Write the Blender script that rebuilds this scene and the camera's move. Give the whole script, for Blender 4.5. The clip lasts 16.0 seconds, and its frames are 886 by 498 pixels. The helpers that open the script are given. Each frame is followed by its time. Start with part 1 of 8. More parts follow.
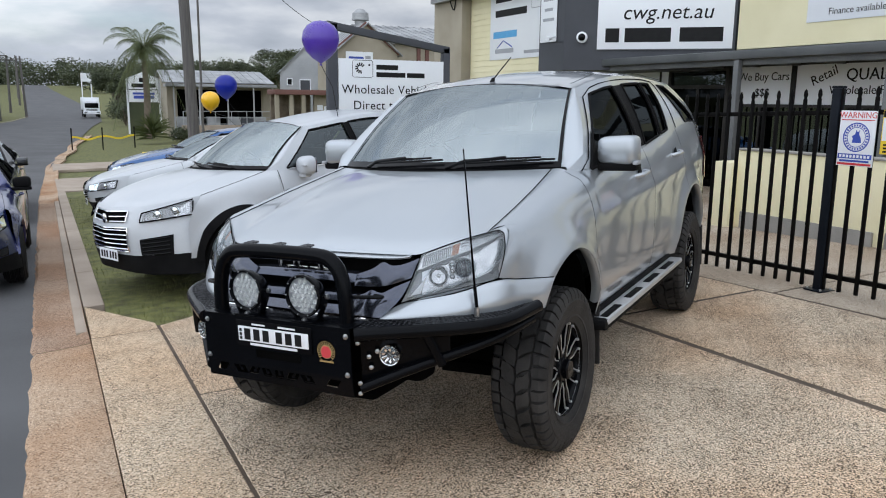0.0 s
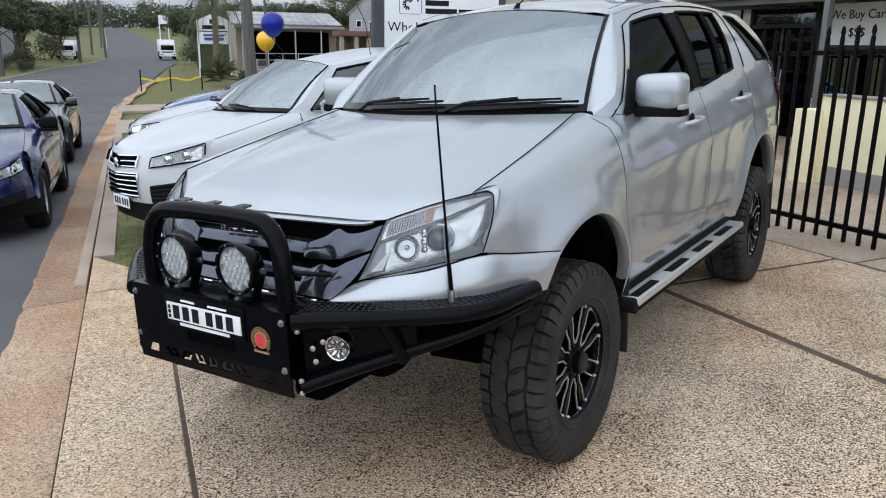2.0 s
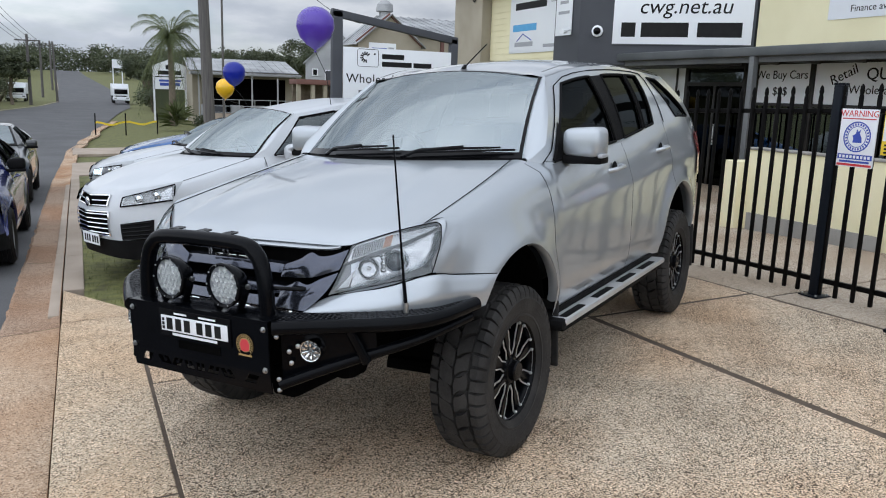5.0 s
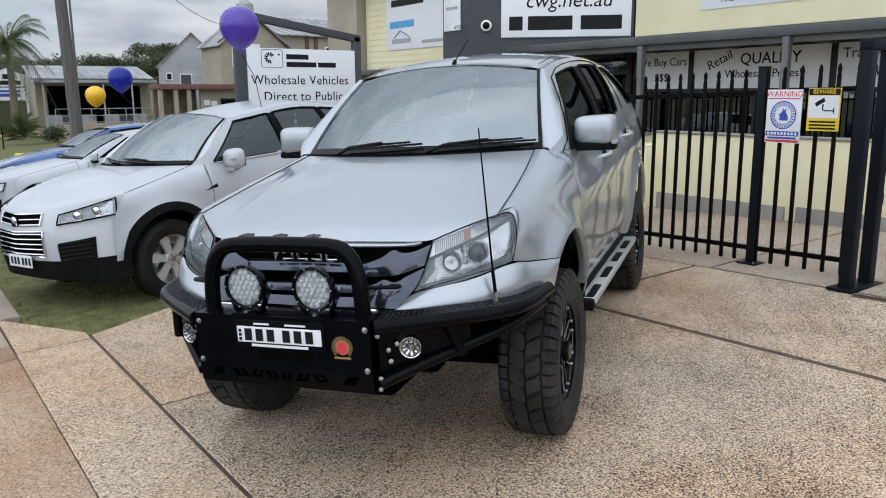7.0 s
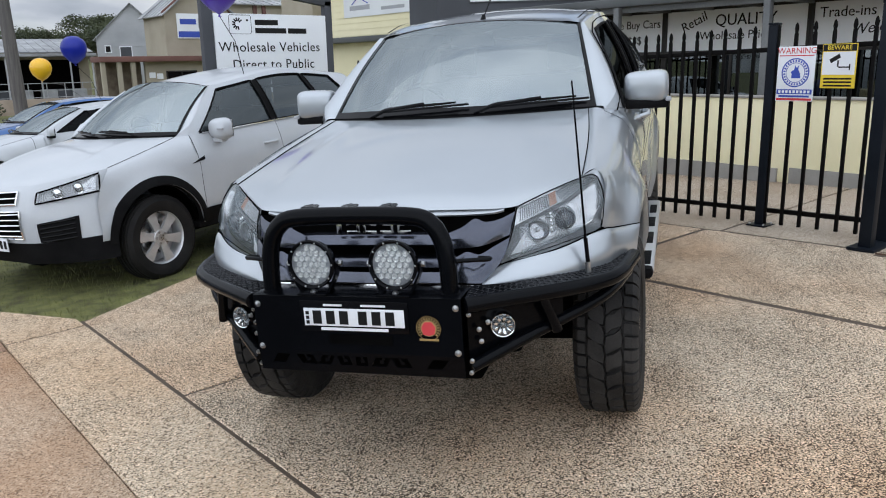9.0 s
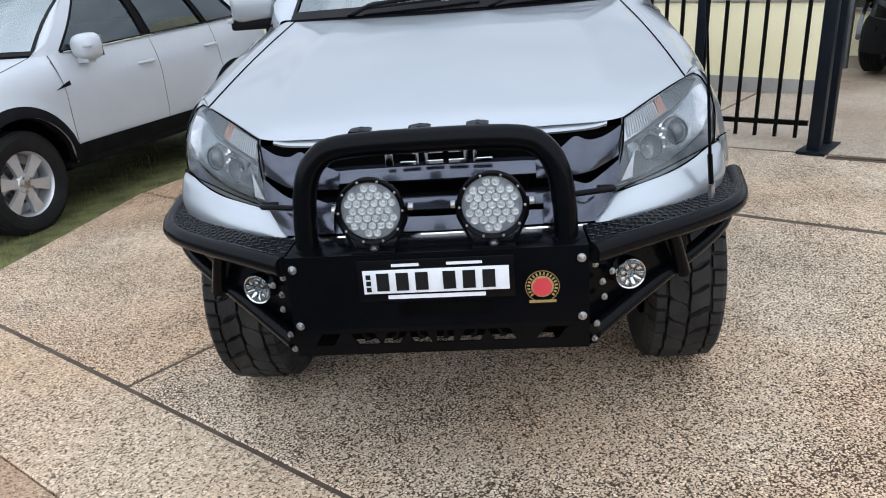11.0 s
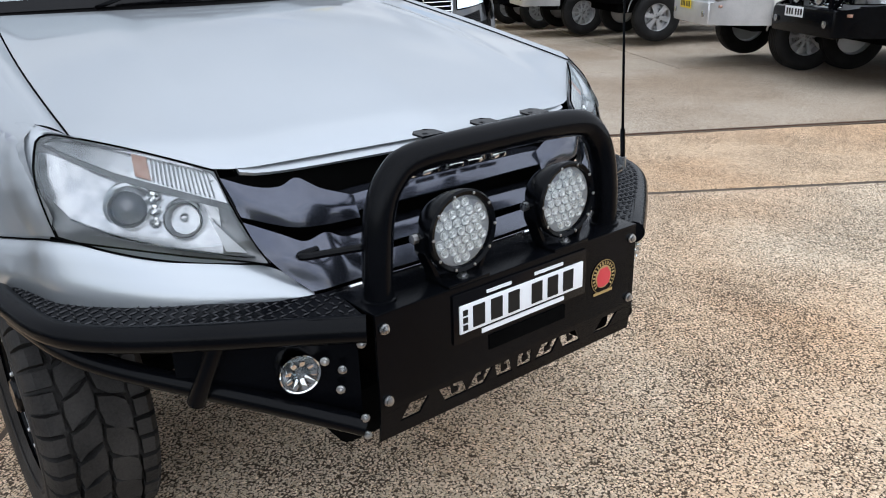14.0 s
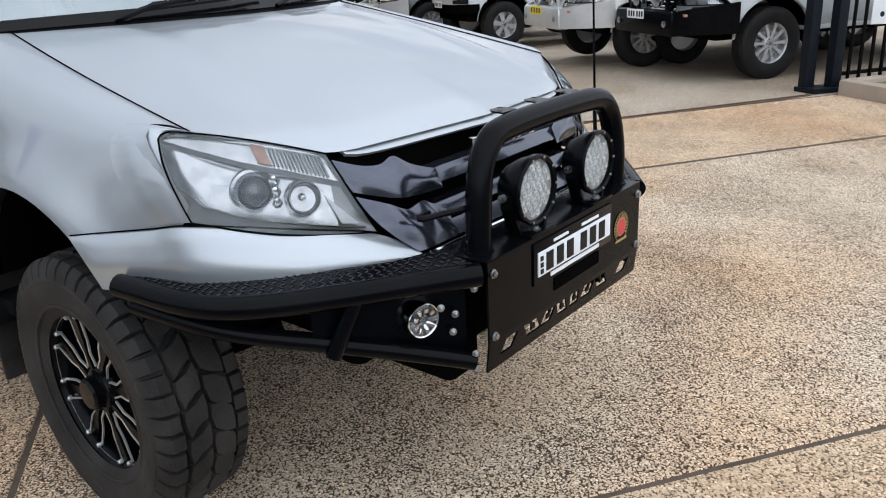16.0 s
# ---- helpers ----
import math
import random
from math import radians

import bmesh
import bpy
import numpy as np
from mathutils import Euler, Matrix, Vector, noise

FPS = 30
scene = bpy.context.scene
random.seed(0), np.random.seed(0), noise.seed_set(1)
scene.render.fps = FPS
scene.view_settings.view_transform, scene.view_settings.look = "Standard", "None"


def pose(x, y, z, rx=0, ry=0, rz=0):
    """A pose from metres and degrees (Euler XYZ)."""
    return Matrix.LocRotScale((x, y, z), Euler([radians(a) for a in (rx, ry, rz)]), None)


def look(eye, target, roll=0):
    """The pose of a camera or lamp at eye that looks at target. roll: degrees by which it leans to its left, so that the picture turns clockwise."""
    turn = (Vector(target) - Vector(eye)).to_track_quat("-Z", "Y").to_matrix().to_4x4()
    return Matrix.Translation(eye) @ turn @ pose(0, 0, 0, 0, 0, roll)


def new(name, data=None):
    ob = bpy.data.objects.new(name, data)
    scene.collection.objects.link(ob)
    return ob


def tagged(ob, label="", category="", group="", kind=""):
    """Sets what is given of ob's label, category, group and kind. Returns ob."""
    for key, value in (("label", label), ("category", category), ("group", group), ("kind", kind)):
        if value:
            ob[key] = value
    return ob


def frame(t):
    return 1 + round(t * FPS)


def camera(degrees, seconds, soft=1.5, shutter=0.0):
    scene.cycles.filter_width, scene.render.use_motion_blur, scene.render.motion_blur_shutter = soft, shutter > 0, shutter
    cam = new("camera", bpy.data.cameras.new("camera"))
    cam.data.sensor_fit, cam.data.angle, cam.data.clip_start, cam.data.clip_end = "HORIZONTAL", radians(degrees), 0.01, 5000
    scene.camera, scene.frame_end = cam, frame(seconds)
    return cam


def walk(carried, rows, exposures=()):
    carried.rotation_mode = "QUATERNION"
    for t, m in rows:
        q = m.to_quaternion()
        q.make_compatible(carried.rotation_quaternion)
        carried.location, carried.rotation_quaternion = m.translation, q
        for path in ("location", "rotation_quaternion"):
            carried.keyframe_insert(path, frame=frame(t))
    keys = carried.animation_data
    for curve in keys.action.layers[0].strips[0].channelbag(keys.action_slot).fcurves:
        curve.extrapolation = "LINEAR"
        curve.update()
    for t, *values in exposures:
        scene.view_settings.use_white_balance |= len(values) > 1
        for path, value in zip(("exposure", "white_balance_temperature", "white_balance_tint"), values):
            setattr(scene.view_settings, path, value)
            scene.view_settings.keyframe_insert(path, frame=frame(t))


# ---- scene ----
cam = camera(59.2, 16.0, soft=1.05)
PATH = [
    (0, (-0.76, -4.658, 1.772), (0.134, -2.908, 1.399), 0.7),
    (0.5, (-0.672, -4.569, 1.753), (0.219, -2.827, 1.342), 1.3),
    (1, (-0.439, -4.489, 1.712), (0.423, -2.742, 1.257), 1.8),
    (1.5, (-0.257, -4.346, 1.675), (0.524, -2.577, 1.163), 1.1),
    (2, (-0.146, -4.175, 1.707), (0.572, -2.379, 1.198), 0.9),
    (2.5, (-0.061, -4.227, 1.734), (0.628, -2.408, 1.267), 1.3),
    (3, (0.044, -4.467, 1.78), (0.735, -2.64, 1.352), 1.9),
    (3.5, (-0.062, -4.663, 1.765), (0.649, -2.837, 1.362), 2.5),
    (4, (-0.192, -4.83, 1.765), (0.556, -3.016, 1.376), 2.9),
    (4.2, (-0.217, -4.846, 1.766), (0.55, -3.04, 1.382), 2.9),
    (6.5, (-0.874, -4.197, 1.673), (0.153, -2.53, 1.263), -0.4),
    (7, (-1.118, -4.295, 1.714), (0.015, -2.694, 1.324), -0.3),
    (7.5, (-1.318, -4.244, 1.733), (-0.12, -2.688, 1.356), -0.3),
    (8, (-1.481, -4.095, 1.715), (-0.256, -2.562, 1.328), -0.3),
    (8.5, (-1.465, -3.968, 1.68), (-0.236, -2.446, 1.264), -0.6),
    (9, (-1.346, -3.769, 1.652), (-0.119, -2.258, 1.189), -1.1),
    (9.5, (-1.314, -3.532, 1.608), (-0.074, -2.051, 1.088), -1.8),
    (12, (-1.429, -2.210, 1.486), (0.188, -1.263, 0.789), -1.3),
    (12.5, (-1.411, -1.931, 1.454), (0.244, -1.124, 0.771), -1.6),
    (13, (-1.531, -1.672, 1.434), (0.365, -1.108, 0.714), -0.82),
    (13.5, (-1.593, -1.48, 1.455), (0.266, -1.31, 0.794), 0.25),
    (14, (-1.543, -1.293, 1.45), (0.326, -1.424, 0.816), -0.1),
    (14.5, (-1.599, -1.051, 1.439), (0.263, -1.401, 0.799), -0.4),
    (15, (-1.747, -0.901, 1.421), (0.095, -1.344, 0.78), -0.9),
    (15.5, (-1.877, -0.795, 1.427), (-0.04, -1.277, 0.798), -1.5),
    (16, (-1.755, -0.709, 1.431), (0.075, -1.232, 0.817), -1.8),
]
walk(cam, [(t, look(eye, target, roll)) for t, eye, target, roll in PATH],
     exposures=[(0, -.07, 6130, 10), (2.5, .05, 6130, 10), (4, -.02, 6130, 10), (7, -.08, 6130, 10), (9.5, -.09, 6080, 10), (12, .28, 5960, 10), (13.5, .20, 6050, 10), (14.5, .08, 6170, 10), (16, .07, 6170, 10)])


# ---- world, sun ----
def make_world():
    w = bpy.data.worlds.new("overcast_sky")
    scene.world = w
    w.use_nodes = True
    nt = w.node_tree
    nt.nodes.clear()
    N = nt.nodes.new
    out, bg = N("ShaderNodeOutputWorld"), N("ShaderNodeBackground")
    sky = N("ShaderNodeTexSky")
    sky.sky_type, sky.sun_disc = "NISHITA", False
    sky.sun_elevation, sky.sun_rotation = radians(41), radians(241)
    sky.air_density, sky.dust_density = 1.0, 2.0
    skys = N("ShaderNodeVectorMath")
    skys.operation = "SCALE"
    skys.inputs[3].default_value = 0.19
    co, mp = N("ShaderNodeTexCoord"), N("ShaderNodeMapping")
    mp.inputs["Scale"].default_value = (1.0, 1.0, 3.2)
    n1, n2 = N("ShaderNodeTexNoise"), N("ShaderNodeTexNoise")
    n1.inputs["Scale"].default_value, n1.inputs["Detail"].default_value, n1.inputs["Roughness"].default_value = 2.3, 7, 0.55
    n2.inputs["Scale"].default_value, n2.inputs["Detail"].default_value = 3.6, 8
    r1, r2 = N("ShaderNodeValToRGB"), N("ShaderNodeValToRGB")
    r1.color_ramp.elements[0].position, r1.color_ramp.elements[1].position = 0.30, 0.46
    e = r2.color_ramp.elements
    e[0].position, e[0].color = 0.38, (0.56, 0.61, 0.68, 1)
    e[1].position, e[1].color = 0.58, (1.14, 1.155, 1.17, 1)
    m = e.new(0.48)
    m.color = (0.78, 0.82, 0.885, 1)
    mix = N("ShaderNodeMix")
    mix.data_type = "RGBA"
    L = nt.links.new
    # the cloud deck closes to an even grey overhead
    up, even, deck = N("ShaderNodeSeparateXYZ"), N("ShaderNodeMapRange"), N("ShaderNodeMix")
    L(co.outputs["Generated"], up.inputs[0])
    even.inputs[1].default_value, even.inputs[2].default_value, even.inputs[4].default_value = 0.22, 0.60, 0.80
    L(up.outputs[2], even.inputs[0])
    deck.data_type = "RGBA"
    deck.inputs[7].default_value = (0.70, 0.735, 0.79, 1)
    L(even.outputs[0], deck.inputs[0])
    L(co.outputs["Generated"], mp.inputs["Vector"])
    L(mp.outputs[0], n1.inputs["Vector"])
    L(mp.outputs[0], n2.inputs["Vector"])
    L(n1.outputs["Fac"], r1.inputs["Fac"])
    L(n2.outputs["Fac"], r2.inputs["Fac"])
    L(sky.outputs[0], skys.inputs[0])
    L(r1.outputs["Color"], mix.inputs[0])
    L(skys.outputs[0], mix.inputs[6])
    L(r2.outputs["Color"], mix.inputs[7])
    # an overcast sky is two to three times as bright overhead as at the horizon
    sep, grad, mul = N("ShaderNodeSeparateXYZ"), N("ShaderNodeMapRange"), N("ShaderNodeVectorMath")
    L(co.outputs["Generated"], sep.inputs[0])
    grad.inputs[1].default_value, grad.inputs[2].default_value = 0.0, 1.0
    grad.inputs[3].default_value, grad.inputs[4].default_value = 0.98, 1.28
    L(sep.outputs[2], grad.inputs[0])
    mul.operation = "SCALE"
    L(mix.outputs[2], deck.inputs[6])
    L(deck.outputs[2], mul.inputs[0])
    L(grad.outputs[0], mul.inputs[3])
    # the clouds glow broadly round the hidden sun
    dot, gl, mul2 = N("ShaderNodeVectorMath"), N("ShaderNodeMapRange"), N("ShaderNodeVectorMath")
    dot.operation = "DOT_PRODUCT"
    dot.inputs[1].default_value = Vector((-9, -5, 9)).normalized()
    L(co.outputs["Generated"], dot.inputs[0])
    gl.inputs[1].default_value, gl.inputs[2].default_value = -0.7, 1.0
    gl.inputs[3].default_value, gl.inputs[4].default_value = 0.74, 2.35
    L(dot.outputs["Value"], gl.inputs[0])
    mul2.operation = "SCALE"
    L(mul.outputs[0], mul2.inputs[0])
    L(gl.outputs[0], mul2.inputs[3])
    L(mul2.outputs[0], bg.inputs["Color"])
    bg.inputs["Strength"].default_value = 0.73
    L(bg.outputs[0], out.inputs[0])


make_world()
sun = new("sun", bpy.data.lights.new("sun", "SUN"))
sun.data.energy, sun.data.angle, sun.data.color = 0.7, radians(150), (1.0, 0.97, 0.93)
sun.matrix_world = look((0, 0, 9), (9, 5, 0))


# ---- materials ----
def nodes_of(name):
    m = bpy.data.materials.new(name)
    m.use_nodes = True
    nt = m.node_tree
    return m, nt, nt.nodes["Principled BSDF"], nt.nodes.new, nt.links.new


def surface(name, dark, light, scale=4.0, rough=0.6, metal=0.0, bump=0.0, bscale=60.0, coat=0.0, vary=0.0, spec=0.5, rvary=0.1, stretch=(1, 1, 1)):
    """A painted, metal or mineral surface: two tones mixed by coarse and fine noise, uneven gloss, fine relief."""
    m, nt, b, N, L = nodes_of(name)
    co, mp = N("ShaderNodeTexCoord"), N("ShaderNodeMapping")
    mp.inputs["Scale"].default_value = stretch
    L(co.outputs["Object"], mp.inputs["Vector"])
    a, f = N("ShaderNodeTexNoise"), N("ShaderNodeTexNoise")
    a.inputs["Scale"].default_value, a.inputs["Detail"].default_value = scale, 6
    f.inputs["Scale"].default_value, f.inputs["Detail"].default_value = bscale, 4
    L(mp.outputs[0], a.inputs["Vector"])
    L(mp.outputs[0], f.inputs["Vector"])
    mid = N("ShaderNodeMath")
    mid.operation = "MULTIPLY_ADD"
    mid.inputs[1].default_value, mid.inputs[2].default_value = 0.4, -0.2
    L(f.outputs["Fac"], mid.inputs[0])
    add = N("ShaderNodeMath")
    L(a.outputs["Fac"], add.inputs[0])
    L(mid.outputs[0], add.inputs[1])
    ramp = N("ShaderNodeValToRGB")
    e = ramp.color_ramp.elements
    e[0].position, e[0].color = 0.3, (*dark, 1)
    e[1].position, e[1].color = 0.7, (*light, 1)
    L(add.outputs[0], ramp.inputs["Fac"])
    col = ramp.outputs["Color"]
    if vary:
        oi, hsv, mr = N("ShaderNodeObjectInfo"), N("ShaderNodeHueSaturation"), N("ShaderNodeMapRange")
        mr.inputs[3].default_value, mr.inputs[4].default_value = 1 - vary, 1 + vary
        L(oi.outputs["Random"], mr.inputs[0])
        L(mr.outputs[0], hsv.inputs["Value"])
        L(col, hsv.inputs["Color"])
        col = hsv.outputs["Color"]
    L(col, b.inputs["Base Color"])
    rr = N("ShaderNodeMapRange")
    rr.inputs[3].default_value, rr.inputs[4].default_value = max(0.02, rough - rvary), min(1, rough + rvary)
    L(add.outputs[0], rr.inputs[0])
    L(rr.outputs[0], b.inputs["Roughness"])
    b.inputs["Metallic"].default_value = metal
    b.inputs["Specular IOR Level"].default_value = spec
    b.inputs["Coat Weight"].default_value = coat
    b.inputs["Coat Roughness"].default_value = 0.04
    if bump:
        bp = N("ShaderNodeBump")
        bp.inputs["Strength"].default_value, bp.inputs["Distance"].default_value = bump, 0.004
        L(f.outputs["Fac"], bp.inputs["Height"])
        L(bp.outputs[0], b.inputs["Normal"])
    return m


def aggregate(name, base, light, dark, stain, cell=105.0, amount=0.5, warm=(1.0, 0.97, 0.92)):
    """Exposed aggregate concrete: pale paste with dark and light grit showing, broad stains and worn patches."""
    m, nt, b, N, L = nodes_of(name)
    co = N("ShaderNodeTexCoord")
    wob = N("ShaderNodeTexNoise")
    wob.inputs["Scale"].default_value, wob.inputs["Detail"].default_value = 60, 2
    L(co.outputs["Object"], wob.inputs["Vector"])
    wv = N("ShaderNodeVectorMath")
    wv.operation = "MULTIPLY_ADD"
    wv.inputs[1].default_value = (.012, .012, .012)
    L(wob.outputs["Color"], wv.inputs[0])
    L(co.outputs["Object"], wv.inputs[2])
    patch_n = N("ShaderNodeTexNoise")
    patch_n.inputs["Scale"].default_value, patch_n.inputs["Detail"].default_value = 2.2, 5
    L(co.outputs["Object"], patch_n.inputs["Vector"])
    fine = N("ShaderNodeTexNoise")
    fine.inputs["Scale"].default_value, fine.inputs["Detail"].default_value = cell * .9, 3
    L(co.outputs["Object"], fine.inputs["Vector"])
    v = N("ShaderNodeTexVoronoi")
    v.inputs["Scale"].default_value = cell
    L(wv.outputs[0], v.inputs["Vector"])
    cells = sep = N("ShaderNodeSeparateColor")
    L(v.outputs["Color"], sep.inputs[0])
    d1, d2, pit = N("ShaderNodeMath"), N("ShaderNodeMath"), N("ShaderNodeMapRange")
    d1.operation = d2.operation = "MULTIPLY_ADD"
    d1.inputs[1].default_value, d2.inputs[1].default_value = .70, .40
    L(fine.outputs["Fac"], d1.inputs[0])
    L(v.outputs["Distance"], d1.inputs[2])
    L(patch_n.outputs["Fac"], d2.inputs[0])
    L(d1.outputs[0], d2.inputs[2])
    lim = 1.13 + .25 * (.5 - amount)
    pit.inputs[1].default_value, pit.inputs[2].default_value = lim, lim + .07
    L(d2.outputs[0], pit.inputs[0])
    dim = N("ShaderNodeMath")
    dim.operation = "MULTIPLY"
    dim.inputs[1].default_value = .98
    L(pit.outputs[0], dim.inputs[0])
    stone = N("ShaderNodeMapRange")
    stone.inputs[1].default_value, stone.inputs[2].default_value = .82, .90
    L(sep.outputs[0], stone.inputs[0])
    stone2 = N("ShaderNodeMapRange")
    stone2.inputs[1].default_value, stone2.inputs[2].default_value = .88, .92
    L(sep.outputs[1], stone2.inputs[0])
    masks = [(stone, None), (stone2, None), (dim, None)]
    s1, s2 = N("ShaderNodeTexNoise"), N("ShaderNodeTexNoise")
    s1.inputs["Scale"].default_value, s1.inputs["Detail"].default_value = 0.6, 6
    s2.inputs["Scale"].default_value, s2.inputs["Detail"].default_value = 26, 5
    L(co.outputs["Object"], s1.inputs["Vector"])
    L(co.outputs["Object"], s2.inputs["Vector"])
    paste = N("ShaderNodeValToRGB")
    e = paste.color_ramp.elements
    e[0].position, e[0].color = .3, (*base, 1)
    e[1].position, e[1].color = .7, (*light, 1)
    L(s2.outputs["Fac"], paste.inputs["Fac"])
    col = paste.outputs["Color"]
    for (mk, sep), c in zip(masks, (tuple(.45 * q for q in base), tuple(min(.9, 1.2 * q) for q in light), dark)):
        mx = N("ShaderNodeMix")
        mx.data_type = "RGBA"
        L(mk.outputs[0], mx.inputs[0])
        L(col, mx.inputs[6])
        mx.inputs[7].default_value = (*c, 1)
        col = mx.outputs[2]
    sr = N("ShaderNodeValToRGB")
    q = sr.color_ramp.elements
    q[0].position, q[0].color = .35, (*stain, 1)
    q[1].position, q[1].color = .60, (1, 1, 1, 1)
    L(s1.outputs["Fac"], sr.inputs["Fac"])
    mul = N("ShaderNodeMix")
    mul.data_type, mul.blend_type = "RGBA", "MULTIPLY"
    mul.inputs[0].default_value = 1.0
    L(col, mul.inputs[6])
    L(sr.outputs["Color"], mul.inputs[7])
    # each stone has its own tone, from brown to grey-white
    hue, tone = N("ShaderNodeValToRGB"), N("ShaderNodeMix")
    h = hue.color_ramp.elements
    h[0].position, h[0].color = 0.0, (.74, .66, .58, 1)
    h[1].position, h[1].color = 1.0, (1.16, 1.17, 1.18, 1)
    h.new(.30).color = (.95, .92, .88, 1)
    h.new(.7).color = (1.03, 1.03, 1.02, 1)
    L(cells.outputs[2], hue.inputs["Fac"])
    tone.data_type, tone.blend_type = "RGBA", "MULTIPLY"
    tone.inputs[0].default_value = 1.0
    L(mul.outputs[2], tone.inputs[6])
    L(hue.outputs["Color"], tone.inputs[7])
    L(tone.outputs[2], b.inputs["Base Color"])
    b.inputs["Roughness"].default_value = 0.85
    b.inputs["Specular IOR Level"].default_value = 0.25
    bp = N("ShaderNodeBump")
    bp.inputs["Strength"].default_value, bp.inputs["Distance"].default_value = 0.5, 0.003
    bp.invert = True
    L(masks[2][0].outputs[0], bp.inputs["Height"])
    L(bp.outputs[0], b.inputs["Normal"])
    return m


def pane(name, tint=(1, 1, 1), gloss=1.0, see=0.85, ior=1.55):
    """Thin glass: clear or tinted, with a sharp reflection that grows towards grazing angles."""
    m, nt, b, N, L = nodes_of(name)
    nt.nodes.remove(b)
    out = nt.nodes["Material Output"]
    tr, gl, fr, mx = N("ShaderNodeBsdfTransparent"), N("ShaderNodeBsdfGlossy"), N("ShaderNodeFresnel"), N("ShaderNodeMixShader")
    tr.inputs["Color"].default_value = (*[see * c for c in tint], 1)
    gl.inputs["Roughness"].default_value = 0.01
    gl.inputs["Color"].default_value = (gloss * .88, gloss * .97, gloss, 1)
    fr.inputs["IOR"].default_value = ior
    L(fr.outputs[0], mx.inputs[0])
    L(tr.outputs[0], mx.inputs[1])
    L(gl.outputs[0], mx.inputs[2])
    L(mx.outputs[0], out.inputs["Surface"])
    return m


AGG = aggregate("exposed_aggregate", (.57, .468, .352), (.75, .625, .478), (.060, .041, .027), (.97, .82, .70), cell=135, amount=.54)
AGG_PALE = aggregate("pale_aggregate", (.535, .43, .31), (.70, .572, .428), (.11, .077, .052), (.90, .80, .71), cell=125, amount=.16)
AGG_ORANGE = aggregate("orange_stained_aggregate", (.55, .405, .27), (.73, .562, .395), (.075, .048, .031), (.95, .80, .67), cell=135, amount=.38)
YARD = aggregate("yard_concrete", (.39, .33, .265), (.49, .425, .345), (.22, .17, .13), (.74, .68, .62), cell=140, amount=.05)
KERB = surface("kerb_concrete", (.29, .235, .18), (.40, .33, .265), 1.6, .85, bump=.5, bscale=110)
GUTTER = aggregate("stained_gutter", (.45, .335, .235), (.56, .435, .318), (.25, .16, .10), (.74, .57, .44), cell=140, amount=.05)
GUTTER_RUST = aggregate("rust_stained_gutter", (.34, .245, .175), (.46, .352, .268), (.18, .12, .08), (.76, .61, .50), cell=140, amount=.08)
ASPHALT = surface("asphalt", (.062, .062, .064), (.106, .106, .109), 0.7, .85, bump=.9, bscale=170)
RUST = surface("rusty_steel", (.055, .030, .018), (.12, .065, .038), 30, .7, metal=.3, bump=.3, bscale=200)
JOINT = surface("joint_dirt", (.060, .044, .031), (.115, .084, .060), 6, .95)
GRASS = surface("grass_ground", (.060, .060, .020), (.17, .175, .052), 7.0, .95, bump=.9, bscale=90)
BLADE = surface("grass_blade", (.062, .078, .018), (.20, .195, .065), 3.0, .8)
SILVER = surface("silver_paint", (.395, .425, .455), (.42, .45, .48), 2, .32, metal=.60, coat=1.0, bscale=900, rvary=.03)
WHITE = surface("white_paint", (.46, .485, .51), (.50, .52, .545), 3, .34, coat=.6, rvary=.03)
BLUE = surface("deep_blue_paint", (.012, .018, .10), (.016, .024, .13), 3, .28, metal=.35, coat=1.0, rvary=.03)
GREY_CAR = surface("dark_grey_paint", (.035, .037, .04), (.05, .052, .055), 3, .3, metal=.5, coat=1.0, rvary=.03)
LIGHTBLUE = surface("mid_blue_paint", (.008, .075, .24), (.012, .09, .29), 3, .3, metal=.3, coat=1.0, rvary=.03)
CREAM_CAR = surface("champagne_paint", (.62, .60, .55), (.68, .66, .62), 3, .3, metal=.3, coat=1.0, rvary=.03)
BLACK = surface("black_powdercoat", (.0015, .0018, .0025), (.0027, .0031, .0042), 6, .18, bump=.05, bscale=500, rvary=.06, spec=.09)
BLACK_GLOSS = surface("gloss_black", (.002, .002, .0025), (.004, .004, .005), 6, .15, rvary=.04, spec=.15)
STUD = surface("worn_chequer_plate", (.010, .010, .012), (.035, .036, .040), 40, .28, metal=.5, spec=.4)
BRONZE = surface("dark_window_frame", (.016, .014, .013), (.028, .025, .022), 6, .45, spec=.3)
AWNING_GREY = surface("weathered_grey_steel", (.085, .09, .093), (.15, .155, .155), 1.2, .6, bump=.1, bscale=40)
TRIM = surface("black_plastic", (.005, .005, .0055), (.010, .010, .0105), 8, .6, bump=.2, bscale=400, spec=.05)
# near-black that stands in for shade in arches, gaps and recesses, and under bodies
SHADE_BLACK = surface("shade_black", (.002, .002, .002), (.004, .004, .004), 5, .95, spec=.0)
ROAD_RUBBER = surface("road_tyre_rubber", (.010, .010, .0105), (.020, .0195, .019), 7, .6, bump=.2, bscale=160, spec=.12)
RUBBER = surface("tyre_rubber", (.014, .0137, .0138), (.044, .0418, .0398), 7, .62, bump=.4, bscale=160, spec=.15)
GUNMETAL = surface("gunmetal_grille", (.060, .066, .088), (.082, .090, .116), 4, .20, metal=.85, coat=.5, rvary=.04)
CHROME = surface("chrome", (.72, .73, .74), (.80, .80, .80), 5, .08, metal=1.0, rvary=.03)
ALLOY = surface("silver_alloy", (.52, .53, .54), (.62, .62, .63), 6, .32, metal=.55, rvary=.06)
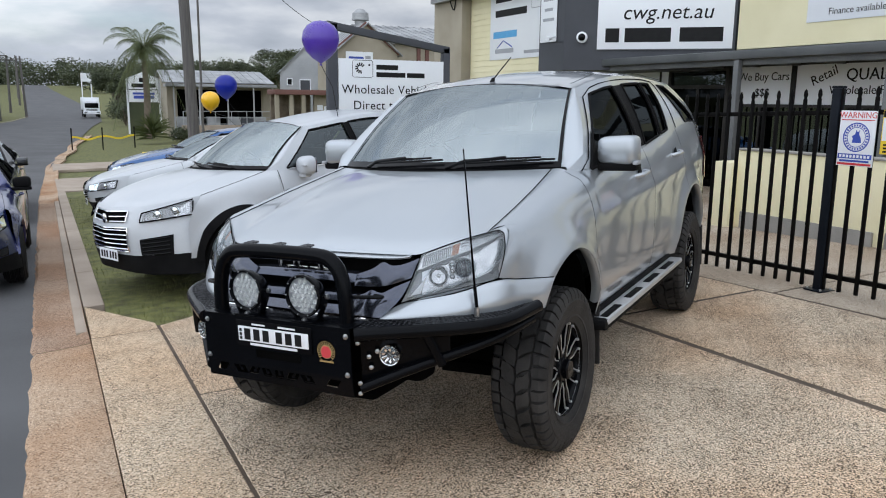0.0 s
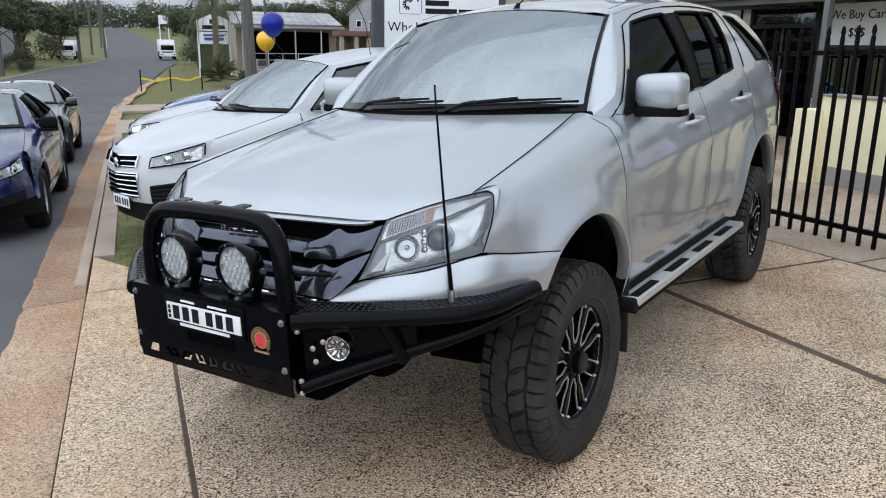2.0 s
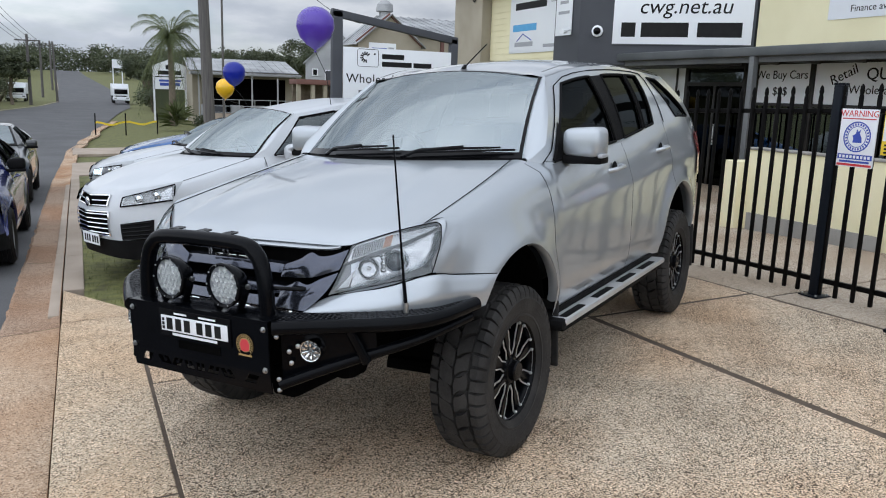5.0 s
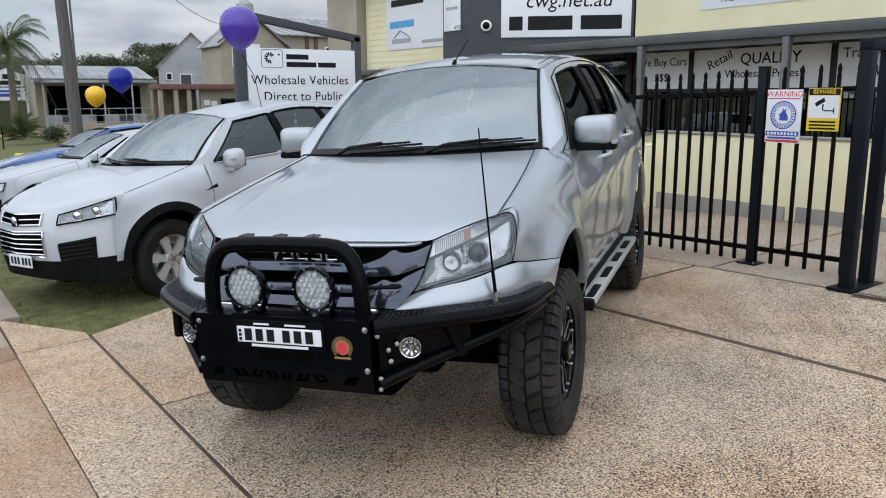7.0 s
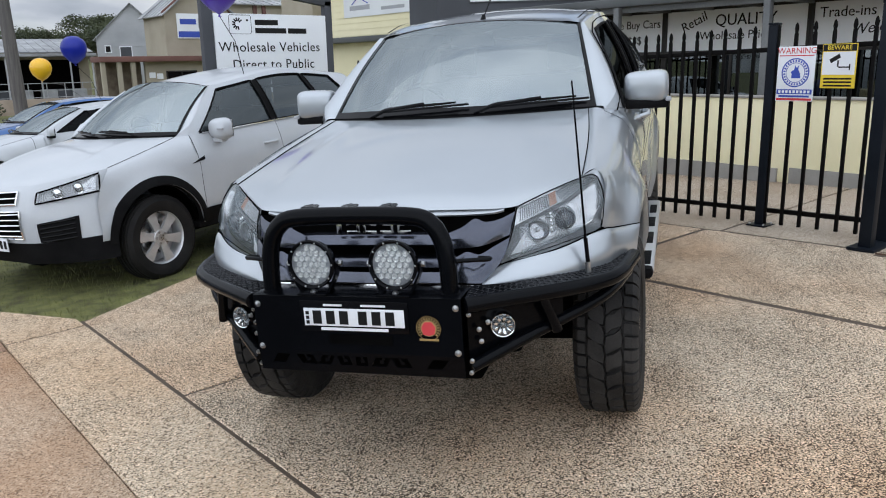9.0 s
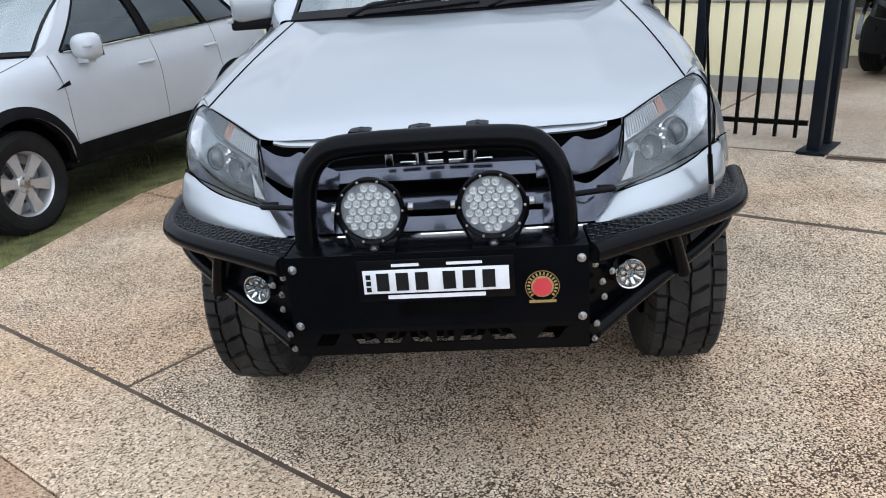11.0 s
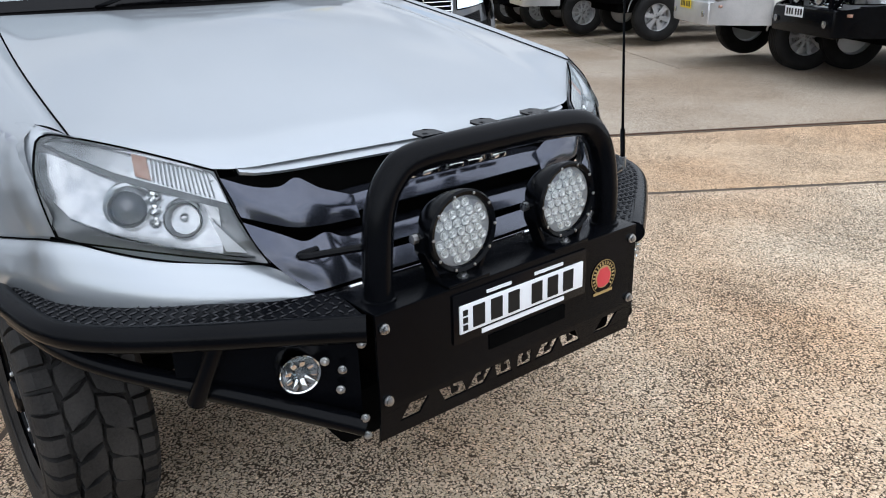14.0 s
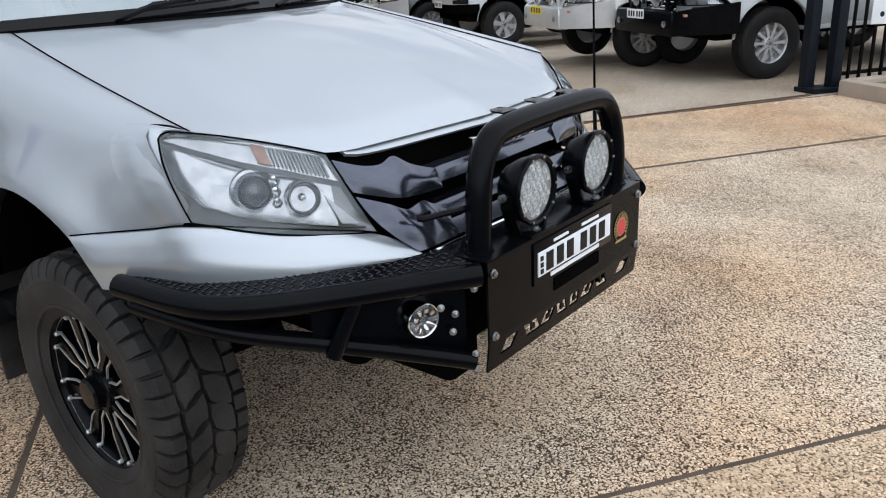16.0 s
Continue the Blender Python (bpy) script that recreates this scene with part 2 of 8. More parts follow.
MILLED = surface("milled_alloy", (.58, .59, .60), (.70, .70, .70), 30, .30, metal=.75, rvary=.05)
STEEL = surface("bolt_steel", (.30, .31, .32), (.50, .50, .50), 30, .3, metal=1.0)
LAMP_BOWL = surface("lamp_reflector", (.36, .372, .388), (.56, .572, .588), 26, .22, metal=.9, rvary=.05)
AMBER = surface("amber_lens", (.30, .15, .10), (.50, .33, .26), 24, .2)
RED_LENS = surface("red_lens", (.30, .012, .015), (.42, .02, .02), 10, .15, coat=.8)
GLASS = pane("windscreen_glass", (.80, .92, .95), 1.0, .70, 3.9)
TINT = pane("tinted_glass", (.9, .95, 1.0), .25, .03, 1.45)
SMOKE = pane("lightly_tinted_glass", (.85, .95, 1.0), 1.0, .34, 1.9)
CLEAR = pane("clear_lens", (1, 1, 1), .9, .94, 1.6)
SHOPGLASS = pane("shop_glass", (.6, .62, .64), .9, .32, 2.1)
CABIN = surface("cabin_grey", (.03, .031, .033), (.05, .052, .055), 5, .8)
CABIN_PALE = surface("cabin_cloth", (.13, .135, .14), (.18, .185, .19), 5, .8)
LAMP_BEZEL = surface("lamp_bezel", (.22, .225, .235), (.31, .315, .325), 12, .3, metal=.5, rvary=.08)
PROJECTOR = surface("projector_glass", (.06, .065, .075), (.10, .105, .12), 12, .08, coat=1.0)
CLEAR_RIB = surface("clear_rib", (.40, .415, .43), (.54, .55, .56), 20, .12, metal=.5)
LED_CUP = surface("led_cup", (.80, .81, .80), (.90, .90, .89), 30, .25, metal=.35)
YELLOW_WALL = surface("yellow_painted_wall", (.72, .66, .42), (.80, .74, .50), 1.0, .75, bump=.15, bscale=80)
CREAM_WALL = surface("cream_weatherboard", (.30, .265, .20), (.38, .34, .265), 1.0, .8)
OLD_WHITE = surface("weathered_white_board", (.33, .34, .35), (.45, .46, .47), 0.7, .7, bump=.2)
DOOR_GLASS = pane("front_door_glass", (.85, .93, .95), .20, .10, 1.45)
PLINTH = surface("grey_plinth", (.22, .21, .19), (.30, .285, .26), 3, .85, bump=.2)
CHARCOAL = surface("charcoal_render", (.045, .048, .057), (.06, .064, .074), 1.5, .7, bump=.1)
SIGN_WHITE = surface("white_sign_board", (.74, .76, .79), (.80, .82, .84), 0.8, .5)
INK = surface("black_sign_ink", (.006, .006, .0065), (.011, .011, .011), 8, .5, spec=.2)
INK_BLUE = surface("blue_ink", (.03, .06, .35), (.04, .08, .42), 8, .5)
INK_SKY = surface("sky_blue_ink", (.08, .33, .62), (.10, .38, .68), 8, .5)
INK_RED = surface("red_ink", (.50, .03, .04), (.58, .05, .06), 8, .5)
INK_YELLOW = surface("yellow_ink", (.80, .58, .03), (.85, .64, .05), 8, .5)
GOLD = surface("dull_gold_ink", (.30, .20, .07), (.38, .26, .10), 60, .5)
INK_GREY = surface("grey_ink", (.30, .31, .33), (.38, .39, .41), 8, .5)
FENCE = surface("fence_steel", (.003, .0028, .0028), (.006, .0056, .0052), 4, .5, bump=.1, bscale=300, vary=.2, spec=.06)
GATE = surface("gate_steel", (.005, .007, .011), (.009, .012, .017), 4, .42, spec=.12)
GUTTERING = surface("grey_guttering", (.055, .060, .062), (.085, .09, .092), 2, .55)
WOODPOLE = surface("weathered_pole", (.075, .07, .067), (.145, .135, .125), 3, .9, bump=.5, bscale=40, stretch=(8, 8, .5))
ROOF_RED = surface("dull_red_roof", (.12, .055, .045), (.17, .08, .065), 1.2, .7)
ROOF_GREY = surface("zinc_roof", (.17, .175, .18), (.44, .45, .46), 0.9, .5, metal=.2)
LEAF = surface("eucalypt_leaf", (.030, .042, .018), (.085, .098, .045), 0.5, .7)
LEAF2 = surface("palm_leaf", (.040, .060, .014), (.11, .125, .040), 0.8, .6)
BARK = surface("bark", (.10, .075, .055), (.20, .165, .125), 3, .95, bump=.6, bscale=30)
PURPLE = surface("purple_balloon", (.060, .022, .30), (.085, .035, .38), 2, .28, coat=.3)
BALLOON_BLUE = surface("blue_balloon", (.006, .014, .22), (.009, .02, .29), 2, .3, coat=.1, spec=.3)
BALLOON_YELLOW = surface("yellow_balloon", (.78, .42, .005), (.86, .50, .01), 2, .28, coat=.3)


# ---- mesh helpers ----
SLOPE_X, SLOPE_Y = 0.036, -0.031


def ground_z(x, y):
    """Height of the ground: a pad that falls to the kerb and along the road, which dips and then climbs a hill."""
    if y < 14:
        zy = SLOPE_Y * y
    elif y < 30:
        u = (y - 14) / 16
        zy = -0.434 + 16 * (SLOPE_Y * u + (0.002 - SLOPE_Y) * u * u / 2)
    else:
        zy = -0.65 + 0.002 * (y - 30) + 0.00025 * max(0, y - 85) ** 2
        if y > 150:
            zy = 0.646 + 0.052 * (y - 150) if y < 225 else 4.546 + 0.012 * (y - 225)
    zx = SLOPE_X * max(-0.9, min(x, 12)) if x > -0.9 else SLOPE_X * -0.9 + 0.012 * max(x + 0.9, -3) 
    k = max(0.0, min(1.0, (y - 14) / 20))
    return zy + zx * (1 - 0.6 * k)


def on_ground(x, y, rz=0.0):
    """A pose that stands on the sloping pad, turned by rz degrees about the pad's normal."""
    n = Vector((-SLOPE_X, -SLOPE_Y, 1)).normalized()
    q = Vector((0, 0, 1)).rotation_difference(n)
    return Matrix.Translation((x, y, ground_z(x, y))) @ q.to_matrix().to_4x4() @ Matrix.Rotation(radians(rz), 4, "Z")


def mesh_of(bm, name, smooth=True, angle=35):
    me = bpy.data.meshes.new(name)
    bm.normal_update()
    if smooth:
        for f in bm.faces:
            f.smooth = True
        for e in bm.edges:
            if len(e.link_faces) == 2 and e.calc_face_angle(0) > radians(angle):
                e.smooth = False
    bm.to_mesh(me)
    bm.free()
    return me


def part(name, bm, material, parent=None, label="", smooth=True, angle=35):
    ob = new(name, mesh_of(bm, name, smooth, angle))
    ob.data.materials.append(material)
    if parent:
        ob.parent = parent
    if label:
        ob["label"] = label
    return ob


def thing(name, label, category, m=None, group="", kind=""):
    ob = new(name)
    ob.empty_display_size = 0.1
    if m is not None:
        ob.matrix_world = m
    return tagged(ob, label, category, group, kind)


def add_box(bm, lo, hi, bevel=0.0, m=None):
    c = [(a + b) / 2 for a, b in zip(lo, hi)]
    s = [max(abs(b - a), 1e-5) for a, b in zip(lo, hi)]
    r = bmesh.ops.create_cube(bm, size=1.0, matrix=Matrix.Translation(c) @ Matrix.Diagonal((*s, 1)))
    vs = r["verts"]
    if bevel:
        es = list({e for v in vs for e in v.link_edges})
        g = bmesh.ops.bevel(bm, geom=es, offset=min(bevel, 0.45 * min(s)), segments=2, profile=0.6, affect="EDGES")
        vs = list({v for f in g["faces"] for v in f.verts} | {v for v in vs if v.is_valid})
    if m is not None:
        bmesh.ops.transform(bm, matrix=m, verts=vs)
    return vs


def box(lo, hi, bevel=0.0, m=None):
    bm = bmesh.new()
    add_box(bm, lo, hi, bevel, m)
    return bm


def add_lathe(bm, profile, seg=32, m=None, close=False):
    """Turns (radius, height) pairs about z."""
    rings = []
    for r, h in profile:
        rings.append([bm.verts.new((r * math.cos(2 * math.pi * i / seg), r * math.sin(2 * math.pi * i / seg), h)) for i in range(seg)])
    for a, b in zip(rings, rings[1:]):
        for i in range(seg):
            bm.faces.new((a[i], a[(i + 1) % seg], b[(i + 1) % seg], b[i]))
    if close:
        for ring, flip in ((rings[0], True), (rings[-1], False)):
            bm.faces.new(ring[::-1] if flip else ring)
    vs = [v for r in rings for v in r]
    if m is not None:
        bmesh.ops.transform(bm, matrix=m, verts=vs)
    return vs


def lathe(profile, seg=32, m=None, close=False):
    bm = bmesh.new()
    add_lathe(bm, profile, seg, m, close)
    return bm


def smooth_path(pts, step=6):
    """Catmull-Rom through the points."""
    P = [Vector(p) for p in pts]
    P = [2 * P[0] - P[1]] + P + [2 * P[-1] - P[-2]]
    out = []
    for i in range(1, len(P) - 2):
        a, b, c, d = P[i - 1:i + 3]
        for k in range(step):
            t = k / step
            out.append(0.5 * ((2 * b) + (c - a) * t + (2 * a - 5 * b + 4 * c - d) * t * t + (3 * b - a - 3 * c + d) * t ** 3))
    out.append(P[-2])
    return out


def add_tube(bm, pts, r, seg=12, cap=True, taper=None):
    P = [Vector(p) for p in pts]
    rings, up = [], None
    for i, p in enumerate(P):
        d = (P[min(i + 1, len(P) - 1)] - P[max(i - 1, 0)]).normalized()
        if up is None:
            up = d.orthogonal().normalized()
        up = (up - d * up.dot(d)).normalized()
        side = d.cross(up)
        rr = r if taper is None else r + (taper - r) * i / (len(P) - 1)
        rings.append([bm.verts.new(p + rr * (math.cos(2 * math.pi * k / seg) * up + math.sin(2 * math.pi * k / seg) * side)) for k in range(seg)])
    for a, b in zip(rings, rings[1:]):
        for k in range(seg):
            bm.faces.new((a[k], a[(k + 1) % seg], b[(k + 1) % seg], b[k]))
    if cap:
        bm.faces.new(rings[0][::-1])
        bm.faces.new(rings[-1])


def tube(pts, r, seg=12, cap=True, taper=None):
    bm = bmesh.new()
    add_tube(bm, pts, r, seg, cap, taper)
    return bm


def add_patch(bm, f, nu, nv, flip=False):
    g = [[bm.verts.new(f(i / nu, j / nv)) for j in range(nv + 1)] for i in range(nu + 1)]
    for i in range(nu):
        for j in range(nv):
            q = (g[i][j], g[i + 1][j], g[i + 1][j + 1], g[i][j + 1])
            bm.faces.new(q[::-1] if flip else q)


def patch(f, nu, nv, flip=False, both=False, thick=0.0):
    """A surface from f(u, v), on one side or mirrored to both, with a folded-in thickness."""
    bm = bmesh.new()
    add_patch(bm, f, nu, nv, flip)
    if both:
        add_patch(bm, lambda u, v: (lambda p: (-p[0], p[1], p[2]))(f(u, v)), nu, nv, not flip)
    bmesh.ops.remove_doubles(bm, verts=bm.verts, dist=1e-5)
    bmesh.ops.recalc_face_normals(bm, faces=bm.faces) if not both else None
    if thick:
        bmesh.ops.solidify(bm, geom=bm.faces[:], thickness=thick)
    return bm


def add_sheet(bm, pts, thick, m=None):
    """A flat plate from a polygon in the x-z plane, its thickness along y."""
    n = len(pts)
    a = [bm.verts.new((x, 0, z)) for x, z in pts]
    b = [bm.verts.new((x, thick, z)) for x, z in pts]
    bm.faces.new(a)
    bm.faces.new(b[::-1])
    for i in range(n):
        bm.faces.new((a[i], b[i], b[(i + 1) % n], a[(i + 1) % n]))
    if m is not None:
        bmesh.ops.transform(bm, matrix=m, verts=a + b)


def sheet(pts, thick, m=None):
    bm = bmesh.new()
    add_sheet(bm, pts, thick, m)
    bmesh.ops.recalc_face_normals(bm, faces=bm.faces)
    return bm


def lerp_at(table, x):
    """Smooth interpolation in a short table of (x, value)."""
    if x <= table[0][0]:
        return table[0][1]
    for (a, p), (b, q) in zip(table, table[1:]):
        if x <= b:
            t = (x - a) / (b - a)
            t = t * t * (3 - 2 * t)
            return p + (q - p) * t
    return table[-1][1]


def curve_at(table, x):
    """Cubic through a short table of (x, value), with no waves between its points."""
    n = len(table)
    if x <= table[0][0]:
        return table[0][1]
    if x >= table[-1][0]:
        return table[-1][1]
    d = [(table[i + 1][1] - table[i][1]) / (table[i + 1][0] - table[i][0]) for i in range(n - 1)]
    m = [d[0]] + [(d[i - 1] + d[i]) / 2 if d[i - 1] * d[i] > 0 else 0 for i in range(1, n - 1)] + [d[-1]]
    for i in range(n - 1):
        if x <= table[i + 1][0]:
            h = table[i + 1][0] - table[i][0]
            t = (x - table[i][0]) / h
            return (2 * t ** 3 - 3 * t * t + 1) * table[i][1] + (t ** 3 - 2 * t * t + t) * h * m[i] + (3 * t * t - 2 * t ** 3) * table[i + 1][1] + (t ** 3 - t * t) * h * m[i + 1]


def lin_at(table, x):
    if x <= table[0][0]:
        return table[0][1]
    for (a, p), (b, q) in zip(table, table[1:]):
        if x <= b:
            return p + (q - p) * (x - a) / (b - a)
    return table[-1][1]


def words(text, size, m, material, parent, name="lettering", shear=0.0, depth=0.002, label="", spread=1.0):
    """Raised lettering in the built-in font, centred; it reads along x, upright along y, facing z of m."""
    cu = bpy.data.curves.new(name, "FONT")
    cu.body, cu.size, cu.extrude, cu.shear = text, size, depth, shear
    cu.align_x, cu.align_y, cu.space_character, cu.resolution_u = "CENTER", "CENTER", spread, 3
    tmp = bpy.data.objects.new(name, cu)
    scene.collection.objects.link(tmp)
    me = bpy.data.meshes.new_from_object(tmp.evaluated_get(bpy.context.evaluated_depsgraph_get()))
    bpy.data.objects.remove(tmp)
    ob = new(name, me)
    me.materials.clear()
    me.materials.append(material)
    ob.parent = parent
    ob.matrix_local = m
    if label:
        ob["label"] = label
    return ob


# a board faces -x (the road) or -y: matrices that take lettering's x, y, z there
FACE_ROAD = Matrix(((0, 0, -1, 0), (-1, 0, 0, 0), (0, 1, 0, 0), (0, 0, 0, 1)))
FACE_FRONT = Matrix(((1, 0, 0, 0), (0, 0, -1, 0), (0, 1, 0, 0), (0, 0, 0, 1)))


# ---- ground, road, pavement ----
def road_centre(y):
    """x of the right-hand road edge as the road bends away."""
    return lerp_at([(14, -0.9), (26, -0.72), (30.6, -.33), (36.5, .29), (52, 1.75), (65, 2.9), (84, 4.75), (106, 5.95), (140, 5.9), (160, 5.1), (172, 3.7), (219, 1.0), (400, 0)], y)


def road_left(y):
    """x of the left-hand road edge."""
    return lerp_at([(14, -10.4), (25, -9.4), (44, -7.25), (51.5, -6.45), (65, -5.5), (78, -3.3), (91, -2.1), (136, -2.75), (178, -3.55), (213, -4.5), (400, -6)], y)


def make_ground():
    bm = bmesh.new()
    xs = [-220, -120, -60, -30, -16, -8, -4, -2, -0.9, 0.0, 3.1, 4.8, 8, 12, 20, 40, 80, 160, 240]
    ys = [-80, -40, -20, -12, -8, -4, 0, 2, 4, 6, 9, 12, 14, 16, 18, 21, 24, 28, 32, 38, 45, 55, 70, 85, 100, 120, 150, 180, 230, 300, 420]
    g = [[bm.verts.new((x + (road_centre(y) + 0.9) * (0 if abs(x) > 50 else 1), y, ground_z(x, y) - 0.10 + (0.0 if x < 40 else 0.02 * (x - 40)) )) for y in ys] for x in xs]
    for i in range(len(xs) - 1):
        for j in range(len(ys) - 1):
            bm.faces.new((g[i][j], g[i + 1][j], g[i + 1][j + 1], g[i][j + 1]))
    ob = part("ground", bm, GRASS)
    tagged(ob, "dry mown grass ground of the roadside and hill", "ground", kind="structure")


def strip(name, x0, x1, ys, lift, material, label, category, nx=1):
    """A strip along the road, between two offsets from its right-hand edge."""
    bm = bmesh.new()
    rows = []
    for y in ys:
        e, w = road_centre(y), (road_centre(y) - road_left(y)) / 9.5
        k = 1.0 - 0.36 * max(0, min(1, (y - 30) / 60))
        xs = [x0 + (x1 - x0) * i / nx for i in range(nx + 1)]
        rows.append([bm.verts.new((e + (x + .9) * (w if x < -.9 else k), y, ground_z(x, y) + lift)) for x in xs])
    for a, b in zip(rows, rows[1:]):
        for i in range(nx):
            bm.faces.new((a[i], a[i + 1], b[i + 1], b[i]))
    ob = part(name, bm, material)
    tagged(ob, label, category, kind="structure")
    return ob


YS = [-60, -30, -20, -14, -9, -6, -3, 0, 3, 6, 9, 12, 15, 18, 21, 25, 30, 36, 44, 54, 66, 80, 95, 110, 130, 150, 175, 200, 230, 270, 330]
make_ground()
strip("road", -10.4, -0.88, YS, -0.045, ASPHALT, "grey asphalt road that dips and climbs a hill", "road", 4)
strip("verge_far_kerb", -10.58, -10.4, YS, 0.0, KERB, "pale concrete kerb on the far side of the road", "kerb")


def slab(x0, x1, y0, y1, material, parent, lift=0.0, gap=0.024):
    """One cast slab with chamfered arrises; corners may be given as (y at x0, y at x1)."""
    ya0, ya1 = y0 if isinstance(y0, tuple) else (y0, y0)
    yb0, yb1 = y1 if isinstance(y1, tuple) else (y1, y1)
    bm = bmesh.new()
    g, c = gap / 2, 0.006
    def ring(k, dz):
        return [bm.verts.new((x, y, ground_z(x, y) + lift + dz)) for x, y in ((x0 + g + k, ya0 + g + k), (x1 - g - k, ya1 + g + k), (x1 - g - k, yb1 - g - k), (x0 + g + k, yb0 - g - k))]
    top, rim, foot = ring(c, 0), ring(0, -c), ring(0, -0.09)
    bm.faces.new(top)
    for a, b in ((top, rim), (rim, foot)):
        for i in range(4):
            bm.faces.new((a[i], b[i], b[(i + 1) % 4], a[(i + 1) % 4]))
    bmesh.ops.recalc_face_normals(bm, faces=bm.faces)
    return part("slab", bm, material, parent, smooth=False)


def edge_y(x):
    """The driveway's grass edge."""
    return lin_at([(0, 1.90), (1.0, 2.5), (1.8, 2.9), (3.13, 3.22), (4.78, 3.6), (7.4, 4.2)], x)


bm = bmesh.new()
for x0, x1, y0, y1 in ((-0.54, 5.2, -14, 1.9), (5.2, 22, -14, 3.6), (7.6, 22, 3.6, 9)):
    bm.faces.new([bm.verts.new((x, y, ground_z(x, y) - 0.005)) for x, y in ((x0, y0), (x1, y0), (x1, y1), (x0, y1))])
tagged(part("joint_bed", bm, JOINT), "dirt packed in the joints between concrete slabs", "joint", kind="structure")

pavement = thing("pavement", "exposed aggregate concrete driveway and footpath slabs with dark joints", "pavement", kind="structure")
for x0, x1, cuts, mat in (
        (-0.55, -0.03, (-14, -10.9, -7.75, -4.6, -1.45, 1.76), AGG_PALE),
        (-0.03, 3.115, (-13, -6.4, 0.02), AGG),
        (3.14, 4.78, (-13, -7.6, -2.7, 0.05), AGG)):
    for a, b in zip(cuts, cuts[1:]):
        # the orange-stained part is cast in one with its neighbour
        slab(x0, x1, a - (.024 if x0 > 3 and a == -2.7 else 0), b + (.024 if x0 > 3 and b == -2.7 else 0), AGG_ORANGE if x0 > 3 and b < -2 else mat, pavement, gap=.018 if x0 < 3 else .048)
slab(-0.03, 1.8, 0.02, (1.88, 2.9), AGG, pavement)
slab(1.8, 3.13, 0.02, (2.9, 3.22), AGG, pavement, gap=.03)
slab(3.13, 4.78, 0.05, (3.22, 3.6), AGG, pavement, gap=.042)
slab(4.78, 7.6, -0.1, (3.6, 4.2), YARD, pavement)
for a, b in ((-14, -9.4), (-9.4, -0.1)):
    slab(4.78, 8.2, a, b, YARD, pavement, gap=.045)
for a, b in ((-14, -9.4), (-9.4, -4.97), (-4.97, -0.1)):
    slab(8.2, 22.0, a, b, YARD, pavement)
slab(7.6, 10.4, -0.1, 4.4, YARD, pavement)
slab(10.4, 22.0, -0.1, 4.4, YARD, pavement)
slab(7.6, 10.4, 4.4, 9, YARD, pavement)
slab(10.4, 22.0, 4.4, 9, YARD, pavement)
for a, b in ((16.5, 20.9), (24.4, 27.4)):
    slab(-0.55, 6.5, a, b, KERB, pavement, lift=0.0)
slab(-0.55, -0.03, 1.76, (2.95, 2.0), AGG_PALE, pavement)
for a, b in ((2.95, 4.8), (4.8, 6.6), (6.6, 8.6), (8.6, 11.6), (11.6, 14.2), (14.2, 16.5)):
    slab(-0.55, -0.36, a, b, KERB, pavement, gap=.012)

kerb = thing("kerb", "low concrete kerb and rust-stained gutter along the road", "kerb", kind="structure")
FLAT = [(-0.98, -0.06), (-0.935, -0.030), (-0.925, -0.022), (-0.80, -0.020), (-0.68, -0.012), (-0.56, -0.004), (-0.548, -0.008), (-0.545, -0.06)]
RAISED = [(-0.98, -0.06), (-0.935, -0.030), (-0.925, -0.022), (-0.80, -0.036), (-0.68, -0.034), (-0.585, 0.0), (-0.555, 0.004), (-0.552, -0.06)]
GUT_Y = [-60, -40, -25, -16, -10.6, -7.6, -4.6, -1.55, 1.65, 4.7, 7.7, 10.7, 14, 17, 20, 23, 26, 28, 30, 32, 34, 36, 39, 42, 46, 50]
rnd = random.Random(12)
for a, b in zip(GUT_Y, GUT_Y[1:]):
    bm = bmesh.new()
    rows = []
    n = max(2, int((b - a) / 0.12)) if -5 < a < 8 else 3
    for k in range(n + 1):
        y = a + 0.006 + (b - a - 0.012) * k / n
        e = road_centre(y) + 0.9
        q = 0 if y < 1.65 else min(1, (y - 1.65) / 0.4)
        rough = rnd.uniform(-.012, .012) if n > 3 else 0
        rows.append([bm.verts.new((e + (x0 + (x1 - x0) * q) + (rough if i < 3 else 0), y, ground_z(x0, y) + z0 + (z1 - z0) * q - (.006 if k in (0, n) else 0))) for i, ((x0, z0), (x1, z1)) in enumerate(zip(FLAT, RAISED))])
    for ra, rb in zip(rows, rows[1:]):
        for i in range(len(FLAT) - 1):
            bm.faces.new((ra[i], ra[i + 1], rb[i + 1], rb[i]))
    part("gutter_slab", bm, GUTTER_RUST if 1.6 < a < 14 else GUTTER, kerb, "rust-stained tan concrete gutter slab")
for a, b in ((1.98, 5), (5, 8), (8, 11), (11, 14)):
    bm = bmesh.new()
    add_box(bm, (-0.64, a + 0.006, -0.08), (-0.555, b - 0.006, 0.006), 0.012)
    for v in bm.verts:
        v.co.z += ground_z(v.co.x, v.co.y)
    part("kerb_stone", bm, KERB, kerb)

grate = thing("drain_grate", "rusty steel drain grate set in the yard concrete", "drain", on_ground(7.15, -2.22, -45), kind="structure")
part("frame", box((-.22, -.07, -.03), (.22, .07, .004), .004), JOINT, grate)
for k in range(9):
    part("slat", box((-.20 + .045 * k, -.055, .0), (-.18 + .045 * k, .055, .010)), BARK, grate)


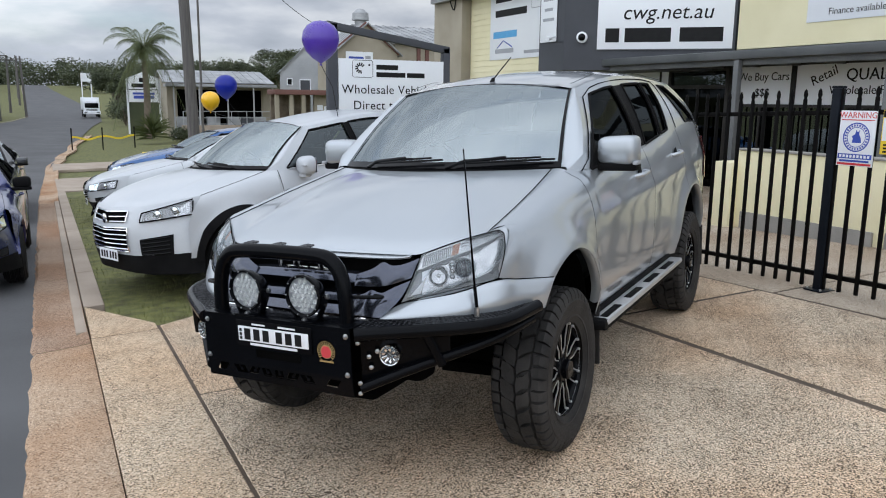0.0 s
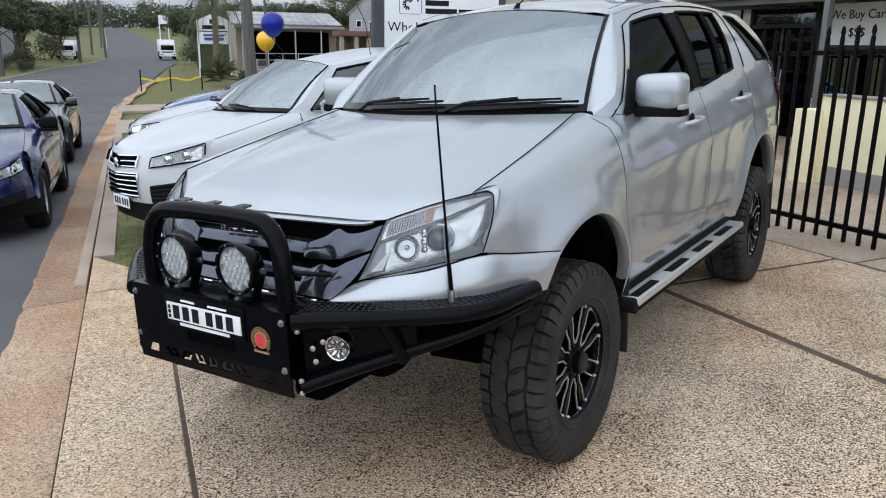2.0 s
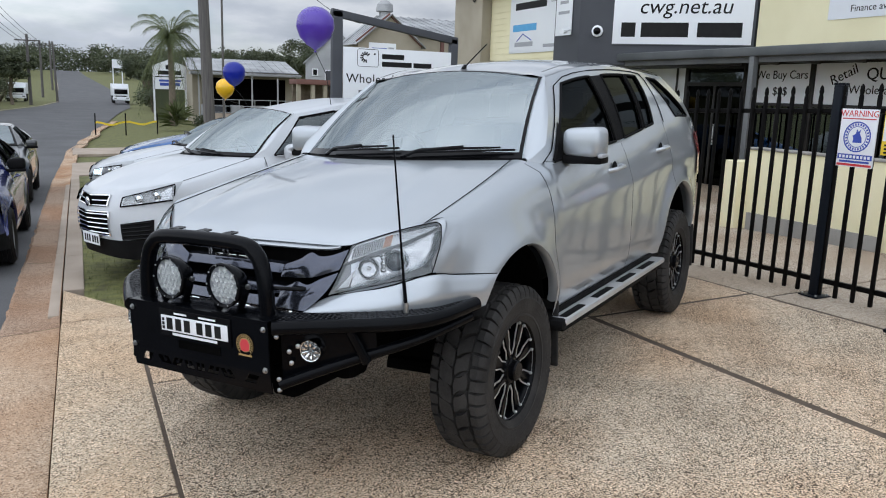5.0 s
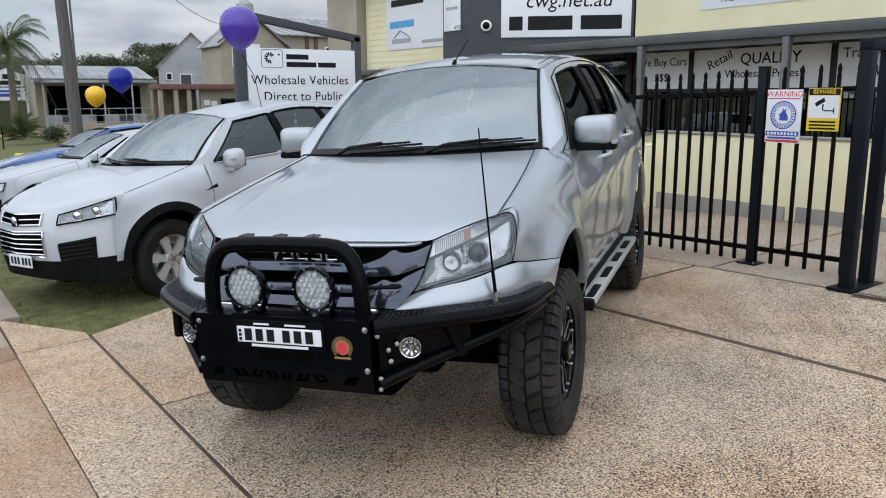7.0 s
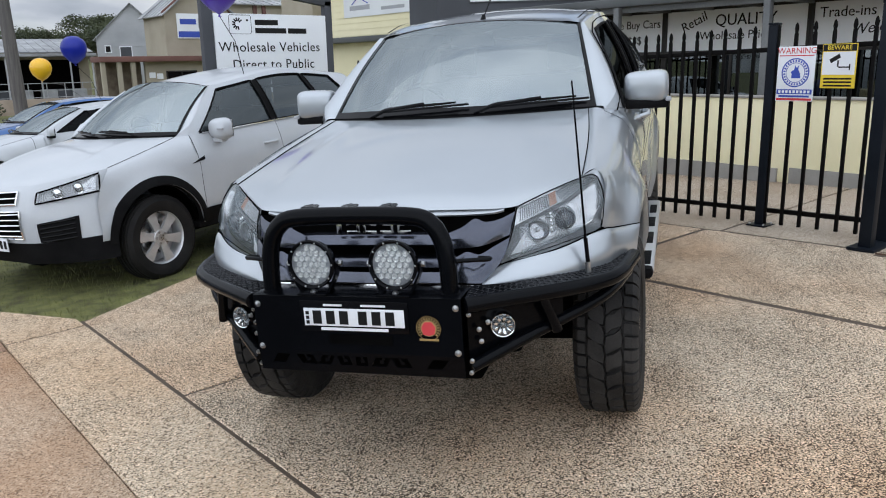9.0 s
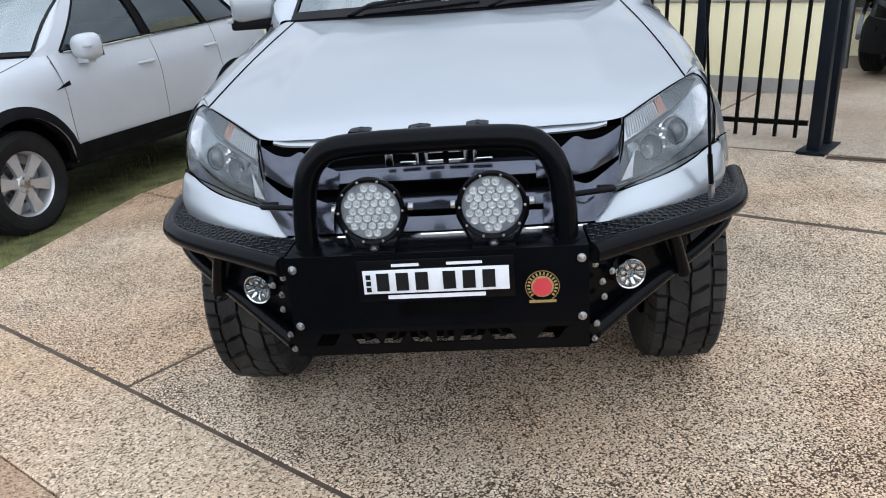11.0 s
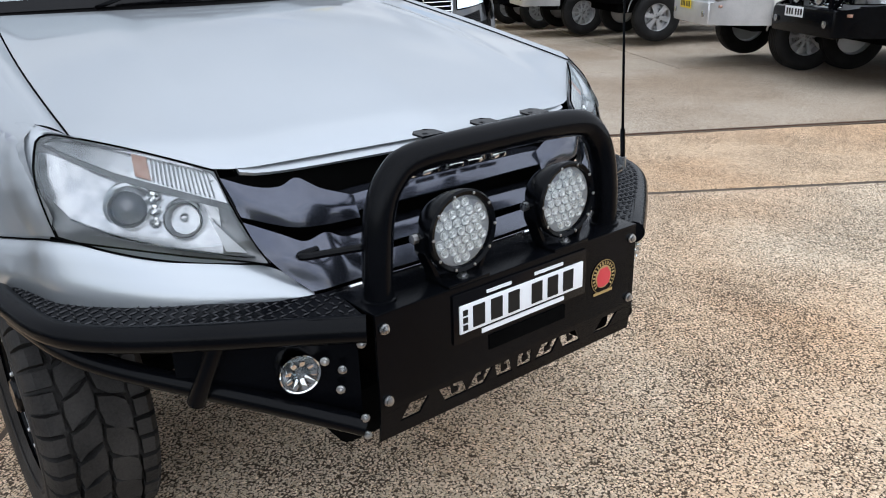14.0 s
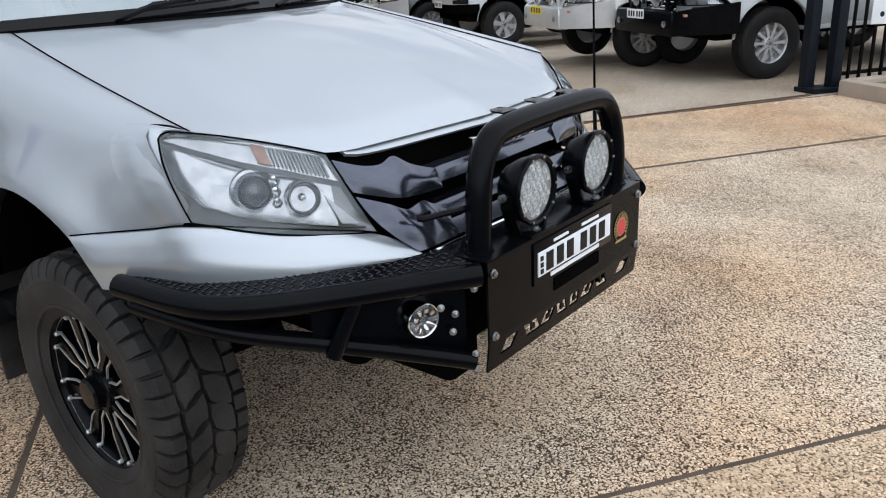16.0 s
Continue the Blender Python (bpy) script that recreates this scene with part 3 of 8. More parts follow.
# ---- front fence ----
def make_fence(name, y0, y1, x, n, label, lean_z=0.0):
    """Steel security fence along the road line: rails and pickets with pinched spear tops."""
    f = thing(name, label, "fence")
    zc = lambda y: ground_z(x, y)
    for h0, h1 in ((0.115, 0.155), (1.50, 1.54)):
        bm = bmesh.new()
        add_box(bm, (x - 0.02, y0, h0), (x + 0.02, y1, h1), 0.004)
        for v in bm.verts:
            v.co.z += zc(v.co.y)
        part("rail", bm, FENCE, f)
    me = None
    for i in range(n):
        y = y0 + (y1 - y0) * (i + 0.5) / n
        if me is None:
            bm = bmesh.new()
            add_box(bm, (-0.0135, -0.0135, 0.0), (0.0135, 0.0135, 1.60), 0.003)
            add_lathe(bm, [(0.0175, 1.59), (0.0175, 1.612), (0.012, 1.628), (0.0185, 1.652), (0.014, 1.685), (0.004, 1.705)], 8)
            bmesh.ops.transform(bm, matrix=Matrix.Translation((0, 0, 0)), verts=bm.verts)
            ob = part("picket", bm, FENCE, f)
            me = ob.data
        else:
            ob = new("picket", me)
            ob.parent = f
        ob.location = (x - 0.034, y, zc(y) + 0.02)
    return f


def fence_post(y, x=5.16, h=1.72, w=0.075):
    p = thing("fence_post", "square black steel fence post bolted down by a base plate", "post")
    z = ground_z(x, y)
    part("shaft", box((x - w / 2, y - w / 2, z), (x + w / 2, y + w / 2, z + h), 0.006), GATE, p)
    part("cap", box((x - w / 2 - .004, y - w / 2 - .004, z + h), (x + w / 2 + .004, y + w / 2 + .004, z + h + 0.02), 0.006), GATE, p)
    part("base_plate", box((x - 0.09, y - 0.09, z), (x + 0.09, y + 0.09, z + 0.012), 0.003), GATE, p)
    for a in (-1, 1):
        for b in (-1, 1):
            part("bolt", lathe([(0.010, 0), (0.010, 0.012), (0.004, 0.016)], 6, Matrix.Translation((x + a * .065, y + b * .065, z + .012)), True), STEEL, p)


FENCE_LABEL = "black steel picket security fence with spear tops"
make_fence("security_fence", -0.30, 6.2, 5.19, 46, FENCE_LABEL)
make_fence("sliding_gate", -1.16, -0.22, 5.19, 6, "end of a black steel sliding gate with spear tops")
fence_post(-0.262)
fence_post(3.1)
fence_post(4.57, w=.10)
make_fence("inner_fence", 5.2, 9.4, 8.35, 30, "black steel picket fence beside the shop front")
fence_post(7.55, x=8.33)

gt = thing("gate_track", "rusty steel track of the sliding gate, dirt packed beside it", "track", kind="structure")
def track_strip(x, w, lift, y0=-6.5, y1=-1.44):
    bm = bmesh.new()
    rows = []
    for k in range(9):
        y = y0 + (y1 - y0) * k / 8
        c = 4.86 + (y + 6.5) * -.036 + x
        z = ground_z(c, y) + lift
        rows.append([bm.verts.new((c + dx, y, z + dz)) for dx, dz in ((-w, -.03), (-w, -.002), (-w * .8, 0), (w * .8, 0), (w, -.002), (w, -.03))])
    for a, b in zip(rows, rows[1:]):
        for i in range(5):
            bm.faces.new((a[i], a[i + 1], b[i + 1], b[i]))
    bmesh.ops.recalc_face_normals(bm, faces=bm.faces)
    return bm
part("dirt_channel", track_strip(0, .045, .004), JOINT, gt)
part("rail", track_strip(0, .011, .014), RUST, gt, "rusty steel rail")

gp = thing("gate_catch", "tall black steel gate catch of two posts and a beam", "gate")
z = ground_z(5, -1.35)
for x in (4.80, 5.10):
    part("post", box((x - 0.045, -1.365, z), (x + 0.045, -1.275, z + 1.79), 0.006), GATE, gp)
part("beam", box((4.755, -1.37, z + 1.79), (5.145, -1.27, z + 1.87), 0.006), GATE, gp)
part("base_plate", box((4.69, -1.42, z - 0.01), (5.19, -1.22, z + 0.014), 0.003), GATE, gp)
part("latch", box((5.145, -1.35, z + 0.62), (5.19, -1.31, z + 0.72), 0.01), TRIM, gp)

def board(name, label, category, w, h, m, material=SIGN_WHITE, t=0.012):
    """A flat board, w by h, centred; lettering goes on its +z side."""
    b = thing(name, label, category, m)
    part("panel", box((-w / 2, -h / 2, -t), (w / 2, h / 2, 0), 0.002), material, b)
    return b


def bar(b, x, y, w, h, material=INK, name="bar", z=0.0015):
    return part(name, box((x - w / 2, y - h / 2, 0.0004), (x + w / 2, y + h / 2, z)), material, b)


def face_road(x, y, z, k=1.0):
    return Matrix.Translation((x, y, z)) @ FACE_ROAD


# signs on the gate: y falls to the right as seen from the road
s = board("warning_sign", "white alarm warning sign with a round blue crest on the fence", "sign", 0.315, 0.445, face_road(5.115, -0.492, 1.513))
words("WARNING", 0.068, pose(0, 0.185, 0.001), INK_RED, s, depth=.001)
bar(s, 0, 0.148, 0.29, 0.008, INK_RED)
part("crest", lathe([(0.118, 0), (0.118, .0015), (0.108, .0015), (0.108, 0)], 40, pose(0, 0.01, 0.0005)), INK_BLUE, s)
part("crest", lathe([(0.082, 0), (0.082, .0015), (0.077, .0015), (0.077, 0)], 40, pose(0, 0.01, 0.0005)), INK_BLUE, s)
for k in range(26):
    a = 2 * math.pi * k / 26
    part("bar", box((-0.006, 0.087, 0.0005), (0.006, 0.104, 0.0015), 0, pose(0, 0.01, 0, 0, 0, math.degrees(a))), INK_BLUE, s)
part("emblem", sheet([(-.035, -.05), (.045, -.05), (.04, -.01), (.022, .02), (.028, .055), (.008, .035), (-.006, .055), (-.012, .02), (-.042, .0), (-.03, -.015)], .001, pose(0, 0.015, 0.0005, -90)), INK_BLUE, s)
bar(s, 0, -0.145, 0.30, 0.04, INK_BLUE)
bar(s, 0, -0.182, 0.26, 0.016, INK_BLUE)
bar(s, 0, -0.207, 0.30, 0.018, INK_RED)
for k in range(9):
    bar(s, -0.125 + k * 0.031, -0.145, 0.02, 0.022, SIGN_WHITE, z=.002)
s = board("camera_sign", "yellow and white camera surveillance sign on the fence", "sign", 0.27, 0.345, face_road(5.115, -0.838, 1.573), INK_YELLOW)
bar(s, 0, 0.142, 0.262, 0.052, INK)
words("BEWARE", 0.050, pose(0, 0.142, 0.002), INK_YELLOW, s, depth=.001)
bar(s, 0, 0.022, 0.255, 0.178, SIGN_WHITE)
part("camera_symbol", sheet([(-.075, .03), (.0, .075), (.015, .045), (-.06, .0)], .001, pose(0, 0.022, .002, -90)), INK, s)
bar(s, -0.005, 0.02, 0.012, 0.05, INK, z=.0025)
bar(s, 0.045, -0.008, 0.09, 0.010, INK, z=.0025)
bar(s, 0.088, -0.008, 0.010, 0.045, INK, z=.0025)
for k in range(3):
    bar(s, 0, -0.098 - k * 0.027, 0.22, 0.014, INK)

# ---- dealership building ----
WX = 10.9
low = thing("low_yellow_wall", "pale yellow painted low wall with a grey plinth", "wall", kind="structure")
part("wall", box((7.34, -0.70, -0.1), (7.54, 2.75, 1.19), 0.01), YELLOW_WALL, low)
part("end_pillar", box((7.22, 2.72, -0.1), (7.60, 3.02, 1.03), 0.012), YELLOW_WALL, low)
part("plinth", box((7.30, 0.75, -0.1), (7.34, 2.60, 0.40), 0.006), PLINTH, low)
part("plinth", box((7.30, -0.66, -0.1), (7.34, 0.60, 0.42), 0.006), PLINTH, low)
part("capping", box((7.32, -0.72, 1.19), (7.56, 2.74, 1.215), 0.006), PLINTH, low)

shop = thing("dealership_building", "yellow single-storey dealership with charcoal entry tower and signed windows", "building", kind="structure")
part("wall", box((WX + .25, -0.64, 2.50), (WX + .45, 7.4, 5.2)), YELLOW_WALL, shop)
part("wall", box((WX, -0.64, -0.2), (WX + .25, 6.30, 0.93)), YELLOW_WALL, shop)
part("wall", box((11.9, 10.2, 2.45), (12.15, 18.3, 5.4)), YELLOW_WALL, shop)
part("wall", box((11.9, 9.75, -0.3), (12.15, 18.3, 2.30)), YELLOW_WALL, shop)
part("pillar", box((11.55, 18.3, -0.5), (12.15, 20.3, 5.5), .01), CREAM_WALL, shop, "cream rendered end pillar")
part("ledge", box((11.45, 10.0, 2.30), (12.15, 18.3, 2.45), .01), GUTTERING, shop, "grey sheet-metal ledge")
for k in range(16):
    z = 2.50 + .18 * k
    bm = box((11.88, 10.2, z), (11.899, 18.28, z + .177))
    for v in bm.verts:
        if v.co.z > z + .1 and v.co.x < 11.89:
            v.co.x += .010
    part("weatherboard", bm, YELLOW_WALL, shop, smooth=False)
part("side_wall", box((12.15, 20.0, -0.6), (24, 20.25, 5.2)), CREAM_WALL, shop)
# entry tower: its face is set at 45 degrees across the corner, with a short return along the road
TW = Matrix.Translation((9.26, 8.30, 0)) @ Matrix.Rotation(radians(-44), 4, "Z")
bm = bmesh.new()
foot = [TW @ Vector((-.66, 0, 0)), TW @ Vector((2.82, 0, 0)), Vector((11.6, 6.9, 0)), Vector((11.95, 9.75, 0)), Vector((8.79, 9.66, 0))]
low_ring = [bm.verts.new((p.x, p.y, 2.42)) for p in foot]
top_ring = [bm.verts.new((p.x, p.y, 5.7)) for p in foot]
for i in range(5):
    bm.faces.new((low_ring[i], low_ring[(i + 1) % 5], top_ring[(i + 1) % 5], top_ring[i]))
bm.faces.new(low_ring[::-1])
bm.faces.new(top_ring)
part("entry_tower", bm, CHARCOAL, shop, "charcoal rendered entry tower", smooth=False)
part("tower_edge", box((2.70, -.03, 2.45), (2.84, .10, 5.7), .006, TW), GUTTERING, shop)
part("tower_edge", box((2.60, -.012, 2.45), (2.64, .02, 5.7), .003, TW), INK, shop)
part("roof", box((WX + .45, -0.62, 5.0), (24, 20.2, 5.2)), ROOF_GREY, shop)
part("end_wall", box((WX, -0.84, -0.2), (24, -0.65, 5.0)), YELLOW_WALL, shop)
part("back_room", box((WX + 3.2, -0.62, -0.2), (WX + 3.4, 20.0, 4.8)), CABIN, shop)
part("floor_slab", box((WX - .05, -0.62, -0.3), (WX + 3.2, 9.7, 0.16)), YARD, shop)
part("ceiling_slab", box((WX + .25, -0.62, 2.70), (WX + 3.2, 9.7, 2.8)), CABIN_PALE, shop)
for y, x in ((1.2, 12.6), (3.4, 12.9), (5.6, 12.5)):
    dk = part("desk", box((x - .35, y - .75, .86), (x + .35, y + .75, .90), .006), CABIN_PALE, shop, "pale office desk behind the glass")
    for s in (-.7, .7):
        part("panel", box((x - .33, y + s - .02, .16), (x + .33, y + s + .02, .86)), CABIN, dk)
# window bays: upper signed panels over dark glass
BAYS = [(4.91, 6.24), (2.28, 4.87), (-0.5, 2.24)]
for i, (a, b) in enumerate(BAYS):
    w = thing("window_%d" % (i + 1), "aluminium shop window, dark glass below a white sign panel", "window", kind="structure")
    for y in (a, b):
        part("window_frame", box((WX - .03, y - 0.03, 0.95), (WX + .05, y + 0.03, 2.52), 0.004), BRONZE, w)
    for z in (1.73, 2.45):
        part("window_frame", box((WX - .03, a + .03, z), (WX + .05, b - .03, z + .055), 0.004), BRONZE, w)
    part("window_frame", box((WX - .02, (a + b) / 2 - .022, 0.975), (WX + .04, (a + b) / 2 + .022, 1.73), 0.004), BRONZE, w)
    part("window_sill", box((WX - .06, a, 0.93), (WX + .05, b, 0.975), 0.006), PLINTH, w)
    for y0, y1 in ((a + .03, (a + b) / 2 - .022), ((a + b) / 2 + .022, b - .03)):
        part("pane", box((WX + .005, y0, 0.975), (WX + .012, y1, 1.73)), SHOPGLASS, w)
    part("sign_panel", box((WX - .006, a + .03, 1.785), (WX + .01, b - .03, 2.45)), SIGN_WHITE, w, "white window sign panel")
part("head_trim", box((WX - .02, -0.5, 2.505), (WX + .25, 9.8, 2.70)), BRONZE, shop)

w = thing("window_4", "white-framed window under the grey ledge", "window", kind="structure")
part("pane", box((11.87, 13.35, 1.02), (11.88, 15.0, 2.2)), SHOPGLASS, w)
for y in (13.3, 14.15, 15.0):
    part("window_frame", box((11.85, y - .035, 1.0), (11.90, y + .035, 2.25), .004), SIGN_WHITE, w)
for z in (.98, 2.2):
    part("window_frame", box((11.85, 13.335, z), (11.90, 14.965, z + .06), .004), SIGN_WHITE, w)


def shop_words(text, y, z, size, **k):
    return words(text, size, face_road(WX - .008, y, z), INK, shop, **k)


shop_words("We Buy Cars", 5.55, 2.265, 0.205)
words("$$$", 0.20, face_road(WX - .008, 5.55, 1.985), INK, shop, depth=.006)
words("Retail", 0.23, Matrix.Translation((WX - .008, 4.30, 2.26)) @ FACE_ROAD @ pose(0, 0, 0, 0, 0, 24), INK, shop)
words("QUALITY", 0.265, face_road(WX - .008, 3.35, 2.265), INK, shop, depth=.006)
shop_words("Wholesale Prices!!", 3.45, 2.02, 0.195)
shop_words("Trade-ins", 1.72, 2.29, 0.215)
words("Welcome", 0.225, Matrix.Translation((WX - .008, 1.22, 2.06)) @ FACE_ROAD @ pose(0, 0, 0, 0, 0, 7), INK, shop, shear=.35)
# entrance: black door and side light
d = thing("door_1", "black-framed glass shop door with a light above", "door", kind="structure")
for y in (6.36, 7.90):
    part("door_frame", box((WX - .04, y - .04, 0.15), (WX + .06, y + .04, 2.50), 0.004), BRONZE, d)
part("door_frame", box((WX - .04, 6.40, 2.07), (WX + .06, 7.86, 2.14), 0.004), BRONZE, d)
part("door_frame", box((WX - .04, 6.40, 2.40), (WX + .06, 7.86, 2.50), 0.004), BRONZE, d)
part("door_leaf", box((WX + .01, 6.40, 0.17), (WX + .03, 7.86, 2.07)), TINT, d)
part("door_stile", box((WX - .01, 7.10, 0.17), (WX + .04, 7.16, 2.07), .004), BRONZE, d)
part("transom", box((WX + .0, 6.40, 2.14), (WX + .01, 7.86, 2.40)), SHOPGLASS, d)
for y in (7.02, 7.24):
    part("door_handle", tube([(WX - .05, y, 0.95), (WX - .05, y, 1.35)], 0.015), STEEL, d)
part("pier", box((WX - .03, 6.06, .9), (WX + .25, 6.32, 2.505), .004), BRONZE, shop)
w = thing("window_8", "shop window with a white sign panel beside the door", "window", kind="structure")
for y in (8.20, 9.74):
    part("window_frame", box((WX - .03, y - .02, 0.2), (WX + .05, y + .02, 2.50), 0.004), BRONZE, w)
part("pane", box((WX + .005, 7.94, 0.2), (WX + .012, 9.72, 1.7)), SHOPGLASS, w)
part("sign_panel", box((WX - .004, 7.95, 1.72), (WX + .01, 8.18, 2.45)), SIGN_WHITE, w)
part("sign_panel", box((WX - .004, 8.22, 1.72), (WX + .01, 9.72, 2.45)), SIGN_WHITE, w)
words("FREE", 0.21, face_road(WX - .008, 9.06, 2.22), INK, shop)
words("Valuations", 0.20, face_road(WX - .008, 8.75, 1.96), INK, shop)

aw = thing("awning", "grey steel veranda awning with guttering on slim posts", "awning", kind="structure")
part("roof", box((9.42, -0.62, 2.60), (WX + .25, 9.3, 2.64), 0.004), GUTTERING, aw)
part("gutter", box((9.34, -0.62, 2.49), (9.46, 9.3, 2.63), 0.03), GUTTERING, aw)
part("fascia", box((9.46, -0.62, 2.40), (9.50, 9.3, 2.60), 0.004), AWNING_GREY, aw)
part("soffit", box((9.50, -0.62, 2.53), (WX, 9.3, 2.555)), CREAM_WALL, aw)
for k in range(12):
    y = -.3 + .85 * k
    part("rafter", box((9.50, y - .03, 2.44), (WX, y + .03, 2.53)), AWNING_GREY, aw)
for y in (4.78, 2.15, -.45):
    part("post", box((9.36, y - .05, 0.1), (9.46, y + .05, 2.49), 0.006), AWNING_GREY, aw)

sg = board("website_sign", "large white dealership sign board with bold black lettering", "sign", 2.55, 1.02, TW @ Matrix.Translation((1.275, -.02, 3.33)) @ FACE_FRONT)
words("cwg.net.au", 0.40, pose(.05, 0.18, 0.001), INK, sg, shear=.18, depth=.004)
for x, w in ((-.98, 0.27), (-.30, .88), (.70, .80)):
    bar(sg, x, -0.24, w, 0.27, INK)
part("frame_edge", box((-1.29, -.525, -.03), (1.29, -.508, .004)), GUTTERING, sg)
sg = board("return_sign", "narrow white sign board on the tower's short return wall", "sign", 0.58, 1.9, face_road(8.76, 9.30, 3.95))
for k, y in enumerate((.5, .3, .1, -.1, -.3, -.5)):
    bar(sg, 0, y, .30 + .1 * (k % 2), .06, INK_GREY)
sc = thing("security_camera", "small white dome security camera on the tower", "camera")
Q = TW @ Matrix.Translation((-.30, 0, 3.06)) @ Matrix.Rotation(radians(90), 4, "X")
part("collar", lathe([(0.11, 0), (0.11, 0.04), (0.08, 0.06)], 20, Q, True), SIGN_WHITE, sc)
part("dome", lathe([(0.075, 0.05), (0.065, 0.09), (0.04, 0.115), (0.01, 0.125)], 20, Q, True), BLACK_GLOSS, sc)
sc = thing("security_camera", "white bullet security camera on the tower's return wall", "camera")
part("body", tube([(8.62, 9.0, 3.06), (8.40, 8.8, 3.02)], .045, 12), SIGN_WHITE, sc)
part("bracket", tube([(8.79, 9.05, 3.10), (8.60, 8.99, 3.07)], .02, 8), SIGN_WHITE, sc)

sg = board("group_sign", "white and sky-blue dealership panel on the yellow wall", "sign", 3.30, 2.3, face_road(11.86, 15.35, 4.18))
part("logo", sheet([(-.42, -.42), (.42, -.42), (.42, .42), (-.42, .42)], .002, pose(1.05, .62, .001, -90)), INK_GREY, sg)
part("logo_field", sheet([(-.40, -.40), (.40, -.40), (.40, .40), (-.40, .40)], .002, pose(1.05, .62, .002, -90)), SIGN_WHITE, sg)
for k in range(9):
    part("logo_blade", box((.07, -.02, .004), (.20, .02, .006), 0, pose(.98, .58, 0, 0, 0, 40 + 30 * k)), INK, sg)
part("logo_dot", lathe([(0, .006), (.045, .006), (.045, .004)], 12, pose(1.30, .82, 0)), INK, sg)
for y, w in ((0.62, 0.95), (0.20, 1.75)):
    bar(sg, -1.35 + w / 2, y, w, 0.20, INK)
bar(sg, -0.78, -0.42, 1.35, 0.20, INK_SKY)
part("roof_outline", tube([(-1.2, -.80, .004), (-.85, -.60, .004), (-.35, -.80, .004)], .016, 4), INK_BLUE, sg)
bar(sg, -0.80, -0.90, 1.05, 0.13, INK_GREY)
bar(sg, 0.85, -0.98, 1.1, 0.09, INK_GREY)
sg = board("sales_sign", "white sign board with bold blue lettering above the awning", "sign", 5.3, 1.3, face_road(WX + .235, 2.30, 3.82))
for x, w in ((-1.62, 1.15), (-.35, 1.2), (.70, .72)):
    bar(sg, x, 0.15, w, 0.36, INK)
words("Finance available to approved purchasers", 0.155, pose(-.95, -0.50, 0.001), INK, sg)
conduit = part("wall_cable", tube(smooth_path([(11.5, 19.2, 5.6), (11.48, 19.0, 5.0), (11.52, 18.8, 4.7), (11.5, 18.6, 5.2)], 5), .02, 6), INK)
tagged(conduit, "loose black cables looped at the building's corner", "cable")


# ---- vehicles: shared builder ----
# local axes of a vehicle: x to its left side, y towards its tail, z up; the front axle is at y = 0
def mix3(a, b, t):
    return tuple(p + (q - p) * t for p, q in zip(a, b))


def along(pts, t):
    """Point on a polyline of 3D points, t from 0 to 1 by length, slightly rounded."""
    P = [Vector(p) for p in pts]
    d = [(b - a).length for a, b in zip(P, P[1:])]
    s = max(0, min(1, t)) * sum(d)
    for a, b, l in zip(P, P[1:], d):
        if s <= l + 1e-9:
            return tuple(a + (b - a) * (s / l))
        s -= l
    return tuple(P[-1])


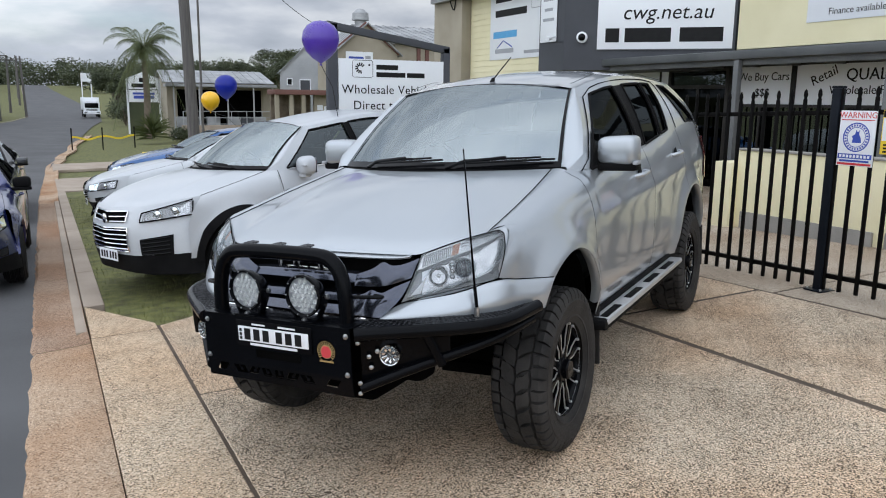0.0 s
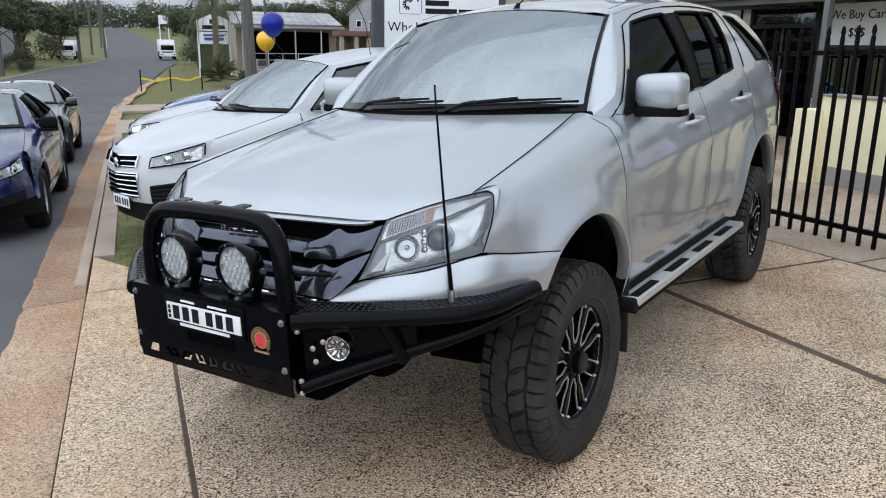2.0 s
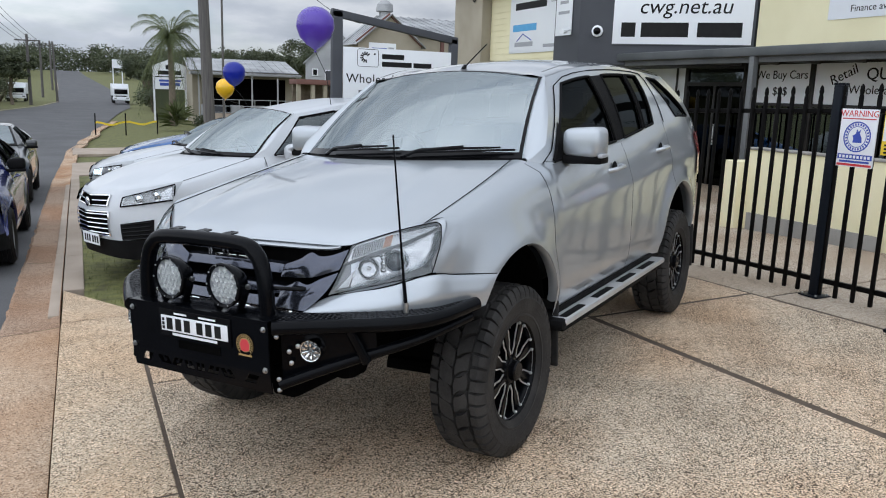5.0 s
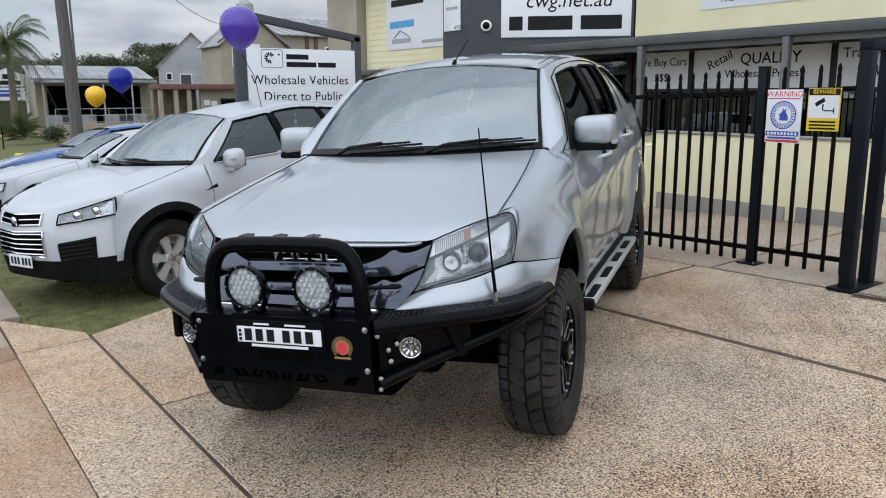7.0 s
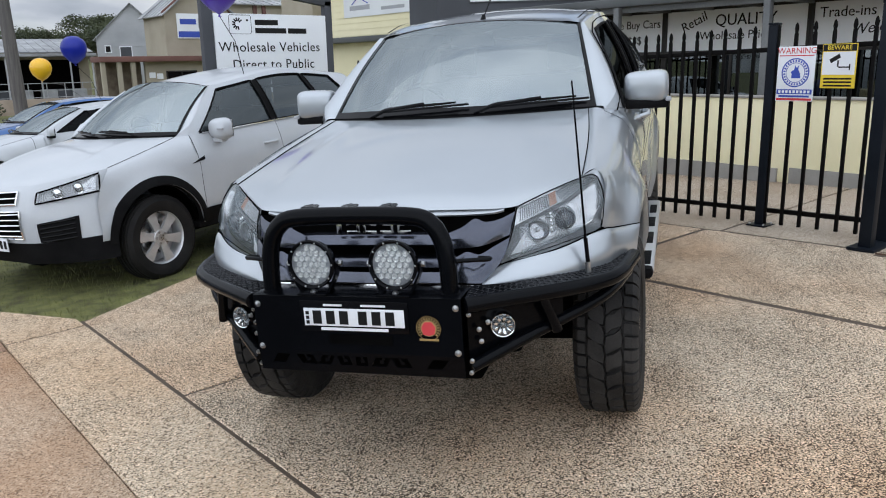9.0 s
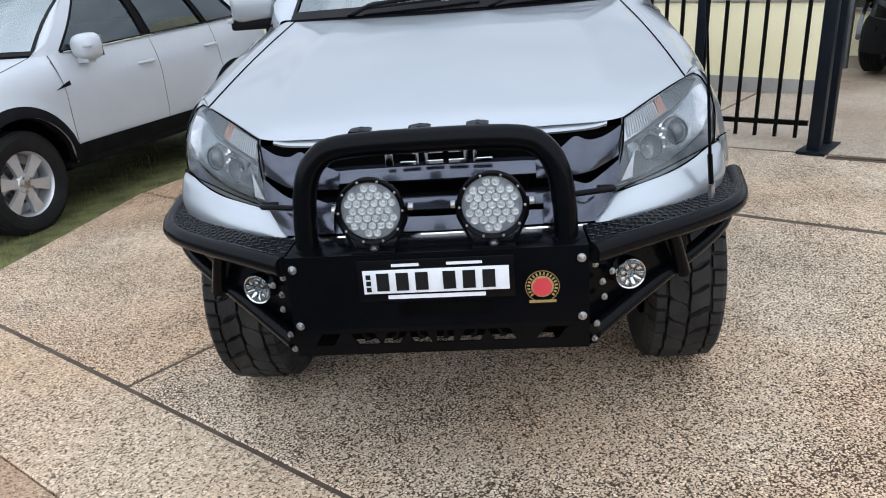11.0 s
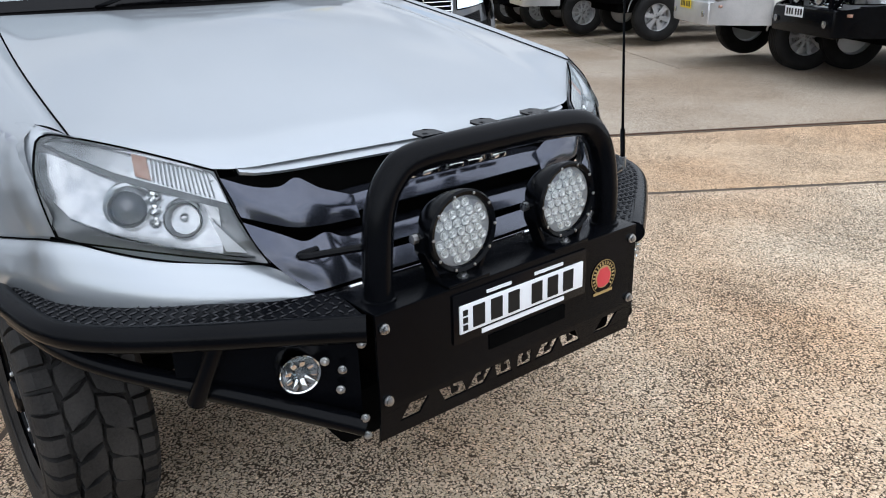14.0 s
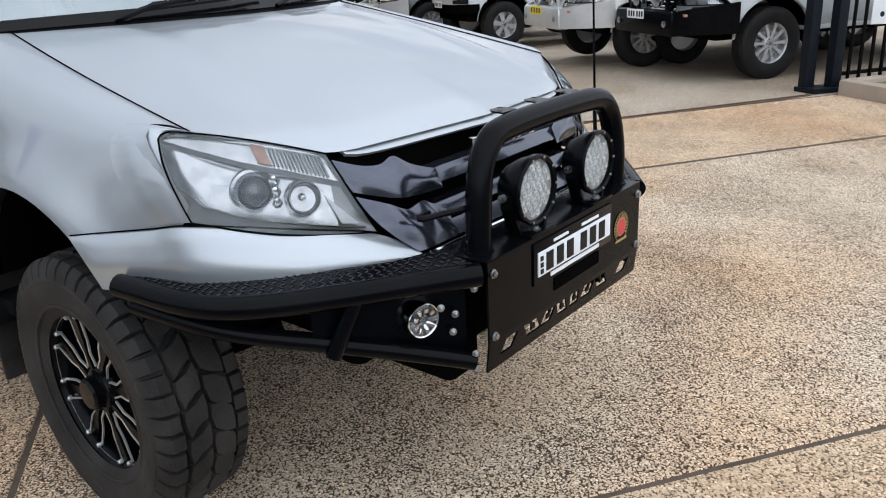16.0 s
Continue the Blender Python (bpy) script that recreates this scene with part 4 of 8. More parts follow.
def shell(root, paint, S):
    """Body panels of a car from its spec S. Returns the curve functions that the front end needs."""
    A, H, C, WS, WSC = S["A"], S["H"], S["C"], S["WS"], S["WSC"]
    wb, sill, tail = S["wb"], S["sill"], S["tail"]
    front = S["front"]
    belt = S["belt"]
    arches = ((S.get("ay", 0.0), S["ac"], S["ar"]), (wb + S.get("ay2", 0.0), S.get("ac2", S["ac"]), S["ar2"]))
    ztab = [(A[1], A[2]), ((A[1] + H[1]) / 2, (A[2] + H[2]) / 2 + 0.004), (H[1], H[2])] + belt

    def ztop(y):
        return lin_at(ztab, y)

    def wtop(y):
        return lin_at([(A[1], A[0]), (H[1], H[0]), (H[1] + 0.12, S["bx"])] + [(tail - 0.5, S["bx"]), (tail, S["bx"] - 0.07)], y)

    def wmax(y):
        w = S["hw"]
        if y < 0.05:
            w -= S.get("nose_in", 0.10) * min(1.3, (0.05 - y) / 0.5) ** 2
        if y > tail - 0.7:
            w -= 0.09 * ((y - tail + 0.7) / 0.7) ** 2
        return w

    def zlow(y):
        z = sill
        for c, h, r in arches:
            if abs(y - c) < r:
                z = max(z, h + math.sqrt(r * r - (y - c) ** 2))
        if y > arches[1][0] + S["ar2"]:
            z = sill + 0.05
        return z

    def side(y, z):
        zt, w, wt = ztop(y), wmax(y), wtop(y)
        s = (z - sill) / (zt - sill)
        k = S.get("roll", 0.55) if y < H[1] + 0.06 else 0.62
        if s < 0.3:
            x = w - 0.045 * (1 - s / 0.3) ** 2
        elif s < k:
            x = w
        else:
            q = min(1, (s - k) / (1 - k))
            x = wt + (w - wt) * math.sqrt(max(0, 1 - q ** 2.4)) if y < H[1] + 0.06 else w + (wt - w) * q ** 1.7
        for c, h, r in arches:
            d = math.hypot(y - c, z - h) - r
            if d > -0.02:
                x += S.get("flare", 0.025) * math.exp(-(max(d, 0) / 0.085) ** 2) * (1 if s < 0.9 else max(0, (1 - s) / 0.1))
        ch = S.get("crease", 0.0)
        if ch and y > H[1]:
            x += ch * math.exp(-((s - 0.70) / 0.05) ** 2) - ch * 0.8 * math.exp(-((s - 0.28) / 0.12) ** 2)
        return x

    def side_panel(name, y0, y1, label=""):
        n = max(6, int((y1 - y0) / 0.028))
        nz = 18
        def f(u, v):
            yv = y0 - (S.get('tuck', 0) * min(1, (1 - v) / .2) + S.get('slant', 0.09) * (min(1, (1 - v) / 0.42) - (1.2 * max(0, .55 - v) if 'nose_low' in S else 0)) if y0 < A[1] + 0.01 else 0)
            y = yv + (y1 - yv) * u
            a, b = zlow(y), ztop(y)
            if y < 0:
                a = max(a, S.get('nose_low', 0))
            z = a + (b - a) * v
            return (side(y, z), y, z)
        pair(name, f, n, nz, paint, root, label)

    seams = [A[1]] + S["seams"] + [tail]
    names = ["front_wing", "front_door", "rear_door", "rear_wing"]
    for nm, a, b in zip(names, seams, seams[1:]):
        side_panel(nm, a + 0.003, b - 0.003)
    # dark gap behind the panel seams
    for y in seams[1:-1]:
        f = lambda u, v, y=y: (lambda z: (side(y, z) - 0.006, y - 0.006 + 0.012 * u, z))(zlow(y) + (ztop(y) - zlow(y)) * v)
        pair("seam", f, 1, 12, SHADE_BLACK, root)
    # wheel arch lips, and liners whose near-black colour stands in for the arches' shade
    for c, h, r in arches:
        def arc(t, c=c, r=r):
            return math.pi * (0.04 + (S.get("arch_end", 0.92) if c < 1 else 0.92) * t)
        def lip(u, v, c=c, h=h, r=r):
            a = arc(u)
            y, z = c + r * math.cos(a), h + r * math.sin(a)
            yy = max(A[1] + 0.002, min(tail - .01, y))
            x = side(yy, max(z, zlow(yy)))
            return (x - 0.002 - 0.05 * v, y, z - 0.012 * math.sin(math.pi * v))
        pair("arch_lip", lip, 36, 3, S.get("lip", paint), root)
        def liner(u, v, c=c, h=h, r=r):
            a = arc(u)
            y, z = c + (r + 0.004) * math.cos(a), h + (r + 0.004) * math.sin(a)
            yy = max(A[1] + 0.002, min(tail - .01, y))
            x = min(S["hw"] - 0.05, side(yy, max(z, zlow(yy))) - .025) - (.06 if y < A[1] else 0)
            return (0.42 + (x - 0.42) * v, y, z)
        pair("arch_liner", liner, 24, 2, SHADE_BLACK, root)
    # floor pan: near-black box that blocks light and paints shade under the body
    part("underbody", box((-S["hw"] + 0.22, S.get("under_front", -0.6), sill - 0.10), (S["hw"] - 0.22, tail - 0.15, sill + 0.12), 0.03), SHADE_BLACK, root)
    part("sill", box((-S["hw"] + 0.03, S["ar"] - 0.02, sill - 0.04), (S["hw"] - 0.03, wb - S["ar2"] + 0.02, sill + 0.01), 0.01), S.get("sill_mat", paint), root)

    # bonnet
    Ah, Hh = S.get("Ah", A), S.get("Hh", H)
    fr = [(0, S["Fc"][0], S["Fc"][1]), S["F1"], S["F2"], Ah]
    def F(u):
        p = along(fr, abs(u))
        return (math.copysign(p[0], u), p[1], p[2])
    def R(u):
        return (u * Hh[0], C[0] + (Hh[1] - C[0]) * abs(u) ** 1.8, C[1] + (Hh[2] - C[1]) * abs(u) ** 2)
    def hood(u, v):
        u = 2 * u - 1
        a, b = F(u), R(u)
        p = mix3(a, b, v)
        e = 1 - abs(u) ** 3
        crown = S.get("crown", 0.035) * math.sin(math.pi * min(1, v)) ** 0.8 * e
        nose = -S.get("nose", 0.03) * max(0, 1 - v / 0.10) ** 2 * (1 - abs(u) ** 6)
        ridge = S.get("ridge", 0.010) * math.exp(-((abs(u) - 0.62) / 0.07) ** 2) * min(1, v * 3) * (1 - v ** 4)
        side_x = 0.012 * math.sin(math.pi * v) * u
        return (p[0] + side_x, p[1], p[2] + crown + nose + ridge)
    part("bonnet", patch(hood, 56, 40, both=False), paint, root)
    for e in (0, 1):
        part("bonnet_seam", tube([(lambda q: (q[0], q[1], q[2] + .001))(hood(e, v / 24)) for v in range(25)], .0023, 5, False), SHADE_BLACK, root)
    if Hh != H:
        def wing_top(u, v):
            a = hood(1, v)
            y = A[1] + (H[1] - A[1]) * v
            b = (side(y, ztop(y)), y, ztop(y))
            p = mix3(a, b, u)
            return (p[0], p[1], p[2] + .006 * math.sin(math.pi * u))
        pair("wing_top", wing_top, 5, 30, paint, root)
    # windscreen, cowl
    def wb_curve(u):
        return (u * (Hh[0] + (0.005 if Hh == H else .03)), C[0] + 0.07 + (H[1] - C[0] - 0.03) * abs(u) ** 1.8, C[1] + 0.012 + (H[2] - C[1] + 0.002) * abs(u) ** 2)
    def wt_curve(u):
        return (u * WS[0], WSC[0] + (WS[1] - WSC[0]) * u * u, WSC[1] + (WS[2] - WSC[1]) * u * u)
    def screen(u, v, k=0.0):
        u = 2 * u - 1
        p = mix3(wb_curve(u), wt_curve(u), v)
        b = 0.03 * math.sin(math.pi * v) * (1 - 0.3 * u * u)
        return (p[0], p[1] - b * 0.6 + k, p[2] + b - k)
    g = part("windscreen", patch(screen, 24, 16), GLASS, root)
    g.visible_shadow = False
    def cowl(u, v):
        u = 2 * u - 1
        a, b = R(u), wb_curve(u)
        p = mix3(a, b, v)
        return (p[0], p[1], p[2] - 0.02 * math.sin(math.pi * v))
    part("cowl", patch(cowl, 24, 3), TRIM, root)
    bm = bmesh.new()
    for a, b in ((0.0, 0.035), ):
        add_patch(bm, lambda u, v: screen(u, 0.97 + 0.06 * v, 0.004), 24, 1)
        for s in (0, 1):
            add_patch(bm, lambda u, v, s=s: screen(s + (S.get('seal', .028) * u if s == 0 else -S.get('seal', .028) * u), v, -0.004), 1, 16)
        add_patch(bm, lambda u, v: screen(u, -0.01 + 0.06 * v, -0.004), 24, 1)
    part("screen_seal", bm, BLACK_GLOSS, root)
    for x0, x1 in S["wipers"]:
        at = lambda t, v, k: screen((x0 + (x1 - x0) * t + 1) / 2, v, k)
        bm = tube(smooth_path([at(t, .012 + .036 * t, -.018) for t in (0, .25, .5, .75, 1)], 4), .006, 6)
        add_tube(bm, smooth_path([at(t, .010 + .038 * t, -.032) for t in (.12, .3, .5, .7, .88)], 4), .008, 6, taper=.005)
        add_tube(bm, [at(-.10, -.02, -.012), at(.10, .0, -.036), at(.55, .030, -.042)], 0.010, 6, taper=.007)
        part("wiper", bm, BLACK_GLOSS, root)

    # greenhouse
    RE, rx = S["RE"], S["rx"]
    def zr(y):
        return curve_at([(WS[1], WS[2])] + S.get('rail', []) + [(S["RM"][0], S["RM"][1]), (RE[0], RE[1])], y)
    def xr(y):
        return lin_at([(WS[1], WS[0] + S.get('rail_out', 0)), (WS[1] + 0.5, rx), (RE[0], rx - 0.06)], y)
    y_b1 = tail - S.get("tail_in", 0.12)
    def ys(v):
        return H[1] + 0.0 + (WS[1] - H[1]) * v
    def ye(v):
        return y_b1 + (RE[0] - y_b1) * v
    def gh(y, v, off=0.0):
        yb = max(H[1], y - (WS[1] - H[1]) * v * max(0, 1 - (y - ys(v)) / 1.2))
        xb, zb = (wtop(min(y, tail)) if y > H[1] + .1 else lin_at([(H[1], H[0]), (H[1] + .12, S["bx"])], y)), ztop(max(H[1], min(y, y_b1)))
        zt = zr(max(WS[1], y))
        if y < WS[1]:
            zt = WS[2]
        x = xb + (xr(max(y, WS[1])) - xb) * v + 0.025 * math.sin(math.pi * v) + off
        return (x, y, zb + (zt - zb) * v)
    v0, v1 = S.get("v0", 0.05), S.get("v1", 0.86)
    W = S["windows"]
    def edge(k, right, v):
        a, b, c, d = W[k][:4]
        t = (v - v0) / (v1 - v0)
        return (b + (d - b) * t) if right else (a + (c - a) * t)
    for m in (1, -1):
        bm = bmesh.new()
        mk = lambda f, m=m: (lambda u, v: (lambda p: (m * p[0], p[1], p[2]))(f(u, v)))
        add_patch(bm, mk(lambda u, v: gh(ys(v * v0) + (ye(v * v0) - ys(v * v0)) * u, v * v0)), 50, 2, m < 0)
        add_patch(bm, mk(lambda u, v: (lambda w: gh(ys(w) + (ye(w) - ys(w)) * u, w))(v1 + (1 - v1) * v)), 50, 3, m < 0)
        w_of = lambda v: v0 + (v1 - v0) * v
        add_patch(bm, mk(lambda u, v: gh(ys(w_of(v)) + (edge(0, False, w_of(v)) - ys(w_of(v))) * u, w_of(v))), 3, 12, m < 0)
        add_patch(bm, mk(lambda u, v: gh(edge(len(W) - 1, True, w_of(v)) + (ye(w_of(v)) - edge(len(W) - 1, True, w_of(v))) * u, w_of(v))), 8, 12, m < 0)
        for k in S.get("body_pillars", ()):
            add_patch(bm, mk(lambda u, v, k=k: gh(edge(k, True, w_of(v)) + (edge(k + 1, False, w_of(v)) - edge(k, True, w_of(v))) * u, w_of(v))), 4, 12, m < 0)
        bmesh.ops.remove_doubles(bm, verts=bm.verts, dist=2e-3)
        part("window_surround", bm, paint, root)
    for m in (1, -1):
        mk = lambda f, m=m: (lambda u, v: (lambda p: (m * p[0], p[1], p[2]))(f(u, v)))
        for k in range(len(W) - 1):
            if k not in S.get("body_pillars", ()):
                bm = bmesh.new()
                add_patch(bm, mk(lambda u, v, k=k: gh(edge(k, True, w_of(v)) + (edge(k + 1, False, w_of(v)) - edge(k, True, w_of(v))) * u, w_of(v))), 3, 12, m < 0)
                part("pillar_trim", bm, TRIM, root)
    for k in range(len(W)):
        for m in (1, -1):
            f = lambda u, v, k=k, m=m: (lambda p: (m * p[0], p[1], p[2]))(gh(edge(k, False, w_of(v)) + (edge(k, True, w_of(v)) - edge(k, False, w_of(v))) * u, w_of(v), -0.012))
            g = part("side_glass", patch(f, 10, 10, flip=m < 0), S.get("front_glass", S.get("glass", TINT)) if k == 0 else S.get("glass", TINT), root)
            g.visible_shadow = False
            q = lambda u, v, k=k, m=m: (lambda p: (m * p[0], p[1], p[2]))(gh(edge(k, False, w_of(v)) + (edge(k, True, w_of(v)) - edge(k, False, w_of(v))) * u, w_of(v), 0.0))
            loop = [q(i / 10, 0) for i in range(10)] + [q(1, i / 8) for i in range(8)] + [q(1 - i / 10, 1) for i in range(10)] + [q(0, 1 - i / 8) for i in range(9)]
            part("window_seal", tube(loop, 0.009, 6, False), TRIM, root)
    # screen pillars
    for m in (1, -1):
        def pillar(u, v, m=m):
            a, b = screen(1, v), gh(ys(v), v)
            p = mix3(a, b, u)
            k = 0.012 * math.sin(math.pi * u)
            return (m * (p[0] + k), p[1] - k * .6, p[2] + k * .6)
        part("screen_pillar", patch(pillar, 4, 14), paint, root)

    # roof
    def roof(u, v):
        u = 2 * u - 1
        y0 = WSC[0] + (WS[1] - WSC[0]) * u * u
        y = y0 + (RE[0] - y0) * v
        x = u * xr(max(y, WS[1]))
        ze = zr(max(WS[1], y)) if y >= WS[1] else WS[2]
        c = (WSC[1] - WS[2]) * (1 - v) + S.get("roof_crown", 0.05) * v
        return (x, y, ze + c * (1 - u * u) + 0.012 * math.sin(math.pi * min(1, abs(u) * 1.0)) * (1 if abs(u) > 0.85 else 0))
    part("roof", patch(roof, 28, 24), paint, root)
    # tail
    def back(u, v):
        u = 2 * u - 1
        y = lin_at([(0, RE[0]), (0.4, y_b1), (0.62, tail), (0.85, tail + 0.04), (1, tail - 0.02)], v)
        z = lin_at([(0, RE[1]), (0.4, ztop(y_b1)), (0.62, 0.95), (0.85, 0.72), (1, sill)], v)
        w = lin_at([(0, xr(RE[0])), (0.4, wtop(y_b1)), (0.62, wmax(tail)), (1, wmax(tail) - .04)], v)
        return (u * w, y - 0.10 * abs(u) ** 3 * (0 if v < 0.01 else 1) * 0, z + (S.get("roof_crown", .05) * (1 - u * u) * max(0, 1 - v / .4)))
    part("tailgate", patch(back, 20, 24), paint, root)
    return dict(F=F, R=R, hood=hood, side=side, ztop=ztop, zlow=zlow, wmax=wmax, screen=screen, gh=gh, wtop=wtop)


def pair(name, f, nu, nv, material, root, label=""):
    """The same panel on both sides, an object each."""
    part(name, patch(f, nu, nv), material, root, label)
    part(name, patch(lambda u, v: (lambda p: (-p[0], p[1], p[2]))(f(u, v)), nu, nv), material, root, label)


def mirror_pair(root, paint, at, size, yaw=8, square=.55, base=None):
    for m in (1, -1):
        x, y, z = at
        w, d, h = size
        bm = bmesh.new()
        bmesh.ops.create_uvsphere(bm, u_segments=24, v_segments=14, radius=0.5)
        for v in bm.verts:
            p = v.co
            q = Vector([math.copysign(abs(2 * c) ** square, c) / 2 for c in p])
            if q.y > 0.15:
                q.y = 0.15
            v.co = (q.x * w * (1 - 0.10 * (q.y + .5)), q.y * d, q.z * h * (1 + 0.10 * q.x * m))
        bmesh.ops.transform(bm, matrix=Matrix.Translation((m * x, y, z)) @ Matrix.Rotation(radians(-m * yaw), 4, "Z"), verts=bm.verts)
        mh = part("door_mirror", bm, paint, root)
        part("mirror_base", box((-0.06 if m > 0 else -w * 0.55, -0.06, -h * 0.62), (w * 0.55 if m > 0 else 0.06, 0.03, -h * 0.40), 0.015, Matrix.Translation((m * (x - w * 0.42), y, z))), base or TRIM, mh)
        if not base:
            part("mirror_trim", box((-w * .475, -d * .46, -h * .68), (w * .475, d * .17, -h * .40), 0.015, Matrix.Translation((m * x, y, z))), TRIM, mh)
        part("mirror_glass", box((-w * .42, d * .16, -h * .4), (w * .42, d * .17, h * .4), 0, Matrix.Translation((m * x, y, z))), CHROME, mh)


WHEEL_CACHE = {}


def tyre_mesh(key, R, w, rim, lugs):
    """A tyre about the x axis: carcass, tread blocks, shoulder lugs."""
    if key in WHEEL_CACHE:
        return WHEEL_CACHE[key]
    Q = Matrix.Rotation(radians(90), 4, "Y")
    h = w / 2
    shoulder = [(R - .024, -h * .66), (R - .032, -h * .84), (R - .050, -h * .955)] if lugs else [(R - 0.012, -h * .80), (R - 0.035, -h * .93)]
    bm = lathe([(rim - .01, -h * .80), (rim + 0.012, -h * .90), (rim + (R - rim) * .35, -h * 1.0), (rim + (R - rim) * .62, -h * 1.02), *shoulder[::-1], (R - (0.022 if lugs else 0.010), 0), *[(r, -x) for r, x in shoulder], (rim + (R - rim) * .62, h * 1.02), (rim + (R - rim) * .35, h * 1.0), (rim + 0.012, h * .90), (rim - .01, h * .80)], 56, Q)
    tread = bmesh.new()
    if lugs:
        rnd = random.Random(4)
        # interlocking centre blocks
        for i in range(lugs):
            pitch = 2 * math.pi * R / lugs
            for c, off, sk in ((-.135, 0, 1), (.135, .5, -1)):
                m = Matrix.Rotation((i + off + rnd.uniform(-.06, .06)) * 2 * math.pi / lugs, 4, "X") @ Matrix.Translation((c * w, 0, R - .012))
                k, a, b = sk * pitch * .20, .118 * w, pitch * .45
                poly = [(-a, -b + k), (-a * .2, -b - k * .3), (a, -b - k), (a * 1.12, -b * .1 - k), (a * .9, b - k), (a * .1, b + k * .3), (-a, b + k), (-a * 1.14, b * .1 + k)]
                low = [tread.verts.new(m @ Vector((x * 1.01, y * 1.01, -.014))) for x, y in poly]
                top = [tread.verts.new(m @ Vector((x * .93, y * .93, .010))) for x, y in poly]
                tread.faces.new(top)
                for q in range(8):
                    tread.faces.new((low[q], low[(q + 1) % 8], top[(q + 1) % 8], top[q]))
        # shoulder bars that wrap on to the sidewall, every second one longer
        n = lugs * 3 // 2
        for i in range(n):
            l = 2 * math.pi * R / n * (.36 + .04 * rnd.random())
            for s in (-1, 1):
                m = Matrix.Rotation((i + (.3 if s > 0 else .75)) * 2 * math.pi / n, 4, "X")
                inner, foot = (.285, .095) if i % 2 else (.30, .072)
                prof = [(inner * w, R - .006), (.41 * w, R - .006), (.462 * w, R - .020), (.492 * w, R - .042), (.505 * w, R - foot)]
                deep = [(inner * w, R - .030), (.39 * w, R - .032), (.430 * w, R - .044), (.464 * w, R - .058), (.495 * w, R - foot - .002)]
                sk = s * .10 * l
                rows = [[tread.verts.new(m @ Vector((s * x, y + sk * (2 - q), z))) for q, ((x, z), y) in enumerate(zip(line, [yy] * 5))] for line, yy in ((deep, -l * 1.08), (prof, -l), (prof, l), (deep, l * 1.08))]
                for ra, rb in zip(rows, rows[1:]):
                    for q in range(4):
                        tread.faces.new((ra[q], ra[q + 1], rb[q + 1], rb[q]))
                tread.faces.new([r[0] for r in rows])
                tread.faces.new([r[4] for r in rows])
        bmesh.ops.recalc_face_normals(tread, faces=tread.faces)
        # rim protector
        add_lathe(bm, [(rim + .016, h * .93), (rim + .020, h * .955), (rim + .026, h * .955), (rim + .030, h * .945)], 56, Q)
    else:
        for x in (-.28, -.09, .1, .29):
            add_lathe(bm, [(R - .012, x * w - .07 * w), (R, x * w - .06 * w), (R, x * w + .06 * w), (R - .012, x * w + .07 * w)], 56, Q)
    me = mesh_of(bm, "tyre", angle=30)
    me.materials.append(RUBBER if lugs else ROAD_RUBBER)
    WHEEL_CACHE[key] = me
    if lugs:
        mt = mesh_of(tread, "tread", angle=30)
        mt.materials.append(RUBBER)
        WHEEL_CACHE[("tread",) + key[1:]] = mt
    return me


